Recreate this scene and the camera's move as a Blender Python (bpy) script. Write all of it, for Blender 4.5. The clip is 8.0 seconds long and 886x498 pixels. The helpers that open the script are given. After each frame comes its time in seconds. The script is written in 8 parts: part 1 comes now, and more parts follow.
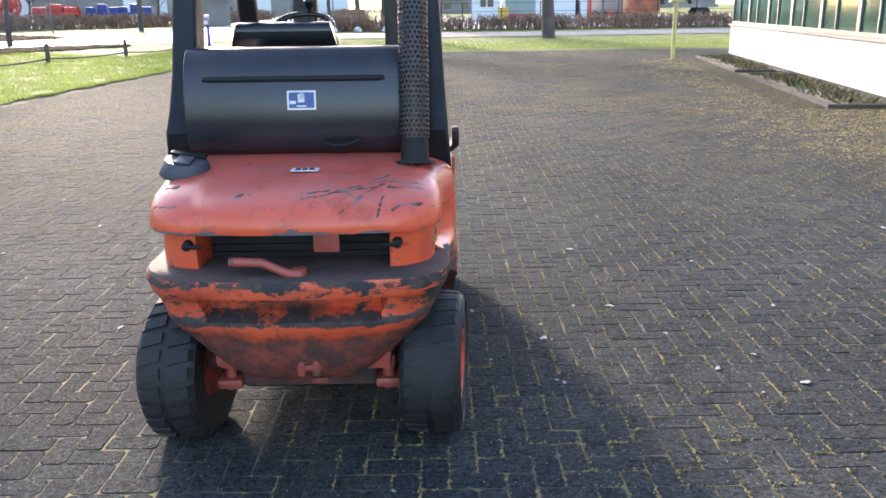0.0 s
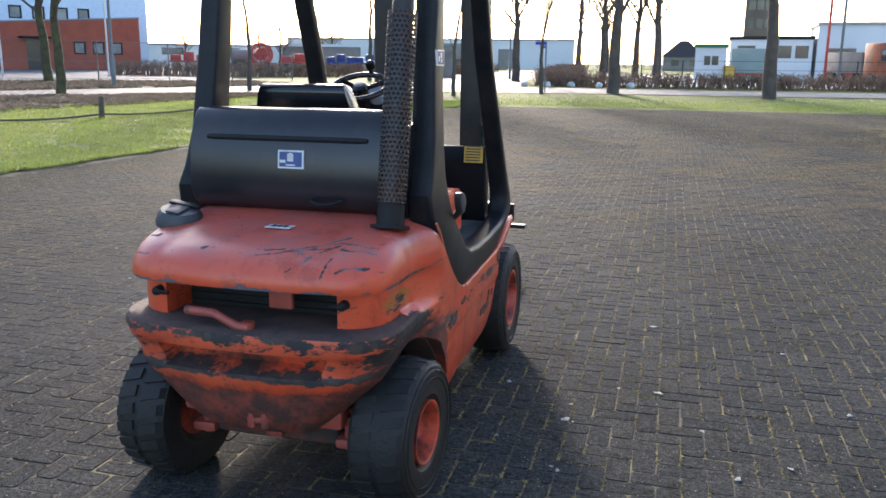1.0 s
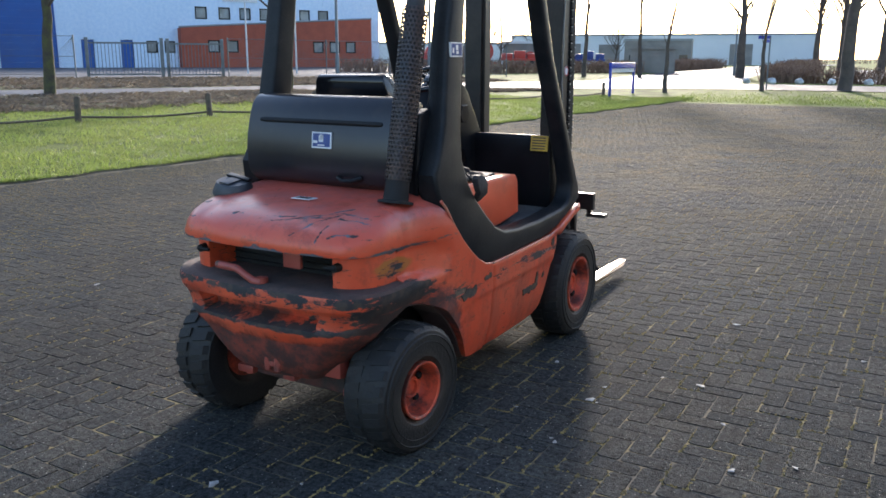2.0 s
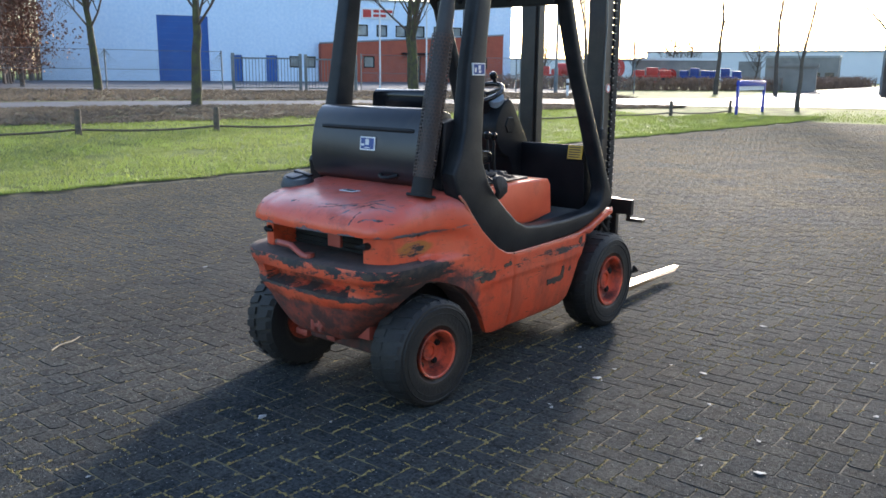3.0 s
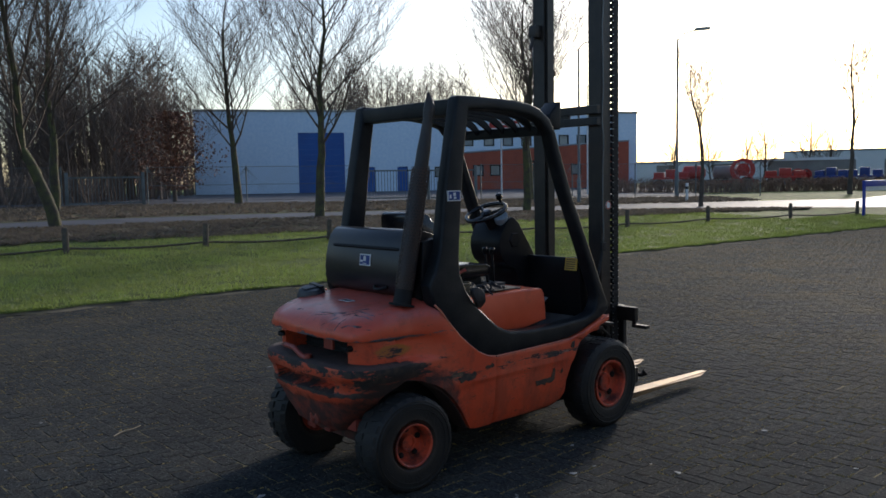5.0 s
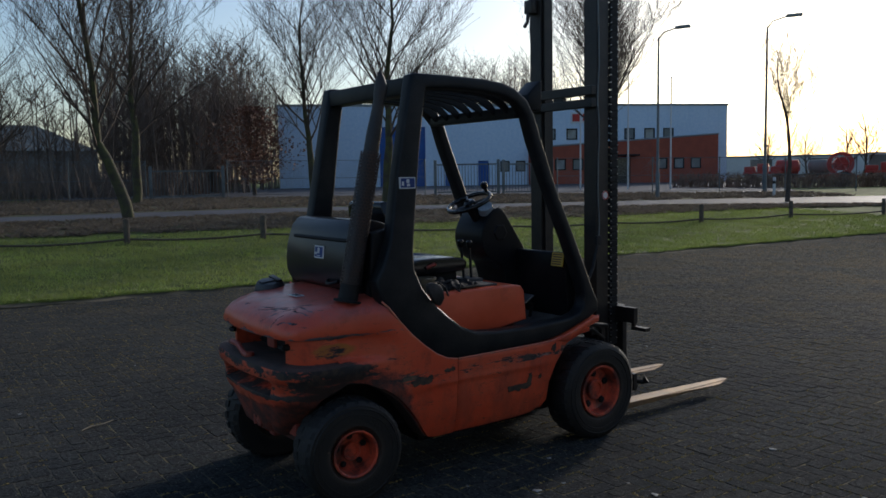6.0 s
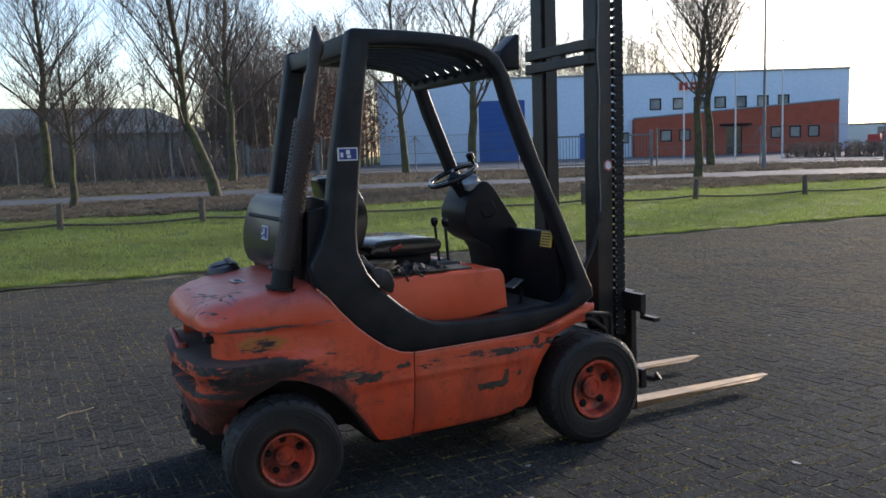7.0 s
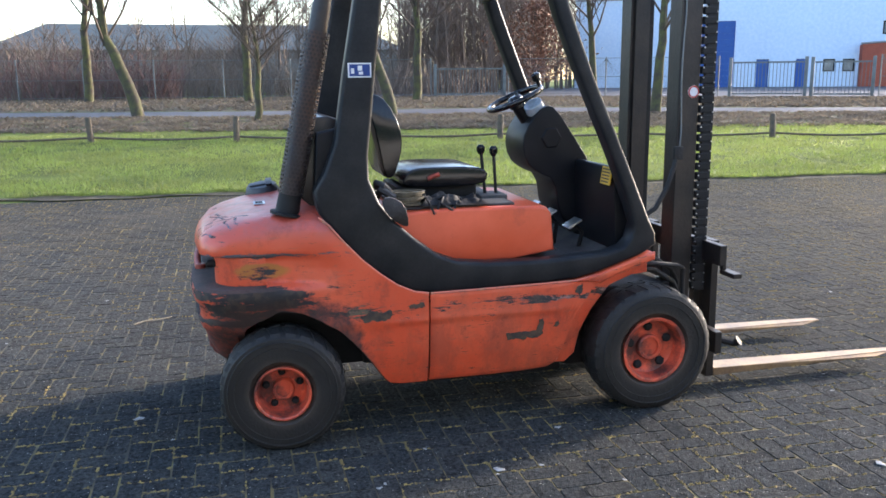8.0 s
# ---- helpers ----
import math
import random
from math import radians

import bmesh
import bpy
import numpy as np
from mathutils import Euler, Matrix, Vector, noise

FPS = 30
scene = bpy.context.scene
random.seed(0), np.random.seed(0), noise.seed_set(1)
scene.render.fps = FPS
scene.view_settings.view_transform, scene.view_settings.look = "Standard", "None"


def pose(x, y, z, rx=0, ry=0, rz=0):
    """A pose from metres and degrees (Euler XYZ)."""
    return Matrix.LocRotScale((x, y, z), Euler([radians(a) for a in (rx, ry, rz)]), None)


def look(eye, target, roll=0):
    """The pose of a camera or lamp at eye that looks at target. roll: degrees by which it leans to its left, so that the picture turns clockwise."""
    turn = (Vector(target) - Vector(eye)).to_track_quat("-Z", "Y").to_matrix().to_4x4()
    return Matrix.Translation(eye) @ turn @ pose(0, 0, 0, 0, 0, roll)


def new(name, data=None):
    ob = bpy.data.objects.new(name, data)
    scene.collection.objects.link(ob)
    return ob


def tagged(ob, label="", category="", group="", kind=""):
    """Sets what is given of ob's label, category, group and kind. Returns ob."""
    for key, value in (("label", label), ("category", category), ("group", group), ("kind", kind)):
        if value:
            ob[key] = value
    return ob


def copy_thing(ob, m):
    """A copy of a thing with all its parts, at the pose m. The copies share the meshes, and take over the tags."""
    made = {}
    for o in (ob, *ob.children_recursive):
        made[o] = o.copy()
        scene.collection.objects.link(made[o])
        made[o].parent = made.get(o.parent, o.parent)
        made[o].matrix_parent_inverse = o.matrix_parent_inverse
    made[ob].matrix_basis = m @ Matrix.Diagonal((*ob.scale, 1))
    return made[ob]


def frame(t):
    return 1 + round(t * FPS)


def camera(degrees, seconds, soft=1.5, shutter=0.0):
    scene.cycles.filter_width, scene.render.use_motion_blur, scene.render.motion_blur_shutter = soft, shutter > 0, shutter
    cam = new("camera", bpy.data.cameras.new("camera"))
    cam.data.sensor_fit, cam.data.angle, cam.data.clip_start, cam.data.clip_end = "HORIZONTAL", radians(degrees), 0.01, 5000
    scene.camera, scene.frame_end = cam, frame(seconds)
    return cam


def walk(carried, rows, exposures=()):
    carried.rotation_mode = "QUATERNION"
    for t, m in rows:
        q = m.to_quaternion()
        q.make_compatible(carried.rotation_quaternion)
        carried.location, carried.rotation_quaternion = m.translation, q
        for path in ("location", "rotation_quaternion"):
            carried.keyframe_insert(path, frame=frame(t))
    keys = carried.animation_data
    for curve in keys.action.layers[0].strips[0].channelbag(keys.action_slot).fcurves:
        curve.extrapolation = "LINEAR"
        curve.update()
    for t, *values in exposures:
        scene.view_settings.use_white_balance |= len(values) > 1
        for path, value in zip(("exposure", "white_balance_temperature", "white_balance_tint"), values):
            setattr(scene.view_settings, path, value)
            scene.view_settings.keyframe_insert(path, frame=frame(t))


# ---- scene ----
import functools

cam = camera(56.0, 8.0, 1.6)
PATH = [
    (0, (-0.016, -0.107, 1.67), (-0.013, 1.814, 1.114), -0.8),
    (0.5, (0.465, -0.087, 1.72), (0.183, 1.826, 1.211), -0.5),
    (1, (0.906, 0.087, 1.719), (0.404, 1.973, 1.282), 0.5),
    (1.5, (1.382, 0.2, 1.684), (0.611, 1.999, 1.273), 0.0),
    (1.7, (1.584, 0.192, 1.699), (0.705, 1.93, 1.245), 0.2),
    (2.8, (2.522, -0.094, 1.7), (1.351, 1.48, 1.313), 0.0),
    (3, (2.697, -0.138, 1.715), (1.458, 1.377, 1.302), 0.5),
    (3.5, (3.017, -0.252, 1.775), (1.699, 1.21, 1.419), -0.6),
    (4, (3.279, -0.32, 1.857), (1.92, 1.12, 1.574), -1.4),
    (4.5, (3.569, -0.236, 1.862), (2.16, 1.168, 1.649), -0.6),
    (4.7, (3.69, -0.153, 1.858), (2.243, 1.213, 1.663), -0.6),
    (5.8, (3.867, 0.718, 1.767), (2.271, 1.914, 1.624), -1.3),
    (6, (3.927, 0.912, 1.771), (2.3, 2.062, 1.597), -0.9),
    (6.5, (3.911, 1.441, 1.734), (2.214, 2.475, 1.508), -1.2),
    (7, (3.863, 1.937, 1.723), (2.103, 2.861, 1.496), -1.9),
    (7.4, (3.887, 2.33, 1.732), (2.048, 3.057, 1.431), -1.1),
    (7.5, (3.892, 2.432, 1.732), (2.037, 3.104, 1.406), -1.1),
    (8, (3.76, 2.887, 1.692), (1.859, 3.364, 1.294), -0.5),
]
walk(cam, [(t, look(eye, target, roll)) for t, eye, target, roll in PATH],
     [(0.0, 2.88, 6390, 16), (0.5, 2.82, 6370, 16), (1.0, 2.28, 6260, 15), (1.5, 2.02, 6190, 14), (3.0, 2.28, 6120, 11), (3.5, 2.36, 6100, 11), (4.0, 1.90, 6060, 11), (4.5, 1.26, 6020, 11), (5.8, 0.02, 5870, 10), (6.0, 0.14, 5870, 10), (6.2, 0.68, 5970, 10), (6.5, 1.24, 6120, 13), (7.0, 1.42, 6170, 14), (7.5, 1.96, 6270, 15), (8.0, 2.70, 6270, 15)])

# ---- daylight: low winter sun ahead of the truck ----
SUN_AZ, SUN_EL = 20.0, 16.0          # degrees to the left of +y, and above the horizon
world = bpy.data.worlds.new("world")
scene.world = world
world.use_nodes = True
wt = world.node_tree
sky = wt.nodes.new("ShaderNodeTexSky")
sky.sky_type = "NISHITA"
sky.sun_disc = False
sky.sun_elevation, sky.sun_rotation = radians(SUN_EL), radians(-SUN_AZ)
sky.dust_density, sky.air_density, sky.ozone_density = 1.5, 1.0, 1.5
wt.links.new(sky.outputs[0], wt.nodes["Background"].inputs[0])
wt.nodes["Background"].inputs[1].default_value = 0.12
lamp = bpy.data.lights.new("sun", "SUN")
lamp.energy, lamp.angle, lamp.color = 2.0, radians(6.0), (1.0, 0.87, 0.72)
sun = new("sun", lamp)
to_sun = Vector((-math.sin(radians(SUN_AZ)) * math.cos(radians(SUN_EL)), math.cos(radians(SUN_AZ)) * math.cos(radians(SUN_EL)), math.sin(radians(SUN_EL))))
sun.matrix_world = look(to_sun * 50, (0, 0, 0))


# ---- materials ----
def mat(name, base, rough=0.6, metal=0.0, two=None, scale=6.0, amount=0.5, bump=0.0, bump_scale=60.0, coords="Object", spec=0.5, detail=6.0):
    """A principled surface whose colour wanders between base and two at a large and a fine scale, with a fine relief."""
    m = bpy.data.materials.new(name)
    m.use_nodes = True
    n, l = m.node_tree.nodes, m.node_tree.links
    b = n["Principled BSDF"]
    b.inputs["Roughness"].default_value, b.inputs["Metallic"].default_value = rough, metal
    b.inputs["Specular IOR Level"].default_value = spec
    tc = n.new("ShaderNodeTexCoord")
    two = two or tuple(c * 0.72 for c in base)
    big = n.new("ShaderNodeTexNoise")
    big.inputs["Scale"].default_value, big.inputs["Detail"].default_value = scale, detail
    l.new(tc.outputs[coords], big.inputs["Vector"])
    ramp = n.new("ShaderNodeValToRGB")
    ramp.color_ramp.elements[0].position, ramp.color_ramp.elements[1].position = 0.5 - 0.25 * (1.2 - amount), 0.5 + 0.25 * (1.2 - amount)
    ramp.color_ramp.elements[0].color, ramp.color_ramp.elements[1].color = (*two, 1), (*base, 1)
    l.new(big.outputs["Fac"], ramp.inputs[0])
    fine = n.new("ShaderNodeTexNoise")
    fine.inputs["Scale"].default_value, fine.inputs["Detail"].default_value = bump_scale, 4.0
    l.new(tc.outputs[coords], fine.inputs["Vector"])
    mix = n.new("ShaderNodeMix")
    mix.data_type, mix.blend_type = "RGBA", "OVERLAY"
    mix.inputs[0].default_value = 0.35
    l.new(ramp.outputs[0], mix.inputs[6])
    l.new(fine.outputs["Fac"], mix.inputs[7])
    l.new(mix.outputs[2], b.inputs["Base Color"])
    if bump:
        bp = n.new("ShaderNodeBump")
        bp.inputs["Strength"].default_value, bp.inputs["Distance"].default_value = bump, 0.01
        l.new(fine.outputs["Fac"], bp.inputs["Height"])
        l.new(bp.outputs[0], b.inputs["Normal"])
    return m


def worn_paint(name, paint, under, chips=0.62, scale=7.0, stretch=(1, 1, 1), rough=0.42, grime=None, grime_from=0.5, faded=None, soot=None, scratch=None, belt=None, near=None):
    """Old paint: chips down to a dark undercoat where a stretched noise is high, scratches, and grime in cloudy patches."""
    m = bpy.data.materials.new(name)
    m.use_nodes = True
    n, l = m.node_tree.nodes, m.node_tree.links
    b = n["Principled BSDF"]
    tc = n.new("ShaderNodeTexCoord")
    mp = n.new("ShaderNodeMapping")
    mp.inputs["Scale"].default_value = stretch
    l.new(tc.outputs["Object"], mp.inputs[0])

    def noise_node(s, d, rough_=0.6, vec=mp.outputs[0]):
        k = n.new("ShaderNodeTexNoise")
        k.inputs["Scale"].default_value, k.inputs["Detail"].default_value, k.inputs["Roughness"].default_value = s, d, rough_
        l.new(vec, k.inputs["Vector"])
        return k.outputs["Fac"]

    def ramp(src, a, c, ca=(0, 0, 0, 1), cc=(1, 1, 1, 1)):
        r = n.new("ShaderNodeValToRGB")
        r.color_ramp.elements[0].position, r.color_ramp.elements[1].position = a, c
        r.color_ramp.elements[0].color, r.color_ramp.elements[1].color = ca, cc
        l.new(src, r.inputs[0])
        return r.outputs[0]

    def blend(fac, a, c):
        x = n.new("ShaderNodeMix")
        x.data_type = "RGBA"
        l.new(fac, x.inputs[0])
        for s, v in ((6, a), (7, c)):
            if isinstance(v, tuple):
                x.inputs[s].default_value = (*v, 1)
            else:
                l.new(v, x.inputs[s])
        return x.outputs[2]

    faded = faded or tuple(min(1, c * 1.15 + 0.02) for c in paint)
    col = blend(ramp(noise_node(3.0, 5.0, vec=tc.outputs["Object"]), 0.35, 0.65), paint, faded)
    if grime:
        col = blend(ramp(noise_node(4.5, 8.0, 0.7, tc.outputs["Object"]), grime_from, grime_from + 0.13), col, grime)
    if soot:
        y0, z0 = soot
        sep = n.new("ShaderNodeSeparateXYZ")
        l.new(tc.outputs["Object"], sep.inputs[0])
        parts_ = []
        for axis, at, soft in ((1, y0, 0.28), (2, z0, 0.14)):
            mr = n.new("ShaderNodeMapRange")
            mr.inputs["From Min"].default_value, mr.inputs["From Max"].default_value = at, at - soft
            l.new(sep.outputs[axis], mr.inputs["Value"])
            parts_.append(mr.outputs[0])
        mu = n.new("ShaderNodeMath")
        mu.operation = "MULTIPLY"
        l.new(parts_[0], mu.inputs[0])
        l.new(parts_[1], mu.inputs[1])
        ad = n.new("ShaderNodeMath")
        ad.operation = "ADD"
        l.new(mu.outputs[0], ad.inputs[0])
        l.new(noise_node(7.0, 8.0, 0.7), ad.inputs[1])
        col = blend(ramp(ad.outputs[0], 0.72, 0.95), col, (0.05, 0.03, 0.027))
    raw = noise_node(scale, 10.0, 0.72)
    if belt:
        mid, half, gain = belt
        sp = n.new("ShaderNodeSeparateXYZ")
        l.new(tc.outputs["Object"], sp.inputs[0])
        away = n.new("ShaderNodeMath")
        away.operation = "SUBTRACT"
        l.new(sp.outputs[2], away.inputs[0])
        away.inputs[1].default_value = mid
        size_ = n.new("ShaderNodeMath")
        size_.operation = "ABSOLUTE"
        l.new(away.outputs[0], size_.inputs[0])
        fall = n.new("ShaderNodeMapRange")
        fall.inputs["From Min"].default_value, fall.inputs["From Max"].default_value = half, 0.0
        fall.inputs["To Min"].default_value, fall.inputs["To Max"].default_value = 0.0, gain
        l.new(size_.outputs[0], fall.inputs["Value"])
        more = n.new("ShaderNodeMath")
        l.new(raw, more.inputs[0])
        l.new(fall.outputs[0], more.inputs[1])
        raw = more.outputs[0]
    chip = ramp(raw, chips, chips + 0.02)
    edge = ramp(raw, chips - 0.03, chips)
    col = blend(edge, col, tuple(0.55 * c + 0.02 for c in paint))
    rusty = ramp(noise_node(16.0, 5.0, 0.6, tc.outputs["Object"]), 0.45, 0.62, (*under, 1), (under[0] * 1.6 + 0.05, under[1] * 1.2 + 0.03, under[2] + 0.005, 1))
    col = blend(chip, col, rusty)
    if scratch:
        size, lo, tint = scratch
        wob = n.new("ShaderNodeTexNoise")
        wob.inputs["Scale"].default_value, wob.inputs["Detail"].default_value = 9.0, 5.0
        l.new(tc.outputs["Object"], wob.inputs["Vector"])
        mv = n.new("ShaderNodeVectorMath")
        mv.operation = "MULTIPLY_ADD"
        l.new(wob.outputs["Color"], mv.inputs[0])
        mv.inputs[1].default_value = (0.22, 0.22, 0.12)
        l.new(tc.outputs["Object"], mv.inputs[2])
        cell = n.new("ShaderNodeTexVoronoi")
        cell.feature = "DISTANCE_TO_EDGE"
        cell.inputs["Scale"].default_value = size
        l.new(mv.outputs[0], cell.inputs["Vector"])
        line = ramp(cell.outputs["Distance"], 0.008, 0.03, (1, 1, 1, 1), (0, 0, 0, 1))
        where = noise_node(3.2, 6.0, 0.7, tc.outputs["Object"])
        if near:
            gap = n.new("ShaderNodeVectorMath")
            gap.operation = "DISTANCE"
            l.new(tc.outputs["Object"], gap.inputs[0])
            gap.inputs[1].default_value = near
            push = n.new("ShaderNodeMapRange")
            push.inputs["From Min"].default_value, push.inputs["From Max"].default_value = 0.34, 0.05
            push.inputs["To Min"].default_value, push.inputs["To Max"].default_value = -0.04, 0.16
            l.new(gap.outputs["Value"], push.inputs["Value"])
            total = n.new("ShaderNodeMath")
            l.new(where, total.inputs[0])
            l.new(push.outputs[0], total.inputs[1])
            where = total.outputs[0]
        some = ramp(where, lo, lo + 0.06)
        mk = n.new("ShaderNodeMath")
        mk.operation = "MULTIPLY"
        l.new(line, mk.inputs[0])
        l.new(some, mk.inputs[1])
        col = blend(mk.outputs[0], col, tint)
    l.new(col, b.inputs["Base Color"])
    rr = n.new("ShaderNodeMapRange")
    rr.inputs["To Min"].default_value, rr.inputs["To Max"].default_value = rough, 0.8
    l.new(chip, rr.inputs["Value"])
    l.new(rr.outputs[0], b.inputs["Roughness"])
    bp = n.new("ShaderNodeBump")
    bp.inputs["Strength"].default_value, bp.inputs["Distance"].default_value, bp.invert = 0.35, 0.002, True
    l.new(chip, bp.inputs["Height"])
    l.new(bp.outputs[0], b.inputs["Normal"])
    return m


def plain(name, base, rough=0.5, metal=0.0):
    return mat(name, base, rough, metal, amount=0.3, scale=9.0)


RED, UNDER = (0.64, 0.082, 0.031), (0.030, 0.028, 0.029)


def body_paint():
    """The truck's old red paint: chipped edges, scraped bumper, soot round the rear wheels, scratches on the hood."""
    m = bpy.data.materials.new("worn_red_body_paint")
    m.use_nodes = True
    n, l = m.node_tree.nodes, m.node_tree.links
    b = n["Principled BSDF"]
    at = n.new("ShaderNodeTexCoord").outputs["Object"]
    axes = n.new("ShaderNodeSeparateXYZ")
    l.new(at, axes.inputs[0])
    X, Y, Z = axes.outputs

    def put(sock, v):
        if isinstance(v, (int, float)):
            sock.default_value = v
        elif isinstance(v, tuple):
            sock.default_value = (*v, 1) if len(sock.default_value) == 4 else v
        else:
            l.new(v, sock)

    def calc(op, a, c=0.0, clamp=False):
        k = n.new("ShaderNodeMath")
        k.operation, k.use_clamp = op, clamp
        put(k.inputs[0], a)
        put(k.inputs[1], c)
        return k.outputs[0]

    def span(v, a, c, lo=0.0, hi=1.0):
        """From lo where v is a to hi where it is c, held outside."""
        k = n.new("ShaderNodeMapRange")
        k.interpolation_type = "SMOOTHSTEP"
        for i, w in enumerate((v, a, c, lo, hi)):
            put(k.inputs[i], w)
        return k.outputs[0]

    def hump(v, mid, half):
        return span(calc("ABSOLUTE", calc("SUBTRACT", v, mid)), half, 0.0)

    def cloud(scale, detail=6.0, rough=0.6, stretch=(1.0, 1.0, 1.0)):
        mp = n.new("ShaderNodeMapping")
        mp.inputs["Scale"].default_value = stretch
        l.new(at, mp.inputs[0])
        k = n.new("ShaderNodeTexNoise")
        k.inputs["Scale"].default_value, k.inputs["Detail"].default_value, k.inputs["Roughness"].default_value = scale, detail, rough
        l.new(mp.outputs[0], k.inputs["Vector"])
        return k.outputs["Fac"]

    def blend(f, a, c):
        k = n.new("ShaderNodeMix")
        k.data_type = "RGBA"
        put(k.inputs[0], f)
        put(k.inputs[6], a)
        put(k.inputs[7], c)
        return k.outputs[2]

    mul = lambda *v: v[0] if len(v) == 1 else calc("MULTIPLY", v[0], mul(*v[1:]))
    add = lambda *v: v[0] if len(v) == 1 else calc("ADD", v[0], add(*v[1:]))
    rear = span(Y, 0.22, 0.02)
    high = span(Z, 0.86, 0.93)
    # sun-bleached in patches, dulled by a film of dust
    col = blend(span(cloud(3.0), 0.36, 0.64), RED, (0.66, 0.108, 0.046))
    hood = span(Y, 0.45, 0.30)
    # pinkish sky reflection on the hood's top, put into the colour
    col = blend(mul(span(Z, 0.93, 1.07), hood, 0.7), col, (0.50, 0.105, 0.082))
    col = blend(mul(span(cloud(5.0, 8.0, 0.72), 0.50, 0.66), 0.75), col, (0.33, 0.052, 0.028))
    col = blend(mul(span(cloud(26.0, 6.0, 0.7, (1.0, 0.5, 1.6)), 0.56, 0.68), 0.5), col, (0.40, 0.10, 0.06))
    col = blend(mul(span(Z, 0.97, 1.06), hood, span(cloud(7.0, 7.0, 0.68), 0.42, 0.64), 0.55), col, (0.36, 0.125, 0.115))
    # patchy dark red-brown, stronger towards the bottom
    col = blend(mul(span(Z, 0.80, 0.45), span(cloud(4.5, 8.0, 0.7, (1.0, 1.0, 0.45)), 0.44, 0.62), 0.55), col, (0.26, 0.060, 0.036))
    # a golden primer shows on the right cheek behind the slot
    cheek = mul(hump(Y, -0.07, 0.24), hump(Z, 0.842, 0.075), span(X, 0.30, 0.45))
    col = blend(span(add(cheek, mul(cloud(9.0), 0.7)), 0.74, 0.98), col, (0.40, 0.145, 0.030))
    # chips: along the belt, all over the bumper, and on the hood's lower lip, where they also paint its shade line
    raw = calc("SUBTRACT", cloud(8.0, 11.0, 0.74, (1.2, 0.6, 2.6)), mul(span(Z, 0.95, 0.99), 0.025))
    belt = mul(hump(Z, 0.636, 0.040), span(Y, 0.10, 0.35), 0.13)
    lip = mul(hump(Z, 0.915, 0.022), span(Y, 0.26, 0.10), 0.17)
    arch = mul(add(mul(hump(Y, 0.36, 0.20), hump(Z, 0.60, 0.07)), mul(hump(Y, 0.34, 0.26), hump(Z, 0.665, 0.045))), 0.105)
    bump_ = mul(rear, add(mul(hump(Z, 0.745, 0.045), 0.14), mul(hump(Z, 0.597, 0.030), 0.17), mul(hump(Z, 0.66, 0.18), 0.062), mul(hump(X, 0.56, 0.17), hump(Z, 0.68, 0.11), 0.165)))
    dents = mul(cheek, 0.06)
    raw = add(raw, belt, lip, arch, bump_, dents)
    chip = span(raw, 0.614, 0.640)
    col = blend(span(raw, 0.595, 0.630), col, (0.34, 0.062, 0.035))
    bare = blend(span(cloud(19.0, 5.0), 0.45, 0.62), UNDER, (0.066, 0.048, 0.038))
    bare = blend(high, bare, (0.105, 0.110, 0.125))
    bare = blend(mul(span(cloud(31.0, 5.0), 0.56, 0.66), belt, 6.0), bare, (0.36, 0.22, 0.19))
    bare = blend(mul(span(cloud(23.0, 6.0), 0.44, 0.60), span(arch, 0.02, 0.06)), bare, (0.115, 0.092, 0.058))
    col = blend(chip, col, bare)
    fine = cloud(20.0, 9.0, 0.72, (0.8, 0.32, 2.4))
    col = blend(mul(span(fine, 0.612, 0.645), span(cloud(4.0, 5.0), 0.40, 0.56)), col, (0.075, 0.042, 0.030))
    col = blend(mul(span(cloud(45.0, 6.0, 0.7, (1.0, 0.5, 1.5)), 0.66, 0.70), 0.8), col, (0.06, 0.04, 0.035))
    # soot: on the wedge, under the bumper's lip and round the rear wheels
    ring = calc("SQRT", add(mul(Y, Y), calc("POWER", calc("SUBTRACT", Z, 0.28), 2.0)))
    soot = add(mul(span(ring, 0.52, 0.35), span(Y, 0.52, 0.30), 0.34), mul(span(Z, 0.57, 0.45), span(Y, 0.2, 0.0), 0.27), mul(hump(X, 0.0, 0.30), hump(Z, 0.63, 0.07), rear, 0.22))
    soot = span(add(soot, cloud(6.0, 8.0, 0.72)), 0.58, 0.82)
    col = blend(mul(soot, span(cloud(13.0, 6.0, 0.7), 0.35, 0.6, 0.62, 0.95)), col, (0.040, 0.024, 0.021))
    # a fan of scratches on the hood's right shoulder: (x, height up the slope) from and to, and width
    slope = n.new("ShaderNodeCombineXYZ")
    wob = n.new("ShaderNodeTexNoise")
    wob.inputs["Scale"].default_value, wob.inputs["Detail"].default_value = 11.0, 4.0
    l.new(at, wob.inputs["Vector"])
    shift = calc("MULTIPLY", calc("SUBTRACT", wob.outputs["Fac"], 0.5), 0.075)
    l.new(X, slope.inputs[0])
    l.new(add(Z, mul(Y, 0.6), shift), slope.inputs[1])
    near = 1.0
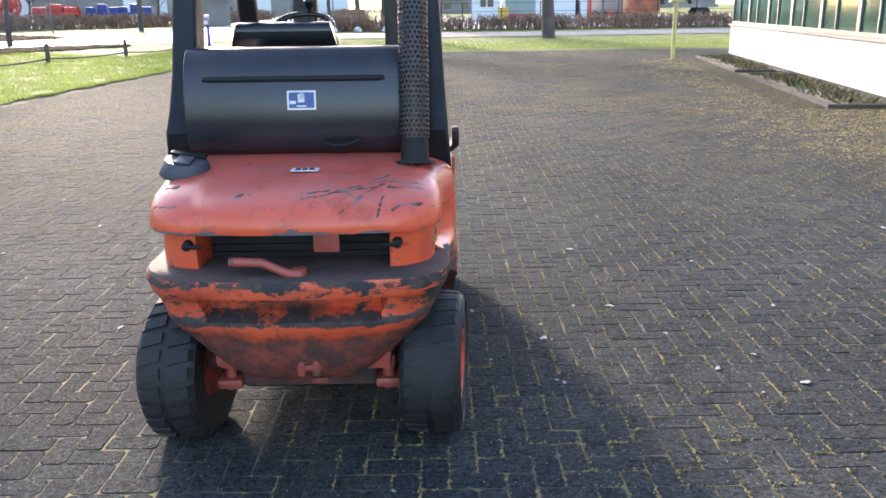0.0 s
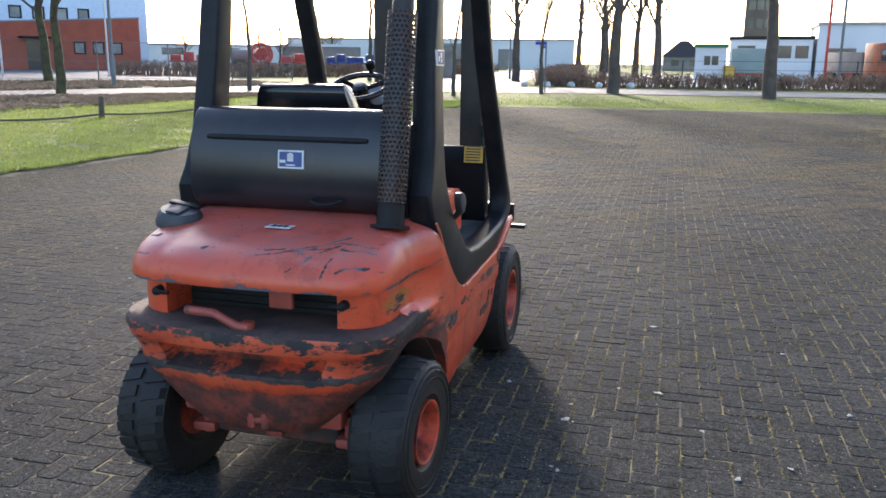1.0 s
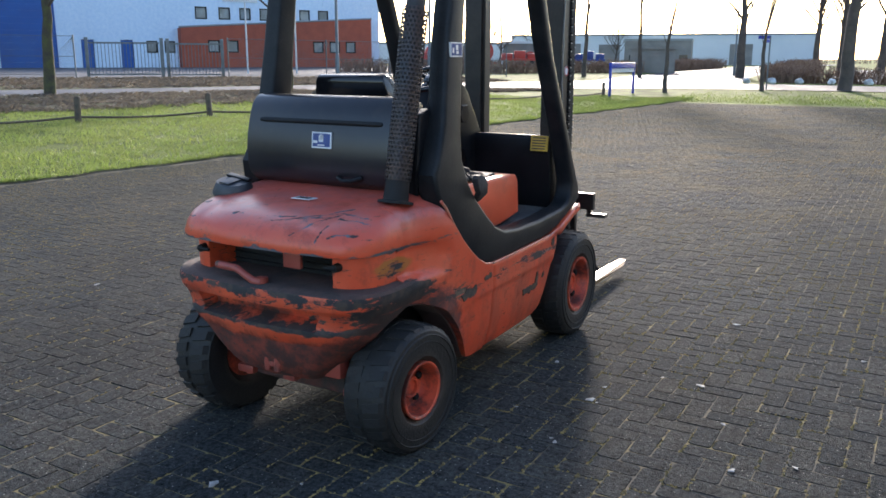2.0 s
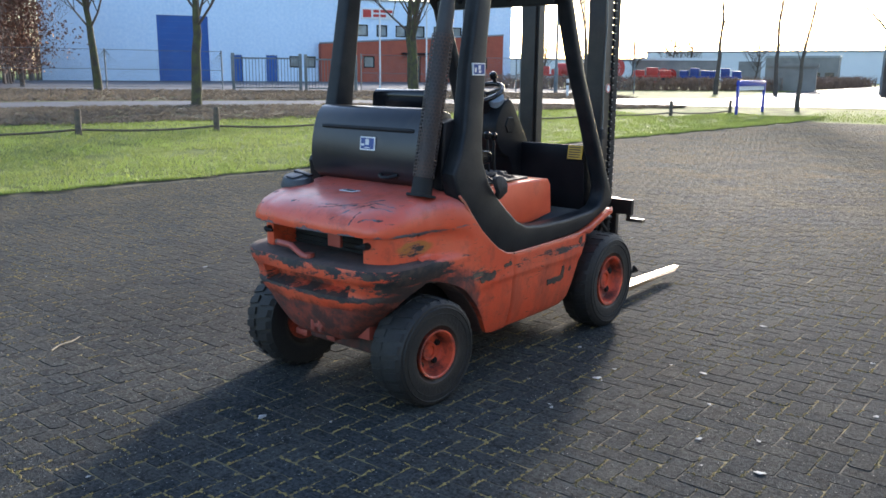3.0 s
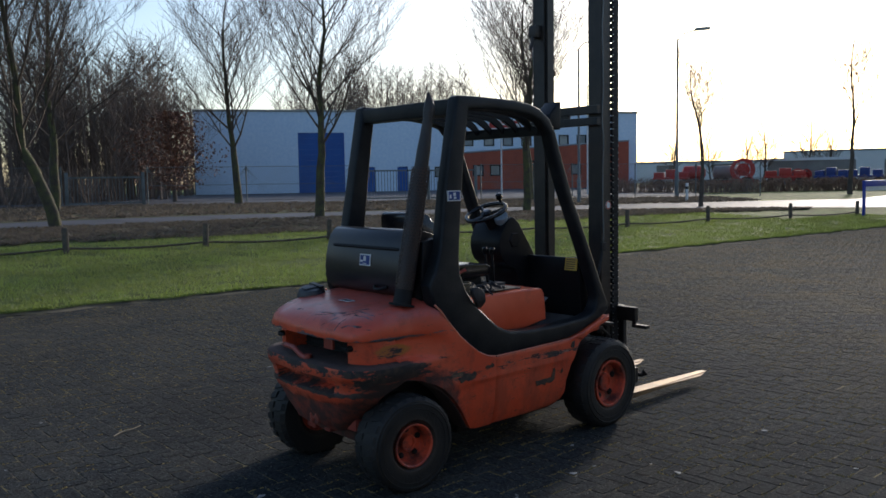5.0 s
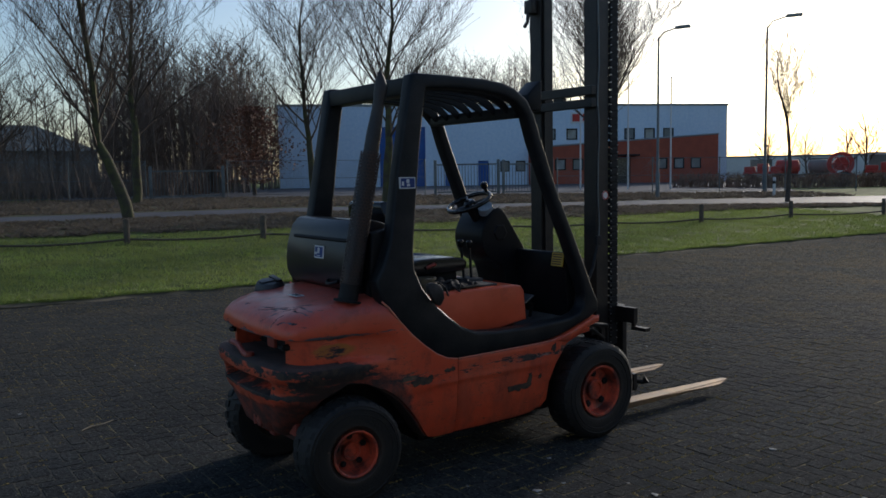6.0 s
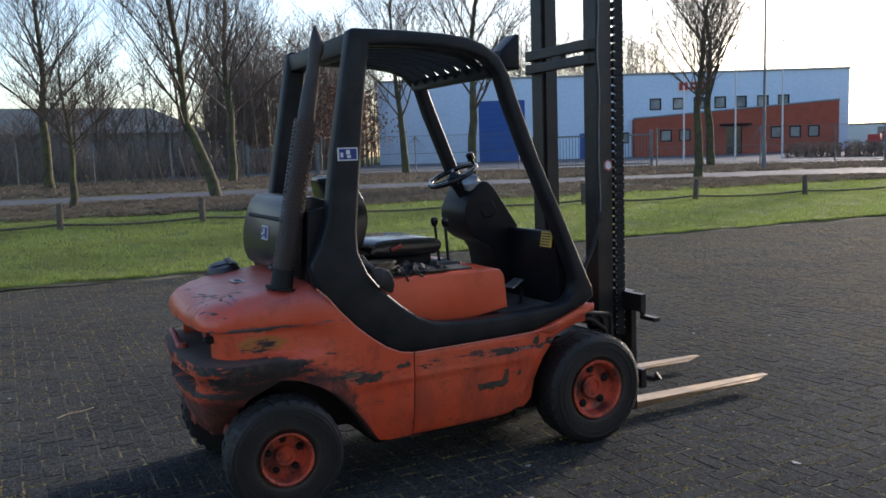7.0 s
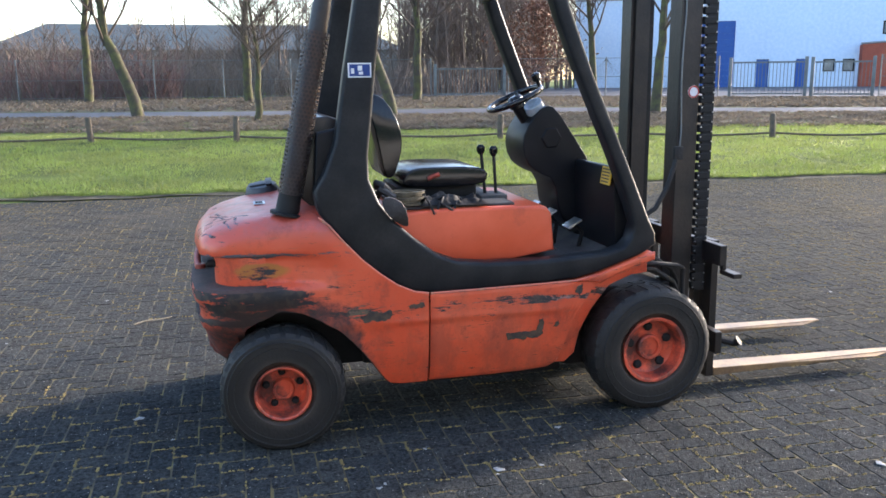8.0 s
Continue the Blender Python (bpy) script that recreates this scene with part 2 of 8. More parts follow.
    for x0, v0, x1, v1, w in ((0.04, 0.850, 0.28, 0.938, 0.0022), (0.28, 0.938, 0.45, 0.962, 0.0018), (0.06, 0.895, 0.13, 0.910, 0.0085), (0.20, 0.862, 0.34, 1.004, 0.0020), (0.29, 0.955, 0.345, 1.00, 0.0075), (0.24, 0.849, 0.34, 0.938, 0.0020),
                              (0.18, 0.775, 0.28, 0.889, 0.0016), (0.31, 0.765, 0.33, 0.86, 0.0028), (0.16, 0.885, 0.30, 0.905, 0.0045), (0.34, 0.910, 0.48, 0.930, 0.0016), (-0.19, 0.868, -0.17, 0.880, 0.0100), (-0.50, 0.84, -0.40, 0.83, 0.0030), (-0.47, 0.93, -0.42, 0.935, 0.0060), (0.36, 0.80, 0.47, 0.84, 0.0030)):
        d = Vector((x1 - x0, v1 - v0, 0.0))
        off = n.new("ShaderNodeVectorMath")
        off.operation = "SUBTRACT"
        l.new(slope.outputs[0], off.inputs[0])
        off.inputs[1].default_value = (x0, v0, 0.0)
        dot = n.new("ShaderNodeVectorMath")
        dot.operation = "DOT_PRODUCT"
        l.new(off.outputs[0], dot.inputs[0])
        dot.inputs[1].default_value = d / d.length_squared
        foot = n.new("ShaderNodeVectorMath")
        foot.operation = "SCALE"
        foot.inputs[0].default_value = d
        l.new(calc("MULTIPLY", dot.outputs["Value"], 1.0, True), foot.inputs["Scale"])
        gap = n.new("ShaderNodeVectorMath")
        gap.operation = "DISTANCE"
        l.new(off.outputs[0], gap.inputs[0])
        l.new(foot.outputs[0], gap.inputs[1])
        near = calc("MINIMUM", near, calc("SUBTRACT", gap.outputs["Value"], w * 0.62))
    near = add(near, mul(span(cloud(30.0, 6.0, 0.7), 0.38, 0.62), 0.0062))
    scar = mul(span(near, 0.0062, 0.0034), span(Z, 0.93, 0.95), span(Y, 0.05, -0.02))
    col = blend(scar, col, blend(span(cloud(14.0), 0.42, 0.58), (0.045, 0.034, 0.034), (0.125, 0.120, 0.135)))
    l.new(col, b.inputs["Base Color"])
    rough = span(add(chip, scar, mul(soot, 1.4)), 0.0, 1.0, 0.33, 0.78)
    l.new(add(rough, mul(calc("SUBTRACT", cloud(17.0), 0.5), 0.25)), b.inputs["Roughness"])
    bp = n.new("ShaderNodeBump")
    bp.inputs["Strength"].default_value, bp.inputs["Distance"].default_value, bp.invert = 0.5, 0.002, True
    l.new(add(chip, mul(cloud(6.0, 3.0), 2.2), scar), bp.inputs["Height"])
    l.new(bp.outputs[0], b.inputs["Normal"])
    return m


M_BODY = body_paint()
M_SOOT = mat("soot_dust", (0.085, 0.048, 0.040), 0.85, two=(0.040, 0.031, 0.029), scale=7.0, amount=0.7, bump=0.3)
M_RIM = worn_paint("rim_paint", (0.58, 0.078, 0.032), UNDER, 0.64, 14.0, grime=(0.11, 0.032, 0.026), grime_from=0.45)
M_BLACK = mat("black_plastic", (0.007, 0.0075, 0.009), 0.36, two=(0.013, 0.013, 0.015), scale=5, bump=0.08, bump_scale=180, spec=0.16)
M_FRAME = mat("black_frame_paint", (0.009, 0.0105, 0.0130), 0.42, two=(0.020, 0.0205, 0.0215), scale=8, bump=0.05, bump_scale=90, spec=0.2)
M_FLOOR = mat("scuffed_floor_mat", (0.060, 0.059, 0.058), 0.75, two=(0.115, 0.105, 0.095), scale=7, amount=0.7, bump=0.4, spec=0.3)
M_MAT = mat("rubber_floor", (0.035, 0.035, 0.037), 0.7, two=(0.075, 0.072, 0.070), scale=9, bump=0.3)
M_MAST = mat("mast_steel", (0.008, 0.008, 0.009), 0.45, 0.1, two=(0.030, 0.022, 0.018), scale=6, bump=0.15)
M_RUBBER = mat("tyre_rubber", (0.008, 0.008, 0.009), 0.70, two=(0.018, 0.017, 0.016), scale=9, bump=0.4, bump_scale=70)
M_VINYL = mat("seat_vinyl", (0.006, 0.006, 0.007), 0.16, two=(0.010, 0.010, 0.012), scale=8, bump=0.02, bump_scale=60)
M_DARK = mat("dark_iron", (0.008, 0.008, 0.009), 0.7, 0.2)
M_RUST = mat("rusty_sleeve", (0.036, 0.036, 0.041), 0.5, 0.4, two=(0.060, 0.036, 0.028), scale=9, bump=0.2)
M_FORK = mat("worn_fork_steel", (0.42, 0.27, 0.13), 0.42, 0.5, two=(0.22, 0.15, 0.10), scale=7, bump=0.1)
M_AXLE = mat("oily_red_axle", (0.10, 0.028, 0.02), 0.7, two=(0.028, 0.020, 0.018), scale=9.0, amount=0.7, bump=0.3)
M_SCRAPE = mat("bared_undercoat", (0.030, 0.026, 0.024), 0.8, two=(0.085, 0.055, 0.035), scale=30.0, amount=0.7, bump=0.3)
M_TAG = worn_paint("dull_red_paint", (0.29, 0.054, 0.036), UNDER, 0.62, 14.0, grime=(0.12, 0.040, 0.032), grime_from=0.50)
M_CAP = mat("weathered_cap_plastic", (0.050, 0.056, 0.066), 0.5, two=(0.030, 0.033, 0.038), scale=14, bump=0.1)
# worn paint made paler, as a painted highlight along the lips
M_LIP = worn_paint("worn_paint_edge_highlight", (0.56, 0.14, 0.085), (0.30, 0.20, 0.17), 0.56, 16.0, grime=(0.16, 0.06, 0.045), grime_from=0.56)
M_COVER = worn_paint("red_cover_paint", (0.67, 0.094, 0.032), UNDER, 0.71, 9.0, grime=(0.52, 0.075, 0.030), grime_from=0.6, rough=0.34)
M_STRAP = mat("olive_webbing", (0.165, 0.135, 0.088), 0.9, two=(0.10, 0.084, 0.055), scale=20, bump=0.4, bump_scale=120)
M_FLAP = mat("scuffed_grey_vinyl", (0.045, 0.041, 0.042), 0.7, two=(0.024, 0.022, 0.022), scale=12, bump=0.3)
M_PANEL = worn_paint("rear_panel_plastic", (0.013, 0.013, 0.017), (0.040, 0.038, 0.040), 0.66, 5.0, (0.8, 1.0, 1.3), rough=0.30, grime=(0.026, 0.022, 0.022), grime_from=0.50, faded=(0.021, 0.021, 0.026))
M_CHROME = mat("bright_steel", (0.55, 0.55, 0.55), 0.3, 0.9)
M_STICK_BLUE, M_WHITE = plain("sticker_blue", (0.01, 0.045, 0.22), 0.3), plain("white_print", (0.75, 0.76, 0.78), 0.4)
M_STICK_YEL = plain("sticker_yellow", (0.65, 0.38, 0.03), 0.4)
M_PRINT = plain("dark_print", (0.03, 0.03, 0.03), 0.5)


def paving_material(name, source):
    """Weathered concrete: every stone its own grey, blotches of damp and lichen, coarse grit with pale grains, painted
    sun glare and glints.
    """
    m = bpy.data.materials.new(name)
    m.use_nodes = True
    n, l = m.node_tree.nodes, m.node_tree.links
    b = n["Principled BSDF"]
    if source == "object":
        rnd = n.new("ShaderNodeObjectInfo").outputs["Random"]
    else:
        rnd = n.new("ShaderNodeNewGeometry").outputs["Random Per Island"]
    pos = n.new("ShaderNodeNewGeometry").outputs["Position"]

    def cloud(scale, detail, rough=0.6):
        k = n.new("ShaderNodeTexNoise")
        k.inputs["Scale"].default_value, k.inputs["Detail"].default_value, k.inputs["Roughness"].default_value = scale, detail, rough
        l.new(pos, k.inputs["Vector"])
        return k.outputs["Fac"]

    def cut(src, lo, hi):
        k = n.new("ShaderNodeMapRange")
        k.inputs["From Min"].default_value, k.inputs["From Max"].default_value = lo, hi
        l.new(src, k.inputs["Value"])
        return k.outputs[0]

    def blend(fac, a, c, kind="MIX"):
        x = n.new("ShaderNodeMix")
        x.data_type, x.blend_type = "RGBA", kind
        if isinstance(fac, float):
            x.inputs[0].default_value = fac
        else:
            l.new(fac, x.inputs[0])
        for sock, v in ((6, a), (7, c)):
            if isinstance(v, tuple):
                x.inputs[sock].default_value = (*v, 1)
            else:
                l.new(v, x.inputs[sock])
        return x.outputs[2]

    def calc_mul(a, c):
        k = n.new("ShaderNodeMath")
        k.operation = "MULTIPLY"
        l.new(a, k.inputs[0])
        l.new(c, k.inputs[1])
        return k.outputs[0]
    r = n.new("ShaderNodeValToRGB")
    els = r.color_ramp.elements
    els[0].color, els[1].color = (0.034, 0.039, 0.042, 1), (0.052, 0.054, 0.052, 1)
    els.new(0.5).color = (0.042, 0.046, 0.048, 1)
    l.new(rnd, r.inputs[0])
    col = blend(0.75, r.outputs[0], cloud(0.45, 5.0), "OVERLAY")
    col = blend(cut(cloud(11.0, 7.0, 0.7), 0.50, 0.70), col, (0.016, 0.016, 0.017))
    col = blend(cut(cloud(17.0, 9.0, 0.75), 0.59, 0.72), col, (0.055, 0.050, 0.032))
    # tan on the left and far stones: low-sun glare painted into the colour
    xyz = n.new("ShaderNodeSeparateXYZ")
    l.new(pos, xyz.inputs[0])
    zone = n.new("ShaderNodeMath")
    zone.operation, zone.use_clamp = "ADD", True
    l.new(cut(xyz.outputs[0], -0.3, -7.0), zone.inputs[0])
    l.new(cut(xyz.outputs[1], 10.0, 36.0), zone.inputs[1])
    tan = n.new("ShaderNodeMath")
    tan.operation = "MULTIPLY"
    l.new(zone.outputs[0], tan.inputs[0])
    l.new(cut(cloud(1.1, 8.0, 0.7), 0.30, 0.66), tan.inputs[1])
    col = blend(tan.outputs[0], col, (0.092, 0.080, 0.061))
    # yellow tint farther off: moss, with the sun's glint painted in
    col = blend(calc_mul(cut(xyz.outputs[1], 5.5, 14.0), cut(cloud(0.8, 8.0, 0.7), 0.42, 0.66)), col, (0.098, 0.080, 0.046))
    grit = cloud(150.0, 3.0)
    col = blend(0.9, col, grit, "OVERLAY")
    col = blend(0.85, col, cut(cloud(48.0, 5.0, 0.7), 0.28, 0.72), "OVERLAY")
    col = blend(cut(cloud(62.0, 6.0, 0.7), 0.60, 0.68), col, (0.11, 0.105, 0.095))
    col = blend(cut(cloud(23.0, 6.0, 0.7), 0.56, 0.68), col, (0.070, 0.072, 0.070))
    # tiny sun sparkles on the rough stone, painted as rare bright specks
    glint = n.new("ShaderNodeTexVoronoi")
    glint.inputs["Scale"].default_value = 70.0
    l.new(pos, glint.inputs["Vector"])
    tone = n.new("ShaderNodeSeparateXYZ")
    l.new(glint.outputs["Color"], tone.inputs[0])
    pick = n.new("ShaderNodeMath")
    pick.operation = "MULTIPLY"
    l.new(cut(tone.outputs[0], 0.90, 0.93), pick.inputs[0])
    l.new(cut(glint.outputs["Distance"], 0.24, 0.16), pick.inputs[1])
    col = blend(pick.outputs[0], col, (0.34, 0.33, 0.31))
    l.new(col, b.inputs["Base Color"])
    b.inputs["Roughness"].default_value, b.inputs["Specular IOR Level"].default_value = 0.88, 0.025
    hgt = n.new("ShaderNodeMath")
    hgt.operation = "ADD"
    l.new(grit, hgt.inputs[0])
    l.new(cloud(38.0, 5.0, 0.65), hgt.inputs[1])
    bp = n.new("ShaderNodeBump")
    bp.inputs["Strength"].default_value, bp.inputs["Distance"].default_value = 1.0, 0.009
    l.new(hgt.outputs[0], bp.inputs["Height"])
    l.new(bp.outputs[0], b.inputs["Normal"])
    return m


def joint_material():
    """Sand in the joints, dark with soil here and yellow with moss there."""
    m = bpy.data.materials.new("joint_sand")
    m.use_nodes = True
    n, l = m.node_tree.nodes, m.node_tree.links
    pos = n.new("ShaderNodeNewGeometry").outputs["Position"]
    t1 = n.new("ShaderNodeTexNoise")
    t1.inputs["Scale"].default_value, t1.inputs["Detail"].default_value = 5.0, 8.0
    l.new(pos, t1.inputs["Vector"])
    r = n.new("ShaderNodeValToRGB")
    r.color_ramp.elements[0].position, r.color_ramp.elements[1].position = 0.42, 0.62
    r.color_ramp.elements[0].color, r.color_ramp.elements[1].color = (0.045, 0.041, 0.031, 1), (0.17, 0.135, 0.048, 1)
    mid = r.color_ramp.elements.new(0.52)
    mid.color = (0.075, 0.061, 0.034, 1)
    l.new(t1.outputs["Fac"], r.inputs[0])
    l.new(r.outputs[0], n["Principled BSDF"].inputs["Base Color"])
    n["Principled BSDF"].inputs["Roughness"].default_value = 0.9
    return m


def far_paving():
    """Paving too far off to tell the stones apart."""
    m = bpy.data.materials.new("far_paving")
    m.use_nodes = True
    n, l = m.node_tree.nodes, m.node_tree.links
    pos = n.new("ShaderNodeNewGeometry").outputs["Position"]
    bt = n.new("ShaderNodeTexBrick")
    bt.inputs["Scale"].default_value, bt.inputs["Brick Width"].default_value, bt.inputs["Row Height"].default_value = 1.0, 0.212, 0.106
    bt.inputs["Mortar Size"].default_value = 0.006
    bt.inputs["Color1"].default_value, bt.inputs["Color2"].default_value = (0.030, 0.030, 0.032, 1), (0.040, 0.038, 0.036, 1)
    bt.inputs["Mortar"].default_value = (0.09, 0.075, 0.034, 1)
    l.new(pos, bt.inputs["Vector"])
    patch = n.new("ShaderNodeTexNoise")
    patch.inputs["Scale"].default_value, patch.inputs["Detail"].default_value = 0.4, 6.0
    l.new(pos, patch.inputs["Vector"])
    my = n.new("ShaderNodeMix")
    my.data_type, my.blend_type = "RGBA", "OVERLAY"
    my.inputs[0].default_value = 0.55
    l.new(bt.outputs[0], my.inputs[6])
    l.new(patch.outputs["Fac"], my.inputs[7])
    l.new(my.outputs[2], n["Principled BSDF"].inputs["Base Color"])
    n["Principled BSDF"].inputs["Roughness"].default_value, n["Principled BSDF"].inputs["Specular IOR Level"].default_value = 0.85, 0.25
    return m


M_STONE_OB, M_STONE, M_JOINT, M_FARPAVE = paving_material("paving_stone", "object"), paving_material("paving_stone_field", "island"), joint_material(), far_paving()
M_MOSS = mat("yellow_moss", (0.30, 0.225, 0.075), 0.95, two=(0.13, 0.10, 0.045), scale=11.0, amount=0.7, bump=0.6, bump_scale=220)
M_PEBBLE = mat("pale_flake", (0.40, 0.40, 0.39), 0.8, two=(0.24, 0.24, 0.23), scale=40.0)
M_WEED = mat("dull_weeds", (0.105, 0.115, 0.04), 0.8, two=(0.12, 0.09, 0.045), scale=2.0, amount=0.8)
M_SOIL = mat("dark_soil", (0.062, 0.047, 0.029), 0.95, two=(0.135, 0.105, 0.058), scale=3.0, amount=0.8, bump=1.0, bump_scale=25)
M_GRASS = mat("grass_sod", (0.156, 0.186, 0.046), 0.9, two=(0.085, 0.098, 0.030), scale=1.3, amount=0.5, bump=1.0, bump_scale=14, coords="Object", spec=0.08)
M_BLADE = mat("grass_blade", (0.218, 0.276, 0.062), 0.6, two=(0.152, 0.156, 0.052), scale=0.9, amount=0.9, bump_scale=8)
def leafy(m, colour):
    n, l = m.node_tree.nodes, m.node_tree.links
    t, x = n.new("ShaderNodeBsdfTranslucent"), n.new("ShaderNodeMixShader")
    t.inputs[0].default_value = (*colour, 1)
    x.inputs[0].default_value = 0.45
    l.new(n["Principled BSDF"].outputs[0], x.inputs[1])
    l.new(t.outputs[0], x.inputs[2])
    l.new(x.outputs[0], n["Material Output"].inputs[0])


leafy(M_BLADE, (0.248, 0.312, 0.072))
M_LITTER = mat("leaf_litter", (0.115, 0.095, 0.068), 0.9, two=(0.085, 0.092, 0.04), scale=1.5, amount=0.8, bump=1.0, bump_scale=14, spec=0.08)
M_LEAF_DRY = mat("dry_leaves", (0.20, 0.165, 0.125), 0.8, two=(0.085, 0.072, 0.058), scale=3.0, amount=0.8)
leafy(M_LEAF_DRY, (0.15, 0.125, 0.095))
M_ROAD = mat("asphalt", (0.088, 0.088, 0.097), 0.66, two=(0.062, 0.062, 0.069), scale=0.8, bump=0.3, bump_scale=40, spec=0.2)
M_CONCRETE = mat("pale_concrete", (0.30, 0.295, 0.28), 0.75, two=(0.21, 0.21, 0.20), scale=0.5, bump=0.2)
M_KERB = mat("concrete_kerb", (0.085, 0.082, 0.076), 0.85, two=(0.055, 0.052, 0.044), scale=3, bump=0.4, spec=0.1)
M_SLAB = mat("dirty_slabs", (0.036, 0.035, 0.033), 0.95, two=(0.058, 0.048, 0.024), scale=2.5, amount=0.6, bump=0.6, spec=0.04)
M_BARK = mat("mossy_bark", (0.052, 0.041, 0.030), 0.9, two=(0.080, 0.080, 0.028), scale=4.5, amount=0.75, bump=1.0, bump_scale=28)
M_TRUNK = mat("grey_brown_bark", (0.105, 0.08, 0.062), 0.9, two=(0.06, 0.047, 0.04), scale=2.5, amount=0.6, bump=0.8, bump_scale=30)
M_TWIG = mat("twig_bark", (0.095, 0.068, 0.050), 0.9, two=(0.062, 0.046, 0.036), scale=2.0)
M_PALE_TWIG = mat("pale_twig", (0.34, 0.29, 0.20), 0.8, two=(0.22, 0.18, 0.12), scale=30)
M_WOODS = mat("far_twigs", (0.185, 0.135, 0.105), 0.95, two=(0.12, 0.09, 0.072), scale=0.3)
M_BEECH = mat("beech_leaves", (0.20, 0.085, 0.045), 0.8, two=(0.11, 0.05, 0.03), scale=1.0)
M_WOODPOST = mat("weathered_wood", (0.12, 0.09, 0.06), 0.9, two=(0.06, 0.05, 0.04), scale=8, bump=0.5)
M_HALL = mat("white_cladding", (0.60, 0.705, 0.84), 0.5, two=(0.55, 0.66, 0.80), scale=0.25, bump_scale=4)
M_BRICKWALL = mat("red_brick_wall", (0.36, 0.085, 0.045), 0.8, two=(0.29, 0.07, 0.04), scale=1.2, bump=0.4, bump_scale=12)
M_BLUEDOOR = mat("blue_door_paint", (0.008, 0.088, 0.34), 0.45, two=(0.010, 0.07, 0.28), scale=0.8)
# gauge glass coloured pale to paint in a reflection
M_GAUGE = mat("gauge_glass_painted_reflection", (0.34, 0.38, 0.42), 0.15, two=(0.26, 0.30, 0.34), scale=20)
M_GLASS = mat("dark_window_glass", (0.035, 0.045, 0.05), 0.12, spec=0.8)
# hall panes: the reflected sky is painted as a pale blue-grey base
M_SKYPANE = mat("pane_painted_sky_reflection", (0.24, 0.28, 0.31), 0.10, two=(0.14, 0.17, 0.19), scale=0.7, amount=0.8, spec=0.8)
M_GREENGLASS = mat("green_window_glass", (0.018, 0.060, 0.042), 0.10, two=(0.045, 0.095, 0.07), scale=1.5, spec=0.3)
M_ALU = mat("aluminium_frame", (0.30, 0.31, 0.31), 0.5, 0.4)
M_WINFRAME = mat("grey_window_frame", (0.13, 0.13, 0.135), 0.5, two=(0.10, 0.10, 0.10), scale=3)
M_PLASTER = mat("white_plaster", (0.72, 0.72, 0.70), 0.8, two=(0.64, 0.63, 0.60), scale=1.0, bump=0.2)
M_GALV = mat("galvanised_steel", (0.17, 0.185, 0.19), 0.55, 0.4, two=(0.12, 0.13, 0.135), scale=3)
M_HEDGE = mat("bare_hedge", (0.25, 0.16, 0.11), 0.95, two=(0.16, 0.10, 0.07), scale=2.5, amount=0.9, bump=1.0, bump_scale=9)
M_ROOFGREY = mat("grey_roof_sheet", (0.24, 0.27, 0.30), 0.6, two=(0.18, 0.21, 0.24), scale=0.3)
M_BARNROOF = mat("barn_roof_sheet", (0.040, 0.062, 0.072), 0.85, two=(0.028, 0.046, 0.055), scale=0.4)
M_REDSCRUB = mat("reddish_twigs", (0.17, 0.085, 0.07), 0.9, two=(0.11, 0.065, 0.055), scale=0.8)
M_FARWHITE = mat("far_white_wall", (0.66, 0.66, 0.66), 0.7, two=(0.56, 0.57, 0.58), scale=0.2)
M_GREENTRIM = mat("green_trim", (0.03, 0.16, 0.09), 0.6, two=(0.025, 0.12, 0.07), scale=2)
M_MACHRED = mat("machine_red", (0.50, 0.035, 0.025), 0.5, two=(0.36, 0.03, 0.02), scale=0.8)
M_PALEGREEN = mat("pale_green_steel", (0.30, 0.36, 0.34), 0.6, two=(0.24, 0.30, 0.28), scale=0.8)
M_MACHBLUE = mat("machine_blue", (0.02, 0.05, 0.24), 0.5, two=(0.015, 0.03, 0.15), scale=0.8)
M_SIGNBLUE = mat("sign_blue", (0.015, 0.04, 0.36), 0.4, two=(0.015, 0.035, 0.30), scale=2)
M_TOWER = mat("brown_brick", (0.13, 0.105, 0.085), 0.85, two=(0.09, 0.075, 0.06), scale=0.8)
M_RUSTRED = mat("dull_orange_paint", (0.34, 0.085, 0.035), 0.6, two=(0.16, 0.06, 0.035), scale=1.2, amount=0.8)
M_GREYBOX = mat("grey_box", (0.24, 0.22, 0.20), 0.8, two=(0.18, 0.165, 0.15), scale=1.0)
M_YELLOW = mat("pale_yellow_paint", (0.50, 0.44, 0.17), 0.5, two=(0.5, 0.45, 0.15), scale=3)
M_CHIPS = mat("white_stone_chips", (0.70, 0.70, 0.70), 0.8, two=(0.4, 0.4, 0.4), scale=4, amount=0.9)


# ---- mesh helpers ----
def obj(name, bm, material, smooth=False):
    me = bpy.data.meshes.new(name)
    bmesh.ops.recalc_face_normals(bm, faces=bm.faces)
    bm.to_mesh(me)
    bm.free()
    for x in (material if isinstance(material, (list, tuple)) else [material]):
        me.materials.append(x)
    if smooth:
        for p in me.polygons:
            p.use_smooth = True
        me.set_sharp_from_angle(angle=radians(38))
    return new(name, me)


def part(name, bm, material, parent, label="", smooth=True):
    o = obj(name, bm, material, smooth)
    o.parent = parent
    return tagged(o, label) if label else o


def holder(name, m, label="", category="", group="", kind=""):
    o = new(name)
    o.empty_display_size = 0.2
    o.matrix_world = m
    return tagged(o, label, category, group, kind)


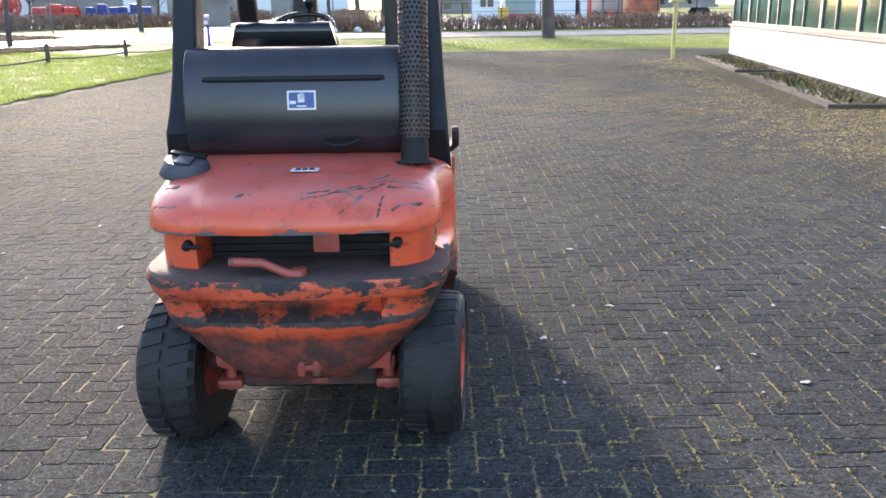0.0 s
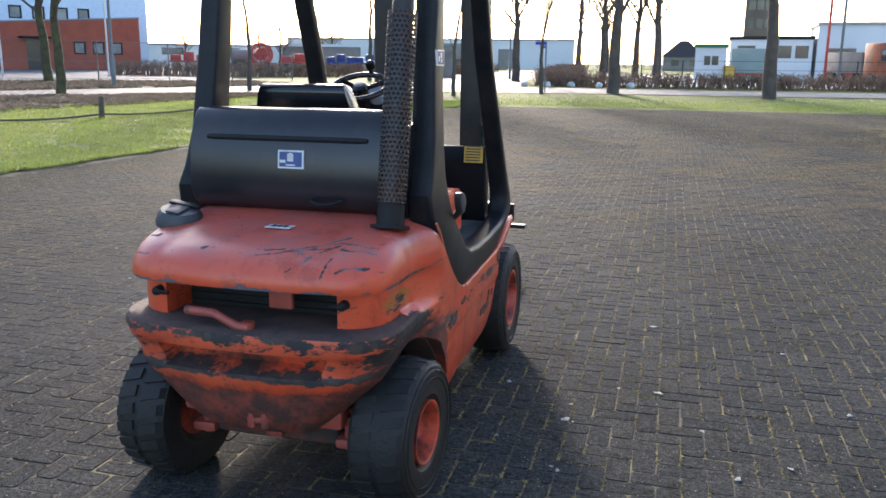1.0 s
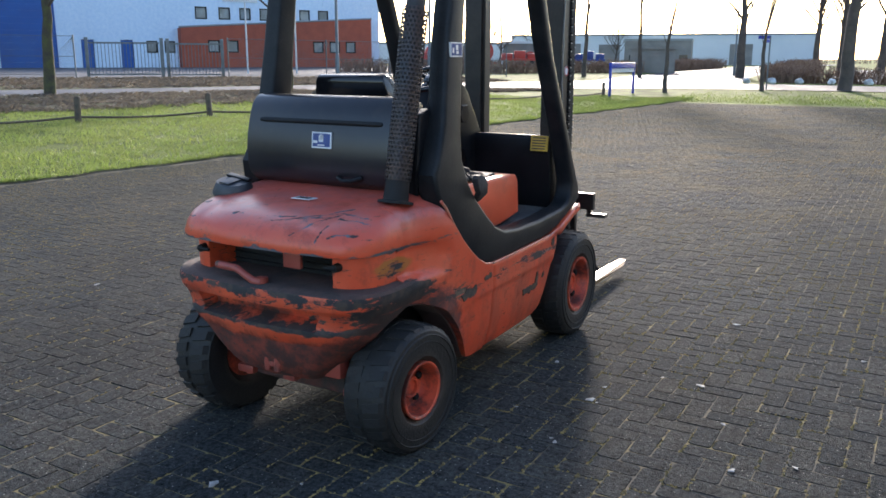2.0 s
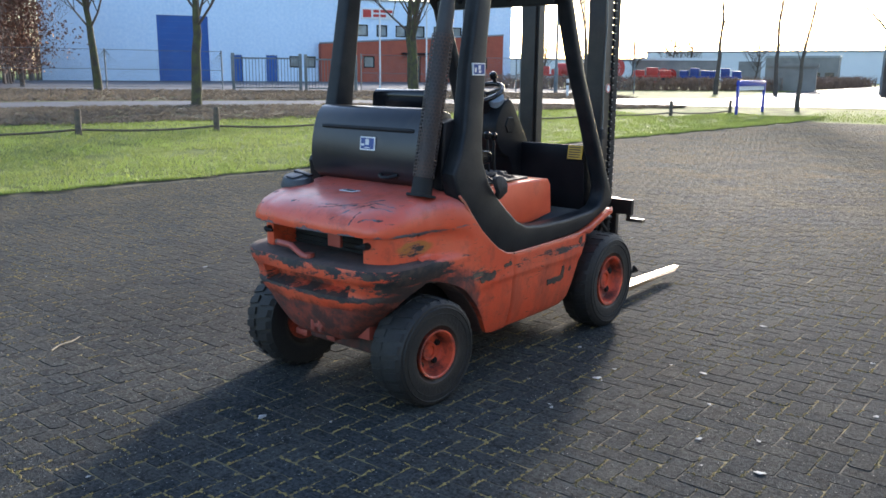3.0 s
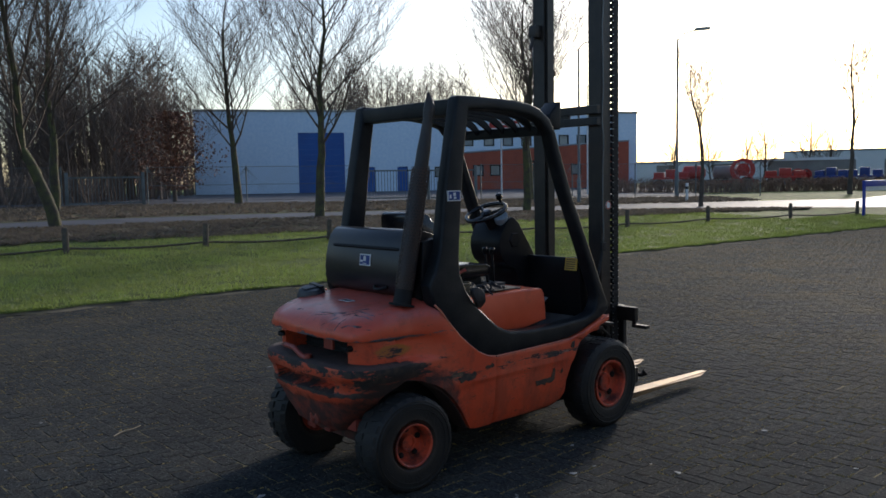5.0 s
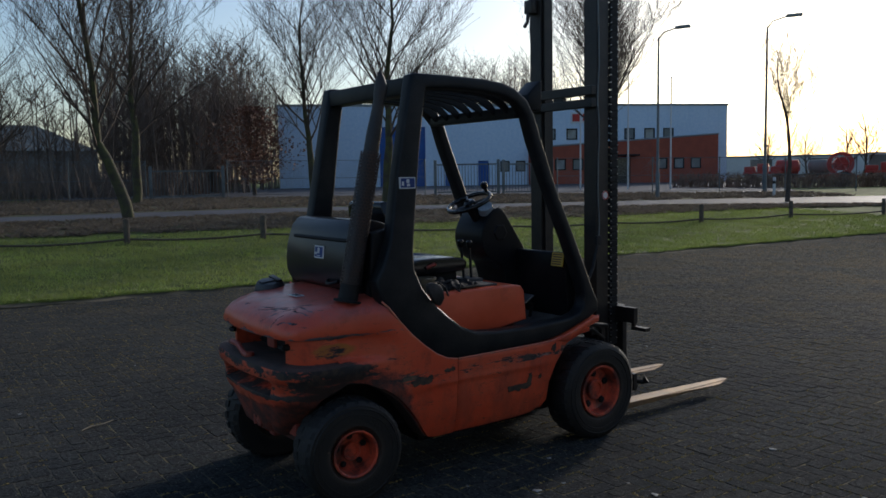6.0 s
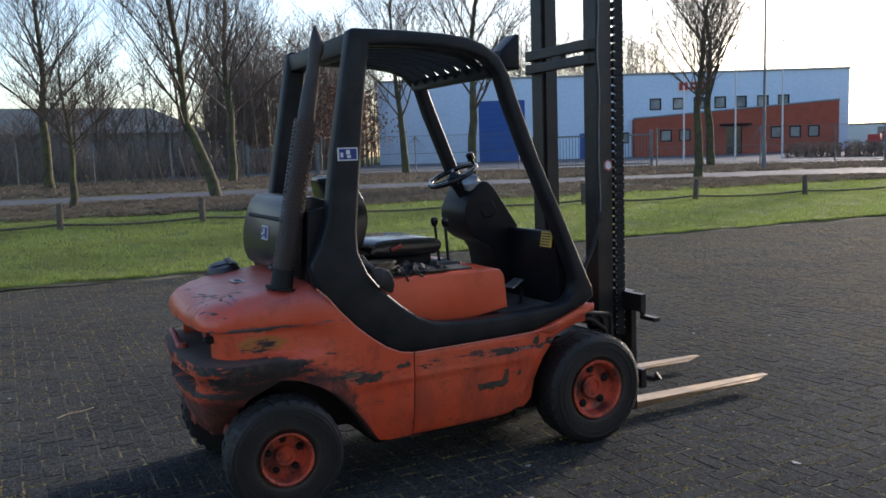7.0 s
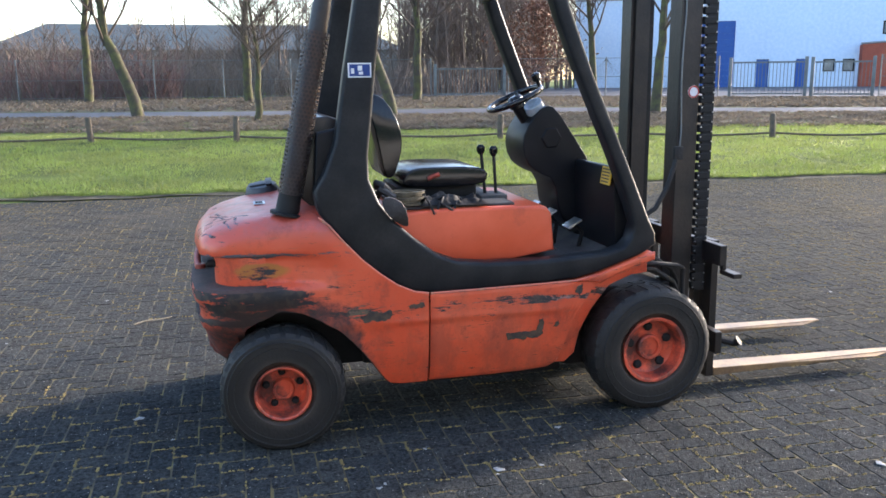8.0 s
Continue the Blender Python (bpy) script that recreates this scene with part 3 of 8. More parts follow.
def box(bm, a, b, bevel=0.0, m=None):
    """A box from corner a to corner b, its edges rounded."""
    t = bmesh.new()
    bmesh.ops.create_cube(t, size=1.0)
    ctr, siz = [(p + q) / 2 for p, q in zip(a, b)], [abs(q - p) for p, q in zip(a, b)]
    for v in t.verts:
        v.co = Vector([c + k * s for c, k, s in zip(ctr, v.co, siz)])
    if bevel:
        bmesh.ops.bevel(t, geom=t.edges[:], offset=bevel, segments=2, affect="EDGES", profile=0.6)
    pour(bm, t, m)


def pour(bm, t, m=None):
    if m is not None:
        bmesh.ops.transform(t, matrix=m, verts=t.verts)
    me = bpy.data.meshes.new("tmp")
    t.to_mesh(me)
    t.free()
    bm.from_mesh(me)
    bpy.data.meshes.remove(me)


def ring_frame(d):
    d = d.normalized()
    a = d.cross(Vector((0, 0, 1)))
    if a.length < 0.05:
        a = d.cross(Vector((0, 1, 0)))
    a.normalize()
    return a, d.cross(a)


def tube(bm, pts, radii, sides=8, caps=True):
    """A round bar along pts; radii is one number or one for each point."""
    pts = [Vector(p) for p in pts]
    if isinstance(radii, (int, float)):
        radii = [radii] * len(pts)
    rings, a = [], None
    for i, p in enumerate(pts):
        d = (pts[min(i + 1, len(pts) - 1)] - pts[max(i - 1, 0)]).normalized()
        if a is None:
            a, b = ring_frame(d)
        else:
            a = (a - d * a.dot(d)).normalized()
            b = d.cross(a)
        rings.append([bm.verts.new(p + (a * math.cos(k) + b * math.sin(k)) * radii[i]) for k in (2 * math.pi * j / sides for j in range(sides))])
    for r, s in zip(rings, rings[1:]):
        for j in range(sides):
            bm.faces.new((r[j], r[(j + 1) % sides], s[(j + 1) % sides], s[j]))
    if caps:
        bm.faces.new(rings[0][::-1])
        bm.faces.new(rings[-1])


def lathe(bm, profile, n=48, axis="x", centre=(0, 0, 0), closed=False):
    """Turns (along, radius) points round an axis."""
    rings = []
    for u, r in profile:
        ring = []
        for j in range(n):
            k = 2 * math.pi * j / n
            p = {"x": (u, r * math.cos(k), r * math.sin(k)), "y": (r * math.cos(k), u, r * math.sin(k)), "z": (r * math.cos(k), r * math.sin(k), u)}[axis]
            ring.append(bm.verts.new(Vector(p) + Vector(centre)))
        rings.append(ring)
    pairs = list(zip(rings, rings[1:])) + ([(rings[-1], rings[0])] if closed else [])
    for r, s in pairs:
        for j in range(n):
            bm.faces.new((r[j], r[(j + 1) % n], s[(j + 1) % n], s[j]))
    if not closed:
        for r in (rings[0], rings[-1]):
            bm.faces.new(r)


def channel(bm, loop, z0, z1):
    """A straight bar of one section, upright."""
    lo, hi = [bm.verts.new((x, y, z0)) for x, y in loop], [bm.verts.new((x, y, z1)) for x, y in loop]
    n = len(loop)
    for i in range(n):
        bm.faces.new((lo[i], lo[(i + 1) % n], hi[(i + 1) % n], hi[i]))
    bm.faces.new(lo[::-1])
    bm.faces.new(hi)


def prism(bm, loops, x0, x1, bevel=0.0, bend=None):
    """A slab between x0 and x1 whose side outline is the first loop of (y, z), with the other loops as openings. bend moves each x by y and z."""
    t = bmesh.new()
    edges = []
    for loop in loops:
        vs = [t.verts.new((x0, y, z)) for y, z in loop]
        edges += [t.edges.new((vs[i], vs[(i + 1) % len(vs)])) for i in range(len(vs))]
    fill = bmesh.ops.triangle_fill(t, use_beauty=True, use_dissolve=False, edges=edges)
    ex = bmesh.ops.extrude_face_region(t, geom=[f for f in fill["geom"] if isinstance(f, bmesh.types.BMFace)])
    for v in ex["geom"]:
        if isinstance(v, bmesh.types.BMVert):
            v.co.x = x1
    bmesh.ops.recalc_face_normals(t, faces=t.faces)
    if bevel:
        rim = [e for e in t.edges if len(e.link_faces) == 2 and abs(e.verts[0].co.x - e.verts[1].co.x) < 1e-6 and e.calc_face_angle(0) > 1.0]
        bmesh.ops.bevel(t, geom=rim, offset=bevel, segments=3, affect="EDGES", profile=0.5, clamp_overlap=True)
    if bend:
        for v in t.verts:
            v.co.x = bend(v.co.x, v.co.y, v.co.z)
    pour(bm, t)


def smooth_loop(pts, times=1, closed=True):
    """Rounds the corners of an outline by cutting them."""
    for _ in range(times):
        out = []
        n = len(pts)
        for i in range(n if closed else n - 1):
            (a, b), (c, d) = pts[i], pts[(i + 1) % n]
            out += [(a * 0.75 + c * 0.25, b * 0.75 + d * 0.25), (a * 0.25 + c * 0.75, b * 0.25 + d * 0.75)]
        pts = out if closed else [pts[0]] + out + [pts[-1]]
    return pts


# ---- ground ----
def ground_z(x, y):
    """The verge and the land behind it lie a little higher than the yard."""
    s = math.hypot(max(0.0, -x - 9.0), 0.45 * max(0.0, y - 33.0))
    return 0.9 * (1 - math.exp(-s / 14.0))


def yard_edge(y):
    return -9.45 + 0.072 * y


def ground_sheet():
    def steps(a, b, near0, near1, fine):
        v, out = near0, []
        while v <= near1:
            out.append(v)
            v += fine
        lo, hi, k = [], [], fine
        p = near0
        while p > a:
            k *= 1.35
            p -= k
            lo.append(max(p, a))
        p, k = out[-1], fine
        while p < b:
            k *= 1.35
            p += k
            hi.append(min(p, b))
        return lo[::-1] + out + hi
    xs, ys = steps(-1500, 1500, -60, 30, 1.0), steps(-1500, 2500, -20, 70, 1.0)
    verts = [(x, y, ground_z(x, y) - 0.02) for y in ys for x in xs]
    w = len(xs)
    faces = [(j * w + i, j * w + i + 1, (j + 1) * w + i + 1, (j + 1) * w + i) for j in range(len(ys) - 1) for i in range(w - 1)]
    me = bpy.data.meshes.new("ground")
    me.from_pydata(verts, [], faces)
    me.materials.append(M_GRASS)
    return tagged(new("ground", me), "grass-covered ground reaching to the horizon", "ground", kind="structure")


ground_sheet()


def strip(name, left, right, material, lift, label, category, cross=3, thick=0.0):
    """A band of ground between two lines of (x, y), lying on the ground."""
    def dense(line):
        out = []
        for (a, b), (c, d) in zip(line, line[1:]):
            k = max(1, int(math.hypot(c - a, d - b) / 1.5))
            out += [(a + (c - a) * i / k, b + (d - b) * i / k) for i in range(k)]
        return out + [line[-1]]
    n = max(len(dense(left)), len(dense(right)))

    def even(line):
        seg = [0.0]
        for (a, b), (c, d) in zip(line, line[1:]):
            seg.append(seg[-1] + math.hypot(c - a, d - b))
        ts = np.linspace(0, seg[-1], n)
        return list(zip(np.interp(ts, seg, [p[0] for p in line]), np.interp(ts, seg, [p[1] for p in line])))
    L, R = even(left), even(right)
    bm = bmesh.new()
    rows = []
    for (a, b), (c, d) in zip(L, R):
        rows.append([bm.verts.new((x, y, ground_z(x, y) + lift)) for x, y in ((a + (c - a) * i / cross, b + (d - b) * i / cross) for i in range(cross + 1))])
    for r, s in zip(rows, rows[1:]):
        for i in range(cross):
            bm.faces.new((r[i], r[i + 1], s[i + 1], s[i]))
    return tagged(obj(name, bm, material), label, category, kind="structure")


# the yard: a bed of sand under the stones, and the far paving
bm = bmesh.new()
corner = [(yard_edge(-40), -40), (14, -40), (14, 34.2), (yard_edge(34.2), 34.2)]
bm.faces.new([bm.verts.new((x, y, -0.0024)) for x, y in corner])
yard = tagged(obj("yard_bed", bm, M_JOINT), "sandy joints with yellow moss under the paving", "ground", kind="structure")

NEAR_ROAD = [(-28.0, -40), (-26.8, -14), (-25.2, -4.6), (-23.7, 4.2), (-23.3, 9), (-22.8, 14), (-20.8, 22), (-19.2, 26), (-17.2, 31), (-13.8, 38), (-10, 42.4), (-4, 43), (4, 43), (11, 43.2), (40, 44), (120, 46)]
FAR_ROAD = [(-31.5, -40), (-30.2, -14), (-28.4, -5), (-26.6, 4.2), (-26.4, 10), (-25.8, 15), (-23.2, 22.5), (-22.0, 28), (-20.8, 33), (-18.0, 42), (-14.5, 49), (-5, 48.6), (4, 47.6), (12, 48.0), (40, 49), (120, 51)]
strip("road", NEAR_ROAD, FAR_ROAD, M_ROAD, 0.012, "pale grey asphalt road past the yard", "road", 4)
strip("side_road", [(-15.5, 47.5), (-16.5, 60), (-17.0, 80), (-17.5, 140)], [(-7.5, 48.2), (-9.0, 60), (-10.0, 80), (-11.0, 140)], M_ROAD, 0.008, "asphalt side road leading away", "road", 4)
VERGE_IN = [(-21.0, -40), (-20.6, -14), (-20.0, -4.6), (-18.9, 4.2), (-18.2, 9), (-17.4, 14), (-16.3, 22), (-15.9, 26), (-15.2, 31), (-13.4, 37)]
strip("verge", VERGE_IN, NEAR_ROAD[:9] + [(-13.8, 37.8)], M_LITTER, 0.006, "verge of dead leaves and scrub beside the road", "verge", 4)
BACK = [(-44, -40), (-43, -14), (-42, -5), (-41, 4.2), (-40.5, 10), (-39.5, 15), (-33.5, 24), (-30, 31), (-27, 36), (-22.5, 44)]
strip("far_verge", FAR_ROAD[:9] + [(-18.6, 41)], BACK, M_LITTER, 0.006, "rough verge with dead leaves behind the road", "verge", 5)
strip("hall_yard", BACK[4:], [(-75, 10), (-72, 20), (-70, 30), (-66, 45), (-60, 60), (-50, 80)], M_ROAD, 0.004, "grey asphalt yard before the hall", "yard", 6)


def scatter(name, count, place, size, material, label, category, up=0.7, seed=3, narrow=0.12):
    """Countless small blades or leaves as single triangles."""
    rng = random.Random(seed)
    verts, faces = [], []
    while len(faces) < count:
        p = place(rng)
        if p is None:
            continue
        x, y, z = p
        h = size * rng.uniform(0.5, 1.3)
        a = rng.uniform(0, 6.283)
        dx, dy = math.cos(a) * h * narrow, math.sin(a) * h * narrow
        lean = h * (1 - up) * 1.6
        b = rng.uniform(0, 6.283)
        k = len(verts)
        verts += [(x - dx, y - dy, z), (x + dx, y + dy, z), (x + math.cos(b) * lean, y + math.sin(b) * lean, z + h * up)]
        faces.append((k, k + 1, k + 2))
    me = bpy.data.meshes.new(name)
    me.from_pydata(verts, [], faces)
    me.materials.append(material)
    return tagged(new(name, me), label, category, kind="stuff")


def turf(d):
    """How far the turf stands above the paving, d metres in from its edge."""
    return 0.036 * math.exp(-max(0.0, d) / 1.3) - 0.006


def turf_line(y):
    return yard_edge(y) - 0.03 - 0.045 * math.sin(y * 3.1) - 0.03 * math.sin(y * 7.7) - 0.05 * noise.noise(Vector((y * 1.9, 4.0, 0.0)))


def turf_bank():
    """The raised edge of the lawn: a low cut of soil, grass above it."""
    bm = bmesh.new()
    rows = []
    for k in range(0, 560):
        y = -20 + 0.1 * k
        e = turf_line(y)
        rows.append([bm.verts.new(p) for p in ((e, y, -0.004), (e - 0.02, y, 0.016), (e - 0.05, y, turf(0.05)), *((e - d, y, turf(d) + ground_z(e - d, y)) for d in (0.3, 0.9, 1.8, 3.2)))])
    for r, q in zip(rows, rows[1:]):
        for i in range(6):
            bm.faces.new((r[i], r[i + 1], q[i + 1], q[i])).material_index = 0 if i < 2 else 1
    tagged(obj("turf_edge", bm, [M_SOIL, M_GRASS]), "low dark cut edge of the turf above the paving", "turf", kind="structure")


turf_bank()


def lawn(rng):
    y = rng.uniform(-8, 36)
    x = turf_line(y) - 0.02 - rng.random() ** 1.3 * (8.6 if y < 31 else 4.0)
    if rng.random() < 0.05:
        x = turf_line(y) - rng.uniform(0.0, 0.10)
    if noise.noise(Vector((x * 1.1, y * 1.1, 0.0))) + 0.6 * noise.noise(Vector((x * 4.0, y * 4.0, 5.0))) < rng.uniform(-0.75, 0.05):
        return None
    return x, y, ground_z(x, y) + max(-0.02, turf(turf_line(y) - x) - 0.004)


scatter("lawn_grass", 200000, lawn, 0.08, M_BLADE, "short green winter grass along the yard", "grass", 0.7, 4, 0.10)
strip("soil_edge", [(yard_edge(y) + 0.09 + 0.06 * math.sin(y * 2.1) + 0.04 * math.sin(y * 5.3), y) for y in np.arange(-20, 34.1, 0.25)], [(yard_edge(y) - 0.24, y) for y in np.arange(-20, 34.1, 0.25)], M_SOIL, 0.003, "sandy soil with dry moss along the edge of the turf", "soil", 2)


def far_lawn(rng):
    x, y = rng.uniform(-8, 14), 34.2 + abs(rng.gauss(0, 3.0))
    return (x, y, ground_z(x, y) - 0.02) if y < 42.8 else None


scatter("far_lawn_grass", 12000, far_lawn, 0.10, M_BLADE, "short green grass at the far end of the yard", "grass", 0.75, 5)


def litter(rng):
    i = rng.randrange(1, len(VERGE_IN) - 1)
    (a, b), (c, d) = VERGE_IN[i], VERGE_IN[i + 1] if i + 1 < len(VERGE_IN) else VERGE_IN[i]
    (e, f), (g, h) = NEAR_ROAD[i], NEAR_ROAD[i + 1]
    u, v = rng.random(), rng.uniform(-0.12, 1.0)
    x, y = (a + (c - a) * u) * (1 - v) + (e + (g - e) * u) * v, (b + (d - b) * u) * (1 - v) + (f + (h - f) * u) * v
    if noise.noise(Vector((x * 1.4, y * 1.4, 2.0))) + 0.6 * noise.noise(Vector((x * 4.5, y * 4.5, 8.0))) < rng.uniform(-0.35, 0.3):
        return None
    return x, y, ground_z(x, y)


scatter("verge_scrub", 60000, litter, 0.18, M_LEAF_DRY, "dead leaves and low brown scrub", "scrub", 0.45, 6, 0.16)


def back_litter(rng):
    i = rng.randrange(1, 9)
    (a, b), (c, d) = FAR_ROAD[i], FAR_ROAD[i + 1]
    (e, f), (g, h) = BACK[i], BACK[min(i + 1, 9)]
    u, v = rng.random(), rng.uniform(0.05, 1.0)
    x, y = (a + (c - a) * u) * (1 - v) + (e + (g - e) * u) * v, (b + (d - b) * u) * (1 - v) + (f + (h - f) * u) * v
    if noise.noise(Vector((x * 0.9, y * 0.9, 4.0))) + 0.6 * noise.noise(Vector((x * 3.0, y * 3.0, 6.0))) < rng.uniform(-0.35, 0.3):
        return None
    return x, y, ground_z(x, y)


scatter("far_verge_scrub", 40000, back_litter, 0.25, M_LEAF_DRY, "dead leaves and rough grass behind the road", "scrub", 0.45, 7, 0.22)


# ---- the hall with its brick office ----
A, U = Vector((-65.6, 32.3, 0)), Vector((0.4444, 0.8958, 0))
N_OUT = Vector((0.8958, -0.4444, 0))
Z0 = 0.80
HALL_M = Matrix(((U.x, -N_OUT.x, 0, A.x), (U.y, -N_OUT.y, 0, A.y), (0, 0, 1, Z0), (0, 0, 0, 1)))


def hall():
    """x runs along the front, y goes into the building, z up."""
    h = holder("industrial_hall", HALL_M, "white-clad industrial hall with a blue roller door and brick office front", "building", kind="structure")
    holes = [(9.0, 13.2, 0.0, 5.5), (15.0, 16.0, 0.0, 2.35), (18.1, 19.1, 0.0, 2.35), (20.2, 21.1, 1.3, 2.3), (21.7, 22.6, 1.3, 2.3)]
    holes += [(x, x + 1.05, 4.2, 5.25) for x in (24.5, 26.6, 28.5, 30.4, 32.3, 34.3, 36.2)]
    xs = sorted({0.0, 42.75, *[v for q in holes for v in q[:2]]})
    zs = sorted({0.0, 7.35, *[v for q in holes for v in q[2:]]})
    bm = bmesh.new()
    for x0, x1 in zip(xs, xs[1:]):
        for z0, z1 in zip(zs, zs[1:]):
            if not any(q[0] <= x0 and x1 <= q[1] and q[2] <= z0 and z1 <= q[3] for q in holes):
                box(bm, (x0, 0, z0), (x1, 0.25, z1))
    bmesh.ops.remove_doubles(bm, verts=bm.verts, dist=1e-4)
    part("wall", bm, M_HALL, h, smooth=False)
    bm = bmesh.new()
    box(bm, (0, 0.25, 0), (0.25, 30, 7.35))
    box(bm, (42.5, 0.25, 0), (42.75, 30, 7.35))
    box(bm, (0, 29.75, 0), (42.75, 30, 7.35))
    part("wall", bm, M_HALL, h, smooth=False)
    bm = bmesh.new()
    box(bm, (-0.08, -0.08, 7.35), (42.83, 30.1, 7.55))
    part("roof", bm, M_ALU, h, "grey metal roof edge", False)
    for i in range(1, 21):
        bm = bmesh.new()
        x = 2.04 * i
        box(bm, (x - 0.02, -0.03, 5.7 if x > 8.5 else 0), (x + 0.02, -0.001, 7.3))
        part("cladding_seam", bm, M_HALL, h, smooth=False)
    d = holder("roller_door", Matrix(), "blue roller door", kind="")
    d.parent = h
    for k in range(11):
        bm = bmesh.new()
        box(bm, (9.0, 0.08, 0.5 * k + 0.002), (13.2, 0.14, 0.5 * k + 0.498), 0.006)
        part("slat", bm, M_BLUEDOOR, d, smooth=False)
    for x in (15.0, 18.1):
        bm = bmesh.new()
        box(bm, (x + 0.04, 0.08, 0.02), (x + 0.96, 0.14, 2.3), 0.01)
        q = part("door", bm, M_BLUEDOOR, h, "plain blue steel door", False)
        bm = bmesh.new()
        box(bm, (x + 0.82, 0.02, 1.0), (x + 0.9, 0.08, 1.05))
        part("handle", bm, M_ALU, q)
    for q in holes[3:]:
        window(h, q, 0.0)
    bm = bmesh.new()
    box(bm, (27.0, -0.10, 5.75), (30.2, -0.02, 6.75), 0.02)
    board = part("wall_sign", bm, M_WHITE, h, "white sign board with red shapes", False)
    for x0, x1, z0, z1 in ((27.15, 27.95, 5.9, 6.6), (28.15, 30.05, 6.35, 6.6), (28.15, 29.4, 5.95, 6.2)):
        bm = bmesh.new()
        box(bm, (x0, -0.115, z0), (x1, -0.102, z1))
        part("red_shape", bm, M_MACHRED, board, smooth=False)
    # the brick office stands proud of the hall, its roof rising to one side
    bm = bmesh.new()
    bholes = [(x, x + 1.05, 1.35, 2.4) for x in (25.2, 26.9, 35.2, 36.9, 38.6)] + [(31.2, 32.6, 0.0, 2.5)]
    xs = sorted({22.9, 41.4, *[v for q in bholes for v in q[:2]]})
    zs = [0.0, 1.35, 2.4, 2.5, 3.0]
    for x0, x1 in zip(xs, xs[1:]):
        for z0, z1 in zip(zs, zs[1:]):
            if not any(q[0] <= x0 and x1 <= q[1] and q[2] <= z0 and z1 <= q[3] for q in bholes):
                box(bm, (x0, -0.9, z0), (x1, -0.6, z1))
    t = bmesh.new()
    for y in (-0.9, -0.6):
        for x, z in ((22.9, 3.0), (41.4, 3.0), (41.4, 4.55), (22.9, 3.4)):
            t.verts.new((x, y, z))
    t.verts.ensure_lookup_table()
    for f in ((0, 1, 2, 3), (7, 6, 5, 4), (0, 4, 5, 1), (1, 5, 6, 2), (2, 6, 7, 3), (3, 7, 4, 0)):
        t.faces.new([t.verts[i] for i in f])
    pour(bm, t)
    for x in (22.9, 41.1):
        box(bm, (x, -0.6, 0), (x + 0.3, -0.01, 3.39 if x < 30 else 4.5))
    bmesh.ops.remove_doubles(bm, verts=bm.verts, dist=1e-4)
    part("brick_wall", bm, M_BRICKWALL, h, "red brick office front", False)
    bm = bmesh.new()
    tube(bm, [(22.8, -0.75, 3.45), (41.5, -0.75, 4.61)], 0.10, 4)
    part("coping", bm, M_ALU, h, "grey metal coping")
    for q in bholes[:5]:
        window(h, q, -0.9)
    bm = bmesh.new()
    box(bm, (31.25, -0.75, 0.02), (32.55, -0.68, 2.46), 0.01)
    part("door", bm, M_GLASS, h, "dark glazed entrance door", False)
    bm = bmesh.new()
    box(bm, (30.6, -1.7, 2.6), (33.2, -0.91, 2.75), 0.02)
    part("canopy", bm, M_DARK, h, "dark entrance canopy", False)


def window(h, q, y):
    x0, x1, z0, z1 = q
    bm = bmesh.new()
    for a, b in (((x0, z0), (x1, z0 + 0.1)), ((x0, z1 - 0.1), (x1, z1)), ((x0, z0 + 0.1), (x0 + 0.1, z1 - 0.1)), ((x1 - 0.1, z0 + 0.1), (x1, z1 - 0.1))):
        box(bm, (a[0], y - 0.03, a[1]), (b[0], y + 0.14, b[1]))
    w = part("window", bm, M_DARK, h, "dark framed window", False)
    bm = bmesh.new()
    box(bm, (x0 + 0.1, y + 0.06, z0 + 0.1), (x1 - 0.1, y + 0.09, z1 - 0.1))
    part("pane", bm, M_SKYPANE, w, smooth=False)


hall()


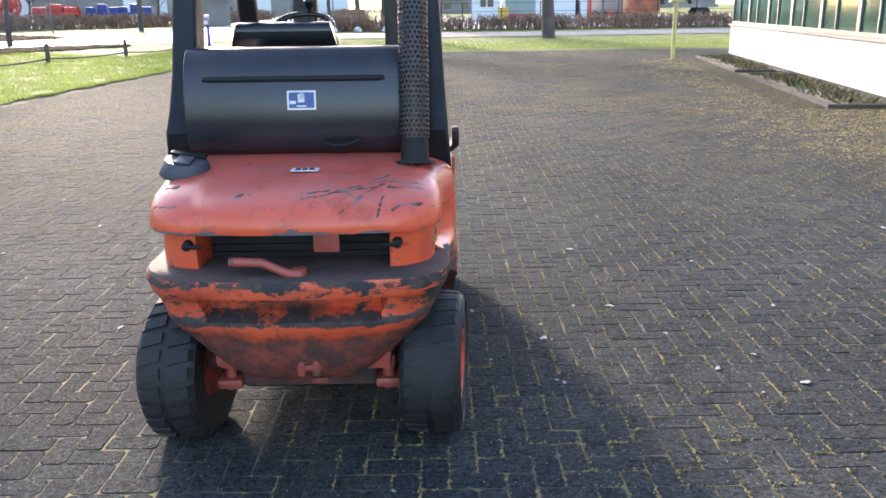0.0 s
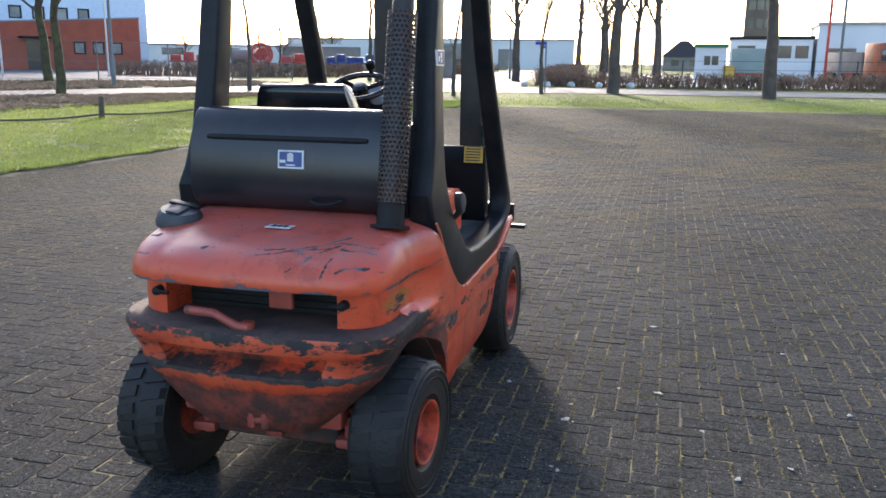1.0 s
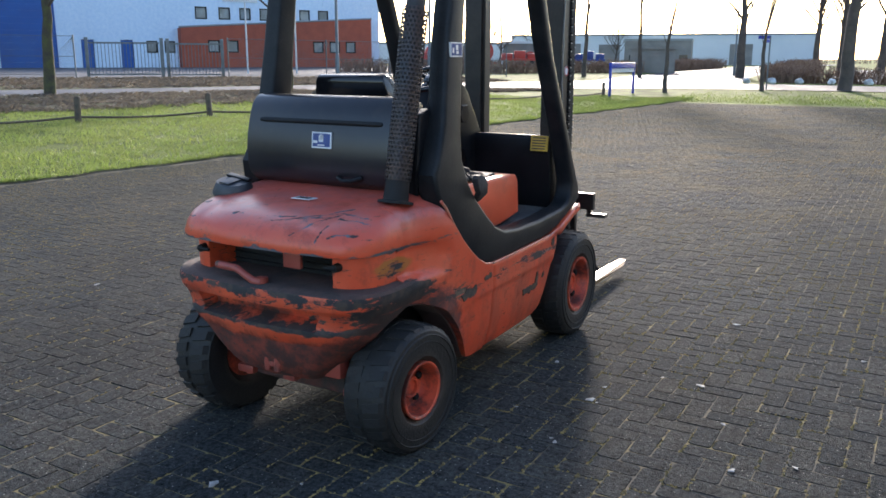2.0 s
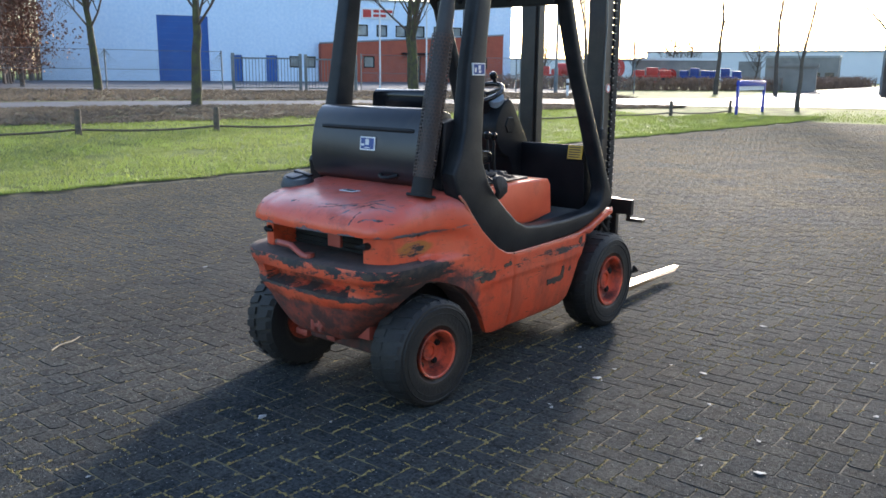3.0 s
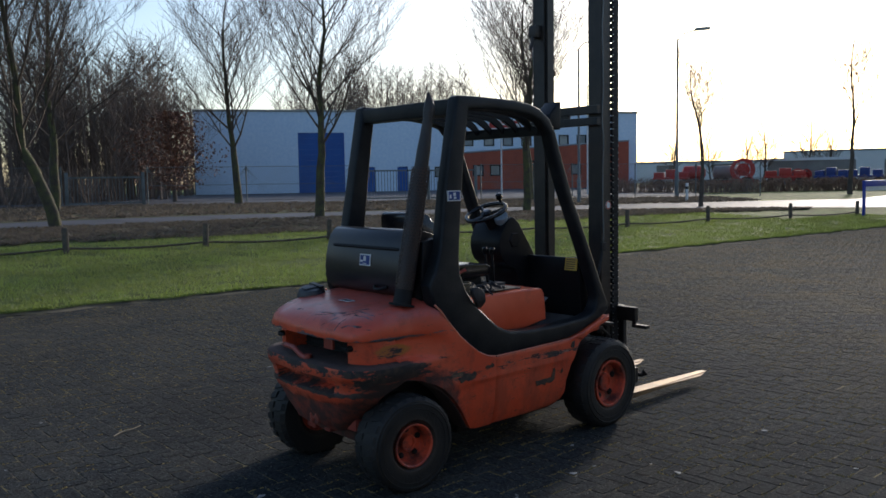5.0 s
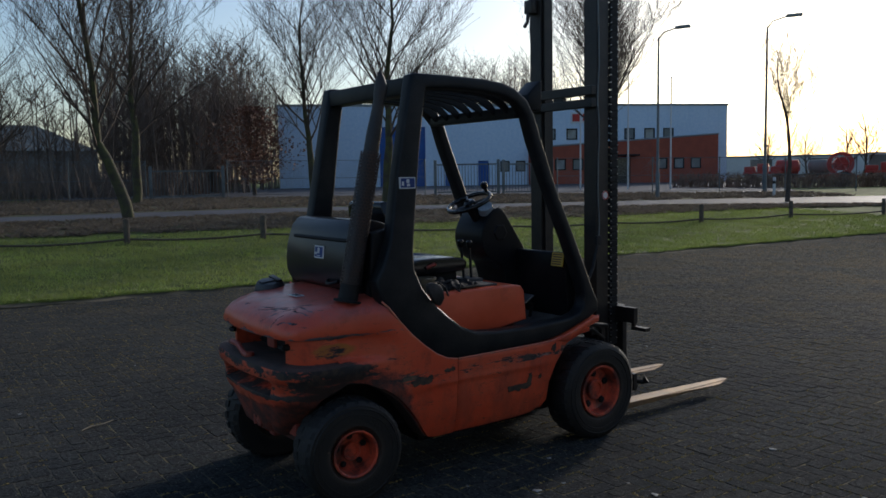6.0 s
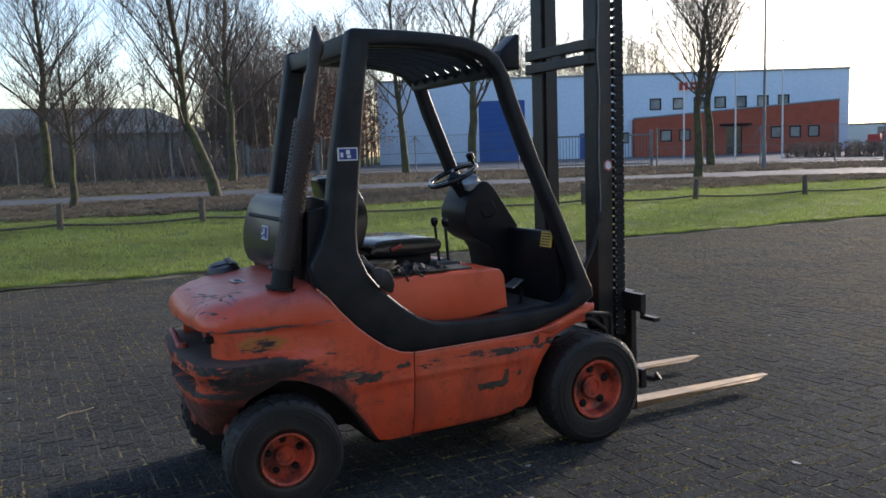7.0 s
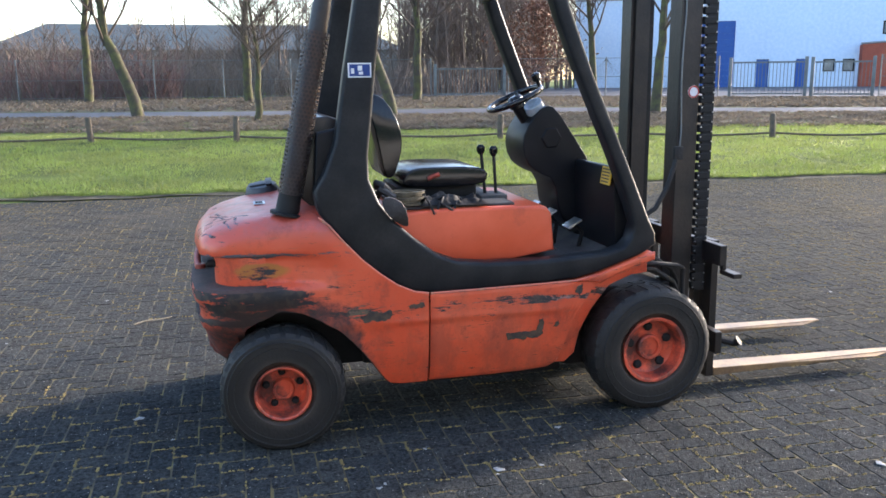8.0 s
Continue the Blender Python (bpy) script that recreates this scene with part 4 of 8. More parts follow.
# ---- trees ----
def grow(bm_trunk, bm_crown, rng, height, girth, fork, limbs, spread, lean, twigs=2, stout=1.0, deep=3):
    """A bare winter tree: a tapered trunk, limbs that rise steeply, branches and twigs."""
    top = Vector((lean[0], lean[1], fork))
    mid = [Vector((lean[0] * (k / 5) ** 1.3 + rng.uniform(-0.04, 0.04), lean[1] * (k / 5) ** 1.3 + rng.uniform(-0.04, 0.04), fork * k / 5)) for k in range(6)]
    tube(bm_trunk, [Vector((0, 0, -0.15))] + mid, [girth * 1.35] + [girth * (1.12 - 0.07 * k) for k in range(6)], 14, False)

    def branch(p, d, length, r, depth):
        pts, n = [p], 4 if depth > 1 else 3
        for k in range(n):
            d = (d + Vector((rng.uniform(-1, 1), rng.uniform(-1, 1), rng.uniform(-0.3, 1.0))) * 0.17).normalized()
            p = p + d * length / n
            pts.append(p)
        tube(bm_crown, pts, [max(0.0042, r * (1 - 0.8 * k / n)) for k in range(n + 1)], 5 if depth > 2 else (4 if depth > 1 else 3), False)
        if depth:
            for k in range(1, n + 1):
                for _ in range(twigs if depth > 1 else 1):
                    a = rng.uniform(0, 6.283)
                    side = Vector((math.cos(a), math.sin(a), rng.uniform(0.1, 0.6))).normalized()
                    nd = (d * rng.uniform(0.6, 1.1) + side * rng.uniform(0.5, 0.9)).normalized()
                    branch(pts[k], nd, length * rng.uniform(0.36, 0.62), max(0.0048, r * (1 - 0.8 * k / n) * 0.55), depth - 1)
    lead = height - fork
    p, d, r0, stem = mid[5], Vector((lean[0] * 0.1, lean[1] * 0.1, 1)).normalized(), girth * 0.74, [mid[5]]
    for k in range(6):
        d = (d + Vector((rng.uniform(-0.16, 0.16), rng.uniform(-0.16, 0.16), 0.25))).normalized()
        p = p + d * lead * 0.145
        stem.append(p)
    tube(bm_trunk, stem, [r0 * (1 - 0.13 * k) for k in range(7)], 7, False)
    branch(p, d, lead * 0.22, r0 * 0.22, 2)
    count = int(limbs * (2.5 if deep > 2 else 2.6))
    for k in range(count):
        f = ((k + rng.random() * 0.8) / count) ** 1.5
        i = min(5, int(f * 6))
        q = stem[i] + (stem[i + 1] - stem[i]) * (f * 6 - i) + Vector((0, 0, -0.12 * fork * (k < 2)))
        a = k * 2.4 + rng.uniform(-0.4, 0.4)
        s = spread * rng.uniform(0.85, 1.55)
        d = Vector((math.cos(a) * s, math.sin(a) * s, 1.0)).normalized()
        branch(q, d, lead * rng.uniform(0.46, 0.64) * (1 - 0.4 * f), girth * rng.uniform(0.22, 0.34) * stout * (1 - 0.5 * f), deep if f < 0.6 else deep - 1)


def tree(name, seed, height, girth, fork, limbs, spread, lean, label, twigs=2, bark=None, stout=1.0, deep=3):
    rng = random.Random(seed)
    bt, bc = bmesh.new(), bmesh.new()
    grow(bt, bc, rng, height, girth, fork, limbs, spread, lean, twigs, stout, deep)
    h = holder(name, Matrix(), label, "tree")
    part("trunk", bt, bark or M_BARK, h)
    part("crown", bc, M_TWIG, h, smooth=False)
    return h


def stand(t, x, y, turn=0.0, scale=1.0):
    m = pose(x, y, ground_z(x, y), 0, 0, turn) @ Matrix.Diagonal((scale, scale, scale, 1))
    if t.get("used"):
        c = copy_thing(t, pose(x, y, ground_z(x, y), 0, 0, turn))
        c.scale = (scale,) * 3
        return c
    t["used"] = 1
    t.matrix_world = m
    return t


LINDEN = "bare roadside tree with a mossy green trunk and steep branches"
T_A = tree("roadside_tree", 11, 9.5, 0.165, 2.9, 8, 0.75, (0.15, 0.1), LINDEN)
T_B = tree("roadside_tree", 23, 9.0, 0.16, 2.7, 8, 0.65, (-0.1, 0.12), LINDEN)
T_C = tree("roadside_tree", 35, 10.0, 0.175, 2.4, 8, 0.65, (-0.4, -0.7), LINDEN)
stand(T_A, -22.0, 16.75, 0)
stand(T_B, -35.0, 20.3, 60, 1.15)
stand(T_B, -19.9, 25.6, 150)
stand(T_A, -27.0, 33.5, 200, 1.2)
stand(T_C, -23.3, 8.0, 0)
stand(T_C, -24.9, 0.0, 15, 1.05)
stand(T_A, -34.0, 11.2, 100, 1.15)
stand(T_B, -37.5, -3.25, 230, 1.2)
stand(T_A, -35.0, 3.75, 300, 1.15)
stand(T_B, -28.0, -9.5, 20, 1.0)
T_S = tree("young_tree", 41, 4.6, 0.10, 1.5, 6, 1.1, (0.1, 0.05), "small bare tree with spreading branches on the verge")
stand(T_S, -21.9, 3.7)
T_P = tree("sapling", 52, 7.2, 0.105, 2.2, 5, 0.32, (0.1, 0.0), "thin bare cut-back tree", 2, M_TRUNK, 0.8, 3)
for x, y, r, k in ((-17.35, 34.6, 0, 0.95), (-9.2, 39.6, 70, 0.95), (-5.3, 42.2, 140, 0.95), (-18.5, 53.4, 30, 1.35), (-15.0, 54.6, 200, 1.3)):
    stand(T_P, x, y, r, k)
T_F = tree("far_tree", 58, 6.8, 0.14, 1.3, 7, 0.75, (0.1, 0.0), "small bare tree among the far sheds", 4, M_TRUNK, 1.3, 2)
for x, y, r, k in ((-35.6, 75.4, 0, 1.0), (-38.5, 90.5, 80, 1.2), (-51.0, 84.0, 150, 0.95), (-47.5, 86.0, 220, 0.9), (-44.0, 88.0, 300, 0.95), (-35.0, 108.0, 40, 0.95), (-42.0, 104.0, 120, 1.1)):
    stand(T_F, x, y, r, k)
T_D = tree("avenue_tree", 63, 12.5, 0.29, 4.2, 7, 0.5, (0.1, 0.1), "tall bare avenue tree with a straight trunk", 3, M_TRUNK, 1.2, 2)
for x, y, r, s in ((-1.9, 43.8, 0, 1.0), (5.3, 41.6, 90, 1.0), (-9.4, 57.8, 40, 0.9), (-7.4, 79.0, 10, 0.9), (0.0, 57.6, 160, 0.95), (-4.0, 64.0, 200, 0.85), (-2.0, 72.0, 250, 0.9), (-6.0, 95.0, 120, 0.9), (19.0, 42.0, 30, 1.0)):
    stand(T_D, x, y, r, s)


def woods():
    """Far thicket behind the fence, uncountable thin stems and twigs."""
    rng = random.Random(7)
    bm = bmesh.new()
    for k in range(800):
        if k < 330:
            x = -48.5 - rng.random() * 22
            y = 13 + (-x - 48) * 0.25 + rng.random() * (15 + (-x - 48) * 0.1)
        elif k < 450 or k > 640:
            x, y = -46.5 - rng.random() * 30, -60 + rng.random() * 74
        else:
            x, y = -82 + rng.uniform(-9, 9), 54 + rng.random() * 26
        if y > (3.57 - x) * 0.455 - (1.2 if x > -60 else -1.0) and x > -72:
            continue
        hgt = rng.uniform(6.0, 11.0) if k < 330 else (rng.uniform(4.5, 9.0) if k < 450 or k > 640 else rng.uniform(11, 16))
        if -25 < y < 5 and x > -76 and rng.random() < 0.9:
            hgt = rng.uniform(1.8, 3.4)
        p = Vector((x, y, ground_z(x, y)))
        d = Vector((rng.uniform(-0.1, 0.1), rng.uniform(-0.1, 0.1), 1))
        tube(bm, [p, p + d * hgt * 0.5, p + d * hgt], [0.08, 0.05, 0.012], 3, False)
        for _ in range(20 if k < 450 or k > 640 else 34):
            q = p + d * hgt * rng.uniform(0.12, 0.98)
            a = rng.uniform(0, 6.283)
            e = Vector((math.cos(a), math.sin(a), rng.uniform(0.5, 1.6))).normalized() * rng.uniform(0.8, 2.6)
            tube(bm, [q, q + e * 0.5, q + e + Vector((0, 0, 0.2))], [0.03, 0.018, 0.006], 3, False)
            for _ in range(2):
                w = q + e * rng.uniform(0.3, 1)
                tube(bm, [w, w + Vector((rng.uniform(-1, 1), rng.uniform(-1, 1), rng.uniform(0.1, 1.2)))], [0.014, 0.005], 3, False)
    return tagged(obj("thicket", bm, M_WOODS), "dense bare brown winter thicket behind the fence", "woods", kind="stuff")


woods()


def brush(name, count, place, height, label, material=None, seed=9):
    rng = random.Random(seed)
    bm = bmesh.new()
    for _ in range(count):
        x, y = place(rng)
        p = Vector((x, y, ground_z(x, y) - 0.02))
        e = Vector((rng.uniform(-0.5, 0.5), rng.uniform(-0.5, 0.5), 1)) * height * rng.uniform(0.4, 1.05)
        tube(bm, [p, p + e * 0.5, p + e], [0.03, 0.02, 0.006], 3, False)
        for _ in range(3):
            q = p + e * rng.uniform(0.2, 0.9)
            tube(bm, [q, q + Vector((rng.uniform(-0.4, 0.4), rng.uniform(-0.4, 0.4), rng.uniform(0.1, 0.45))) * height * 0.5], [0.016, 0.005], 3, False)
    return tagged(obj(name, bm, material or M_WOODS), label, "shrubs", kind="stuff")


brush("undergrowth", 5200, lambda r: ((lambda y: (-43.5 - r.random() * 12 - max(0, y - 16) * 1.6, y))(r.uniform(-50, 20.5))), 2.1, "dark brown undergrowth below the thicket")
brush("red_scrub", 300, lambda r: (-41.5 - r.random() * 3, r.uniform(-9, 0.5)), 2.6, "reddish brown scrub beside the fence", M_REDSCRUB, 10)


brush("far_woods", 1500, lambda r: ((lambda a, d: (-d * math.sin(a), d * math.cos(a)))(r.uniform(-0.12, 0.86), r.uniform(165, 215))), 8.5, "low brown line of bare woods on the horizon", None, 19)


# ---- fences, posts, signs along the road ----
def low_fence():
    """Wooden posts with a sagging bottom wire rope along the lawn."""
    line = [(-17.4, -7.5), (-17.0, -3.8), (-16.6, -0.2), (-16.1, 3.0), (-15.8, 6.0), (-15.3, 9.1), (-14.7, 12.3), (-14.0, 15.6), (-13.3, 18.9), (-12.7, 22.6), (-12.4, 27.0), (-11.6, 31.6), (-10.8, 35.8)]
    b0 = None
    for i, (x, y) in enumerate(line):
        if b0 is None:
            b0 = holder("fence_post", pose(x, y, ground_z(x, y)), "short weathered wooden post on the lawn", "post", "posts along the lawn")
            bm = bmesh.new()
            tube(bm, [(0, 0, -0.1), (0, 0, 0.52), (0, 0, 0.56)], [0.075, 0.07, 0.05], 9)
            part("post", bm, M_WOODPOST, b0)
        else:
            rng = random.Random(i)
            copy_thing(b0, pose(x, y, ground_z(x, y), rng.uniform(-3, 3), rng.uniform(-3, 3), rng.uniform(0, 90)))
    for (a, b), (c, d) in zip(line, line[1:]):
        bm = bmesh.new()
        pts = []
        for k in range(9):
            u = k / 8
            x, y = a + (c - a) * u, b + (d - b) * u
            pts.append((x, y, ground_z(x, y) + 0.10 - 0.06 * math.sin(math.pi * u)))
        tube(bm, pts, 0.028, 6)
        tagged(obj("fence_rail", bm, M_WOODPOST, True), "thin dark rail low above the grass", "rail", "rails along the lawn")


low_fence()


def mesh_fence():
    line = [(-42.5, -40), (-42, -28), (-41.5, -16), (-41, -4), (-40.2, 6), (-39.6, 13.2)]
    line2 = [(-38.8, 17.2), (-37.2, 22.0), (-34.0, 26.6)]
    line3 = [(-29.5, 32.2), (-26.5, 36.4), (-22.8, 43.0), (-21.5, 48.0)]
    h = holder("mesh_fence", Matrix(), "grey chain-link fence on steel posts along the far verge", "fence")
    for ln in (line, line2, line3):
        for (a, b), (c, d) in zip(ln, ln[1:]):
            k = max(1, int(math.hypot(c - a, d - b) / 3.0))
            for i in range(k + (ln[-1] == (c, d))):
                x, y = a + (c - a) * i / k, b + (d - b) * i / k
                bm = bmesh.new()
                tube(bm, [(x, y, ground_z(x, y) - 0.1), (x, y, ground_z(x, y) + 2.0)], 0.035, 6)
                part("post", bm, M_GALV, h)
            for z in (0.15, 1.0, 1.95):
                bm = bmesh.new()
                tube(bm, [(a, b, ground_z(a, b) + z), ((a + c) / 2, (b + d) / 2, ground_z((a + c) / 2, (b + d) / 2) + z), (c, d, ground_z(c, d) + z)], 0.012, 4)
                part("wire", bm, M_GALV, h)
            bm = bmesh.new()
            n = int(math.hypot(c - a, d - b) / 0.12)
            for i in range(n):
                for s in (-1, 1):
                    u0, u1 = i / n, min(1, max(0, (i + s * 14) / n))
                    x0, y0, x1, y1 = a + (c - a) * u0, b + (d - b) * u0, a + (c - a) * u1, b + (d - b) * u1
                    tube(bm, [(x0, y0, ground_z(x0, y0) + 0.15), (x1, y1, ground_z(x1, y1) + 1.95)], 0.003, 3, False)
            tagged(part("mesh", bm, M_GALV, h, smooth=False), kind="stuff")


mesh_fence()


def bar_gate(a, b, height, label, swing=0.0):
    (x0, y0), (x1, y1) = a, b
    w = math.hypot(x1 - x0, y1 - y0)
    ang = math.degrees(math.atan2(y1 - y0, x1 - x0))
    h = holder("bar_gate", pose(x0, y0, ground_z(x0, y0), 0, 0, ang), label, "gate")
    for x in (0, w):
        bm = bmesh.new()
        box(bm, (x - 0.08, -0.08, -0.1), (x + 0.08, 0.08, height + 0.25), 0.01)
        part("gate_post", bm, M_GALV, h)
    for z in (0.15, height):
        bm = bmesh.new()
        box(bm, (0.1, -0.03, z - 0.04), (w - 0.1, 0.03, z + 0.04))
        part("rail", bm, M_GALV, h)
    n = int(w / 0.16)
    for i in range(1, n):
        bm = bmesh.new()
        tube(bm, [(w * i / n, 0, 0.19), (w * i / n, 0, height - 0.04)], 0.016, 5)
        part("bar", bm, M_GALV, h)


bar_gate((-39.5, 13.4), (-38.9, 17.0), 1.45, "closed grey steel bar gate in the fence")
bar_gate((-33.6, 27.0), (-31.6, 29.8), 1.65, "closed grey steel bar gate before the hall")
bar_gate((-31.4, 30.0), (-29.7, 32.0), 1.65, "grey steel bar gate leaf before the office")


def street_lamp(x, y, height, turn):
    h = holder("street_lamp", pose(x, y, ground_z(x, y), 0, 0, turn), "tall thin grey street lamp with one arm", "street lamp", "street lamps")
    bm = bmesh.new()
    tube(bm, [(0, 0, -0.2), (0, 0, 1.2), (0, 0, 1.25), (0, 0, height)], [0.10, 0.10, 0.07, 0.045], 10)
    part("pole", bm, M_GALV, h)
    bm = bmesh.new()
    tube(bm, [(0, 0, height - 0.05), (0.25, 0, height + 0.22), (0.9, 0, height + 0.36)], 0.03, 8)
    part("arm", bm, M_GALV, h)
    bm = bmesh.new()
    box(bm, (0.8, -0.12, height + 0.30), (1.5, 0.12, height + 0.44), 0.05)
    part("lamp_head", bm, M_ALU, h)
    return h


L1 = street_lamp(-22.5, 32.1, 7.5, 20)
copy_thing(L1, pose(-10.6, 62.0, ground_z(-10.6, 62.0), 0, 0, 180))
copy_thing(L1, pose(-24.0, 42.9, ground_z(-24.0, 42.9), 0, 0, 20)).scale = (1.22,) * 3
copy_thing(L1, pose(-34.0, -24.0, ground_z(-34.0, -24.0), 0, 0, 20))


def flagpole(x, y):
    h = holder("flagpole", pose(x, y, ground_z(x, y)), "slim white flagpole before the office", "flagpole", "flagpoles")
    bm = bmesh.new()
    tube(bm, [(0, 0, -0.1), (0, 0, 7.0)], [0.06, 0.035], 8)
    part("pole", bm, M_FARWHITE, h)
    bm = bmesh.new()
    lathe(bm, [(7.0, 0.03), (7.05, 0.06), (7.1, 0.03)], 8, "z")
    part("knob", bm, M_FARWHITE, h)
    return h


F1 = flagpole(-34.2, 38.6)
for x, y in ((-32.6, 41.2), (-31.2, 43.6)):
    copy_thing(F1, pose(x, y, ground_z(x, y)))


def portal_sign():
    x, y0, y1 = -10.3, 35.2, 38.4
    g = ground_z(x, 36.8)
    h = holder("sign_frame", pose(x, y0, g), "blue steel sign frame with a white board", "sign")
    w = y1 - y0
    for y in (0, w):
        bm = bmesh.new()
        box(bm, (-0.05, y - 0.05, -0.2), (0.05, y + 0.05, 1.15), 0.008)
        part("post", bm, M_SIGNBLUE, h)
    bm = bmesh.new()
    box(bm, (-0.06, -0.05, 1.153), (0.06, w + 0.05, 1.40), 0.008)
    part("header", bm, M_SIGNBLUE, h)
    bm = bmesh.new()
    box(bm, (-0.02, 0.06, 0.98), (0.02, w - 0.06, 1.15))
    part("board", bm, M_WHITE, h)


portal_sign()


def marker(x, y):
    h = holder("marker_post", pose(x, y, ground_z(x, y)), "white plastic road marker post with a dark band", "post", "road markers")
    bm = bmesh.new()
    box(bm, (-0.06, -0.05, -0.1), (0.06, 0.05, 0.95), 0.02)
    part("body", bm, M_WHITE, h)
    bm = bmesh.new()
    box(bm, (-0.063, -0.053, 0.62), (0.063, 0.053, 0.78), 0.02)
    part("band", bm, M_PRINT, h)


marker(-20.6, 38.6)


def hedge(name, pts, width, height, label, seed):
    rng = random.Random(seed)
    bm = bmesh.new()
    for (a, b), (c, d) in zip(pts, pts[1:]):
        ln = math.hypot(c - a, d - b)
        nx, ny = -(d - b) / ln, (c - a) / ln
        for _ in range(int(ln * 55)):
            u, v = rng.random(), rng.uniform(-0.5, 0.5) * width
            x, y = a + (c - a) * u + nx * v, b + (d - b) * u + ny * v
            p = Vector((x, y, ground_z(x, y) - 0.02))
            e = Vector((rng.uniform(-0.35, 0.35), rng.uniform(-0.35, 0.35), height * rng.uniform(0.6, 1.08)))
            tube(bm, [p, p + e], [0.03, 0.012], 3, False)
            for _ in range(2):
                q = p + e * rng.uniform(0.3, 0.95)
                tube(bm, [q, q + Vector((rng.uniform(-0.4, 0.4), rng.uniform(-0.4, 0.4), rng.uniform(0, 0.3)))], [0.02, 0.008], 3, False)
    return tagged(obj(name, bm, M_HEDGE), label, "hedge", kind="stuff")


hedge("long_hedge", [(-34, 47.5), (-27.5, 51), (-24.5, 57), (-18.8, 66), (-18.0, 90)], 2.2, 0.95, "long low clipped hedge, bare and brown", 12)
hedge("depot_hedge", [(-6.5, 51.5), (2, 51.2), (12, 51.4), (30, 52.5)], 1.6, 0.85, "low bare brown hedge along the depot", 13)
hedge("corner_hedge", [(-6.2, 52.0), (-6.8, 62), (-7.2, 75)], 2.0, 1.0, "bare brown hedge beside the side road", 14)
strip("depot_yard", [(-4.0, 55.0), (12, 55.0), (60, 57)], [(-6.0, 84), (12, 84), (60, 86)], M_CONCRETE, 0.007, "pale concrete yard of the depot", "yard")
strip("chip_bed", [(-2.0, 52.2), (12, 52.4), (40, 54)], [(-2.5, 55.5), (12, 55.5), (40, 57)], M_CHIPS, 0.01, "white stone chips and rubble before the depot", "gravel")


def depot_fence():
    h = holder("depot_fence", Matrix(), "dark wire fence along the depot yard", "fence")
    xs = [-1.0 + 2.6 * k for k in range(12)]
    for x in xs:
        bm = bmesh.new()
        tube(bm, [(x, 57.6, ground_z(x, 57.6) - 0.1), (x, 57.6, ground_z(x, 57.6) + 1.5)], 0.035, 6)
        part("post", bm, M_FRAME, h)
    for z in (0.3, 0.9, 1.45):
        bm = bmesh.new()
        tube(bm, [(x, 57.6, ground_z(x, 57.6) + z) for x in xs], 0.012, 4)
        part("wire", bm, M_FRAME, h)


depot_fence()


# ---- far works across the road ----
def shed(name, x, y, w, d, hgt, turn, label, wall=None, roof=None, ridge=0.0, openings=()):
    h = holder(name, pose(x, y, ground_z(x, y), 0, 0, turn), label, "building", kind="structure")
    bm = bmesh.new()
    box(bm, (-w / 2, -d / 2, -0.3), (w / 2, d / 2, hgt))
    part("wall", bm, wall or M_FARWHITE, h, smooth=False)
    bm = bmesh.new()
    if ridge:
        vs = [bm.verts.new(p) for p in ((-w / 2 - 0.2, -d / 2 - 0.2, hgt), (w / 2 + 0.2, -d / 2 - 0.2, hgt), (w / 2 + 0.2, d / 2 + 0.2, hgt), (-w / 2 - 0.2, d / 2 + 0.2, hgt), (-w / 2 + ridge, 0, hgt + ridge), (w / 2 - ridge, 0, hgt + ridge))]
        for f in ((0, 1, 5, 4), (2, 3, 4, 5), (1, 2, 5), (3, 0, 4), (3, 2, 1, 0)):
            bm.faces.new([vs[i] for i in f])
    else:
        box(bm, (-w / 2 - 0.1, -d / 2 - 0.1, hgt), (w / 2 + 0.1, d / 2 + 0.1, hgt + 0.25))
    part("roof", bm, roof or M_ROOFGREY, h, smooth=False)
    for kind, a, b, z0, z1, m in openings:
        bm = bmesh.new()
        box(bm, (a, -d / 2 - 0.05, z0), (b, -d / 2 + 0.1, z1), 0.01)
        part(kind, bm, m, h, smooth=False)
    return h


shed("far_shed", -86, 112, 62, 20, 2.9, 30, "long pale far warehouse", openings=[("window", x, x + 3, 1.6, 2.6, M_GLASS) for x in range(-28, 28, 8)])
shed("far_shed", -36, 132.7, 42, 25, 4.0, 12, "low pale far warehouse", openings=[("door", x, x + 3, 0, 2.8, M_GREYBOX) for x in range(-17, 17, 9)])
shed("gatehouse", -29, 107, 8, 5, 3.0, 12, "beige flat-roofed gatehouse before the far warehouse", M_GREYBOX, M_ALU, openings=[("window", -3.4 + 1.5 * k, -2.4 + 1.5 * k, 0.7, 1.3, M_GLASS) for k in range(5)])
shed("site_hut", -17.9, 67, 3.4, 2.5, 1.75, 15, "brown grey flat site hut by the hedge", M_GREYBOX, M_GREYBOX)
shed("far_shed", -33.4, 80.5, 7.6, 5, 2.3, 24, "low grey shed with a white roof edge behind the machine yard", M_GREYBOX, M_FARWHITE)
shed("far_house", 2.4, 125, 5.5, 8, 1.9, 0, "small dark far house with a pitched roof", M_GREYBOX, M_DARK, 2.2, openings=[("window", -1.6, -0.6, 0.7, 1.5, M_GLASS), ("window", 0.8, 1.8, 0.7, 1.5, M_GLASS)])
shed("grey_barn", -92, 1, 38, 26, 3.7, 90, "long low barn with a blue grey roof behind the thicket", M_GREYBOX, M_BARNROOF, 3.1)

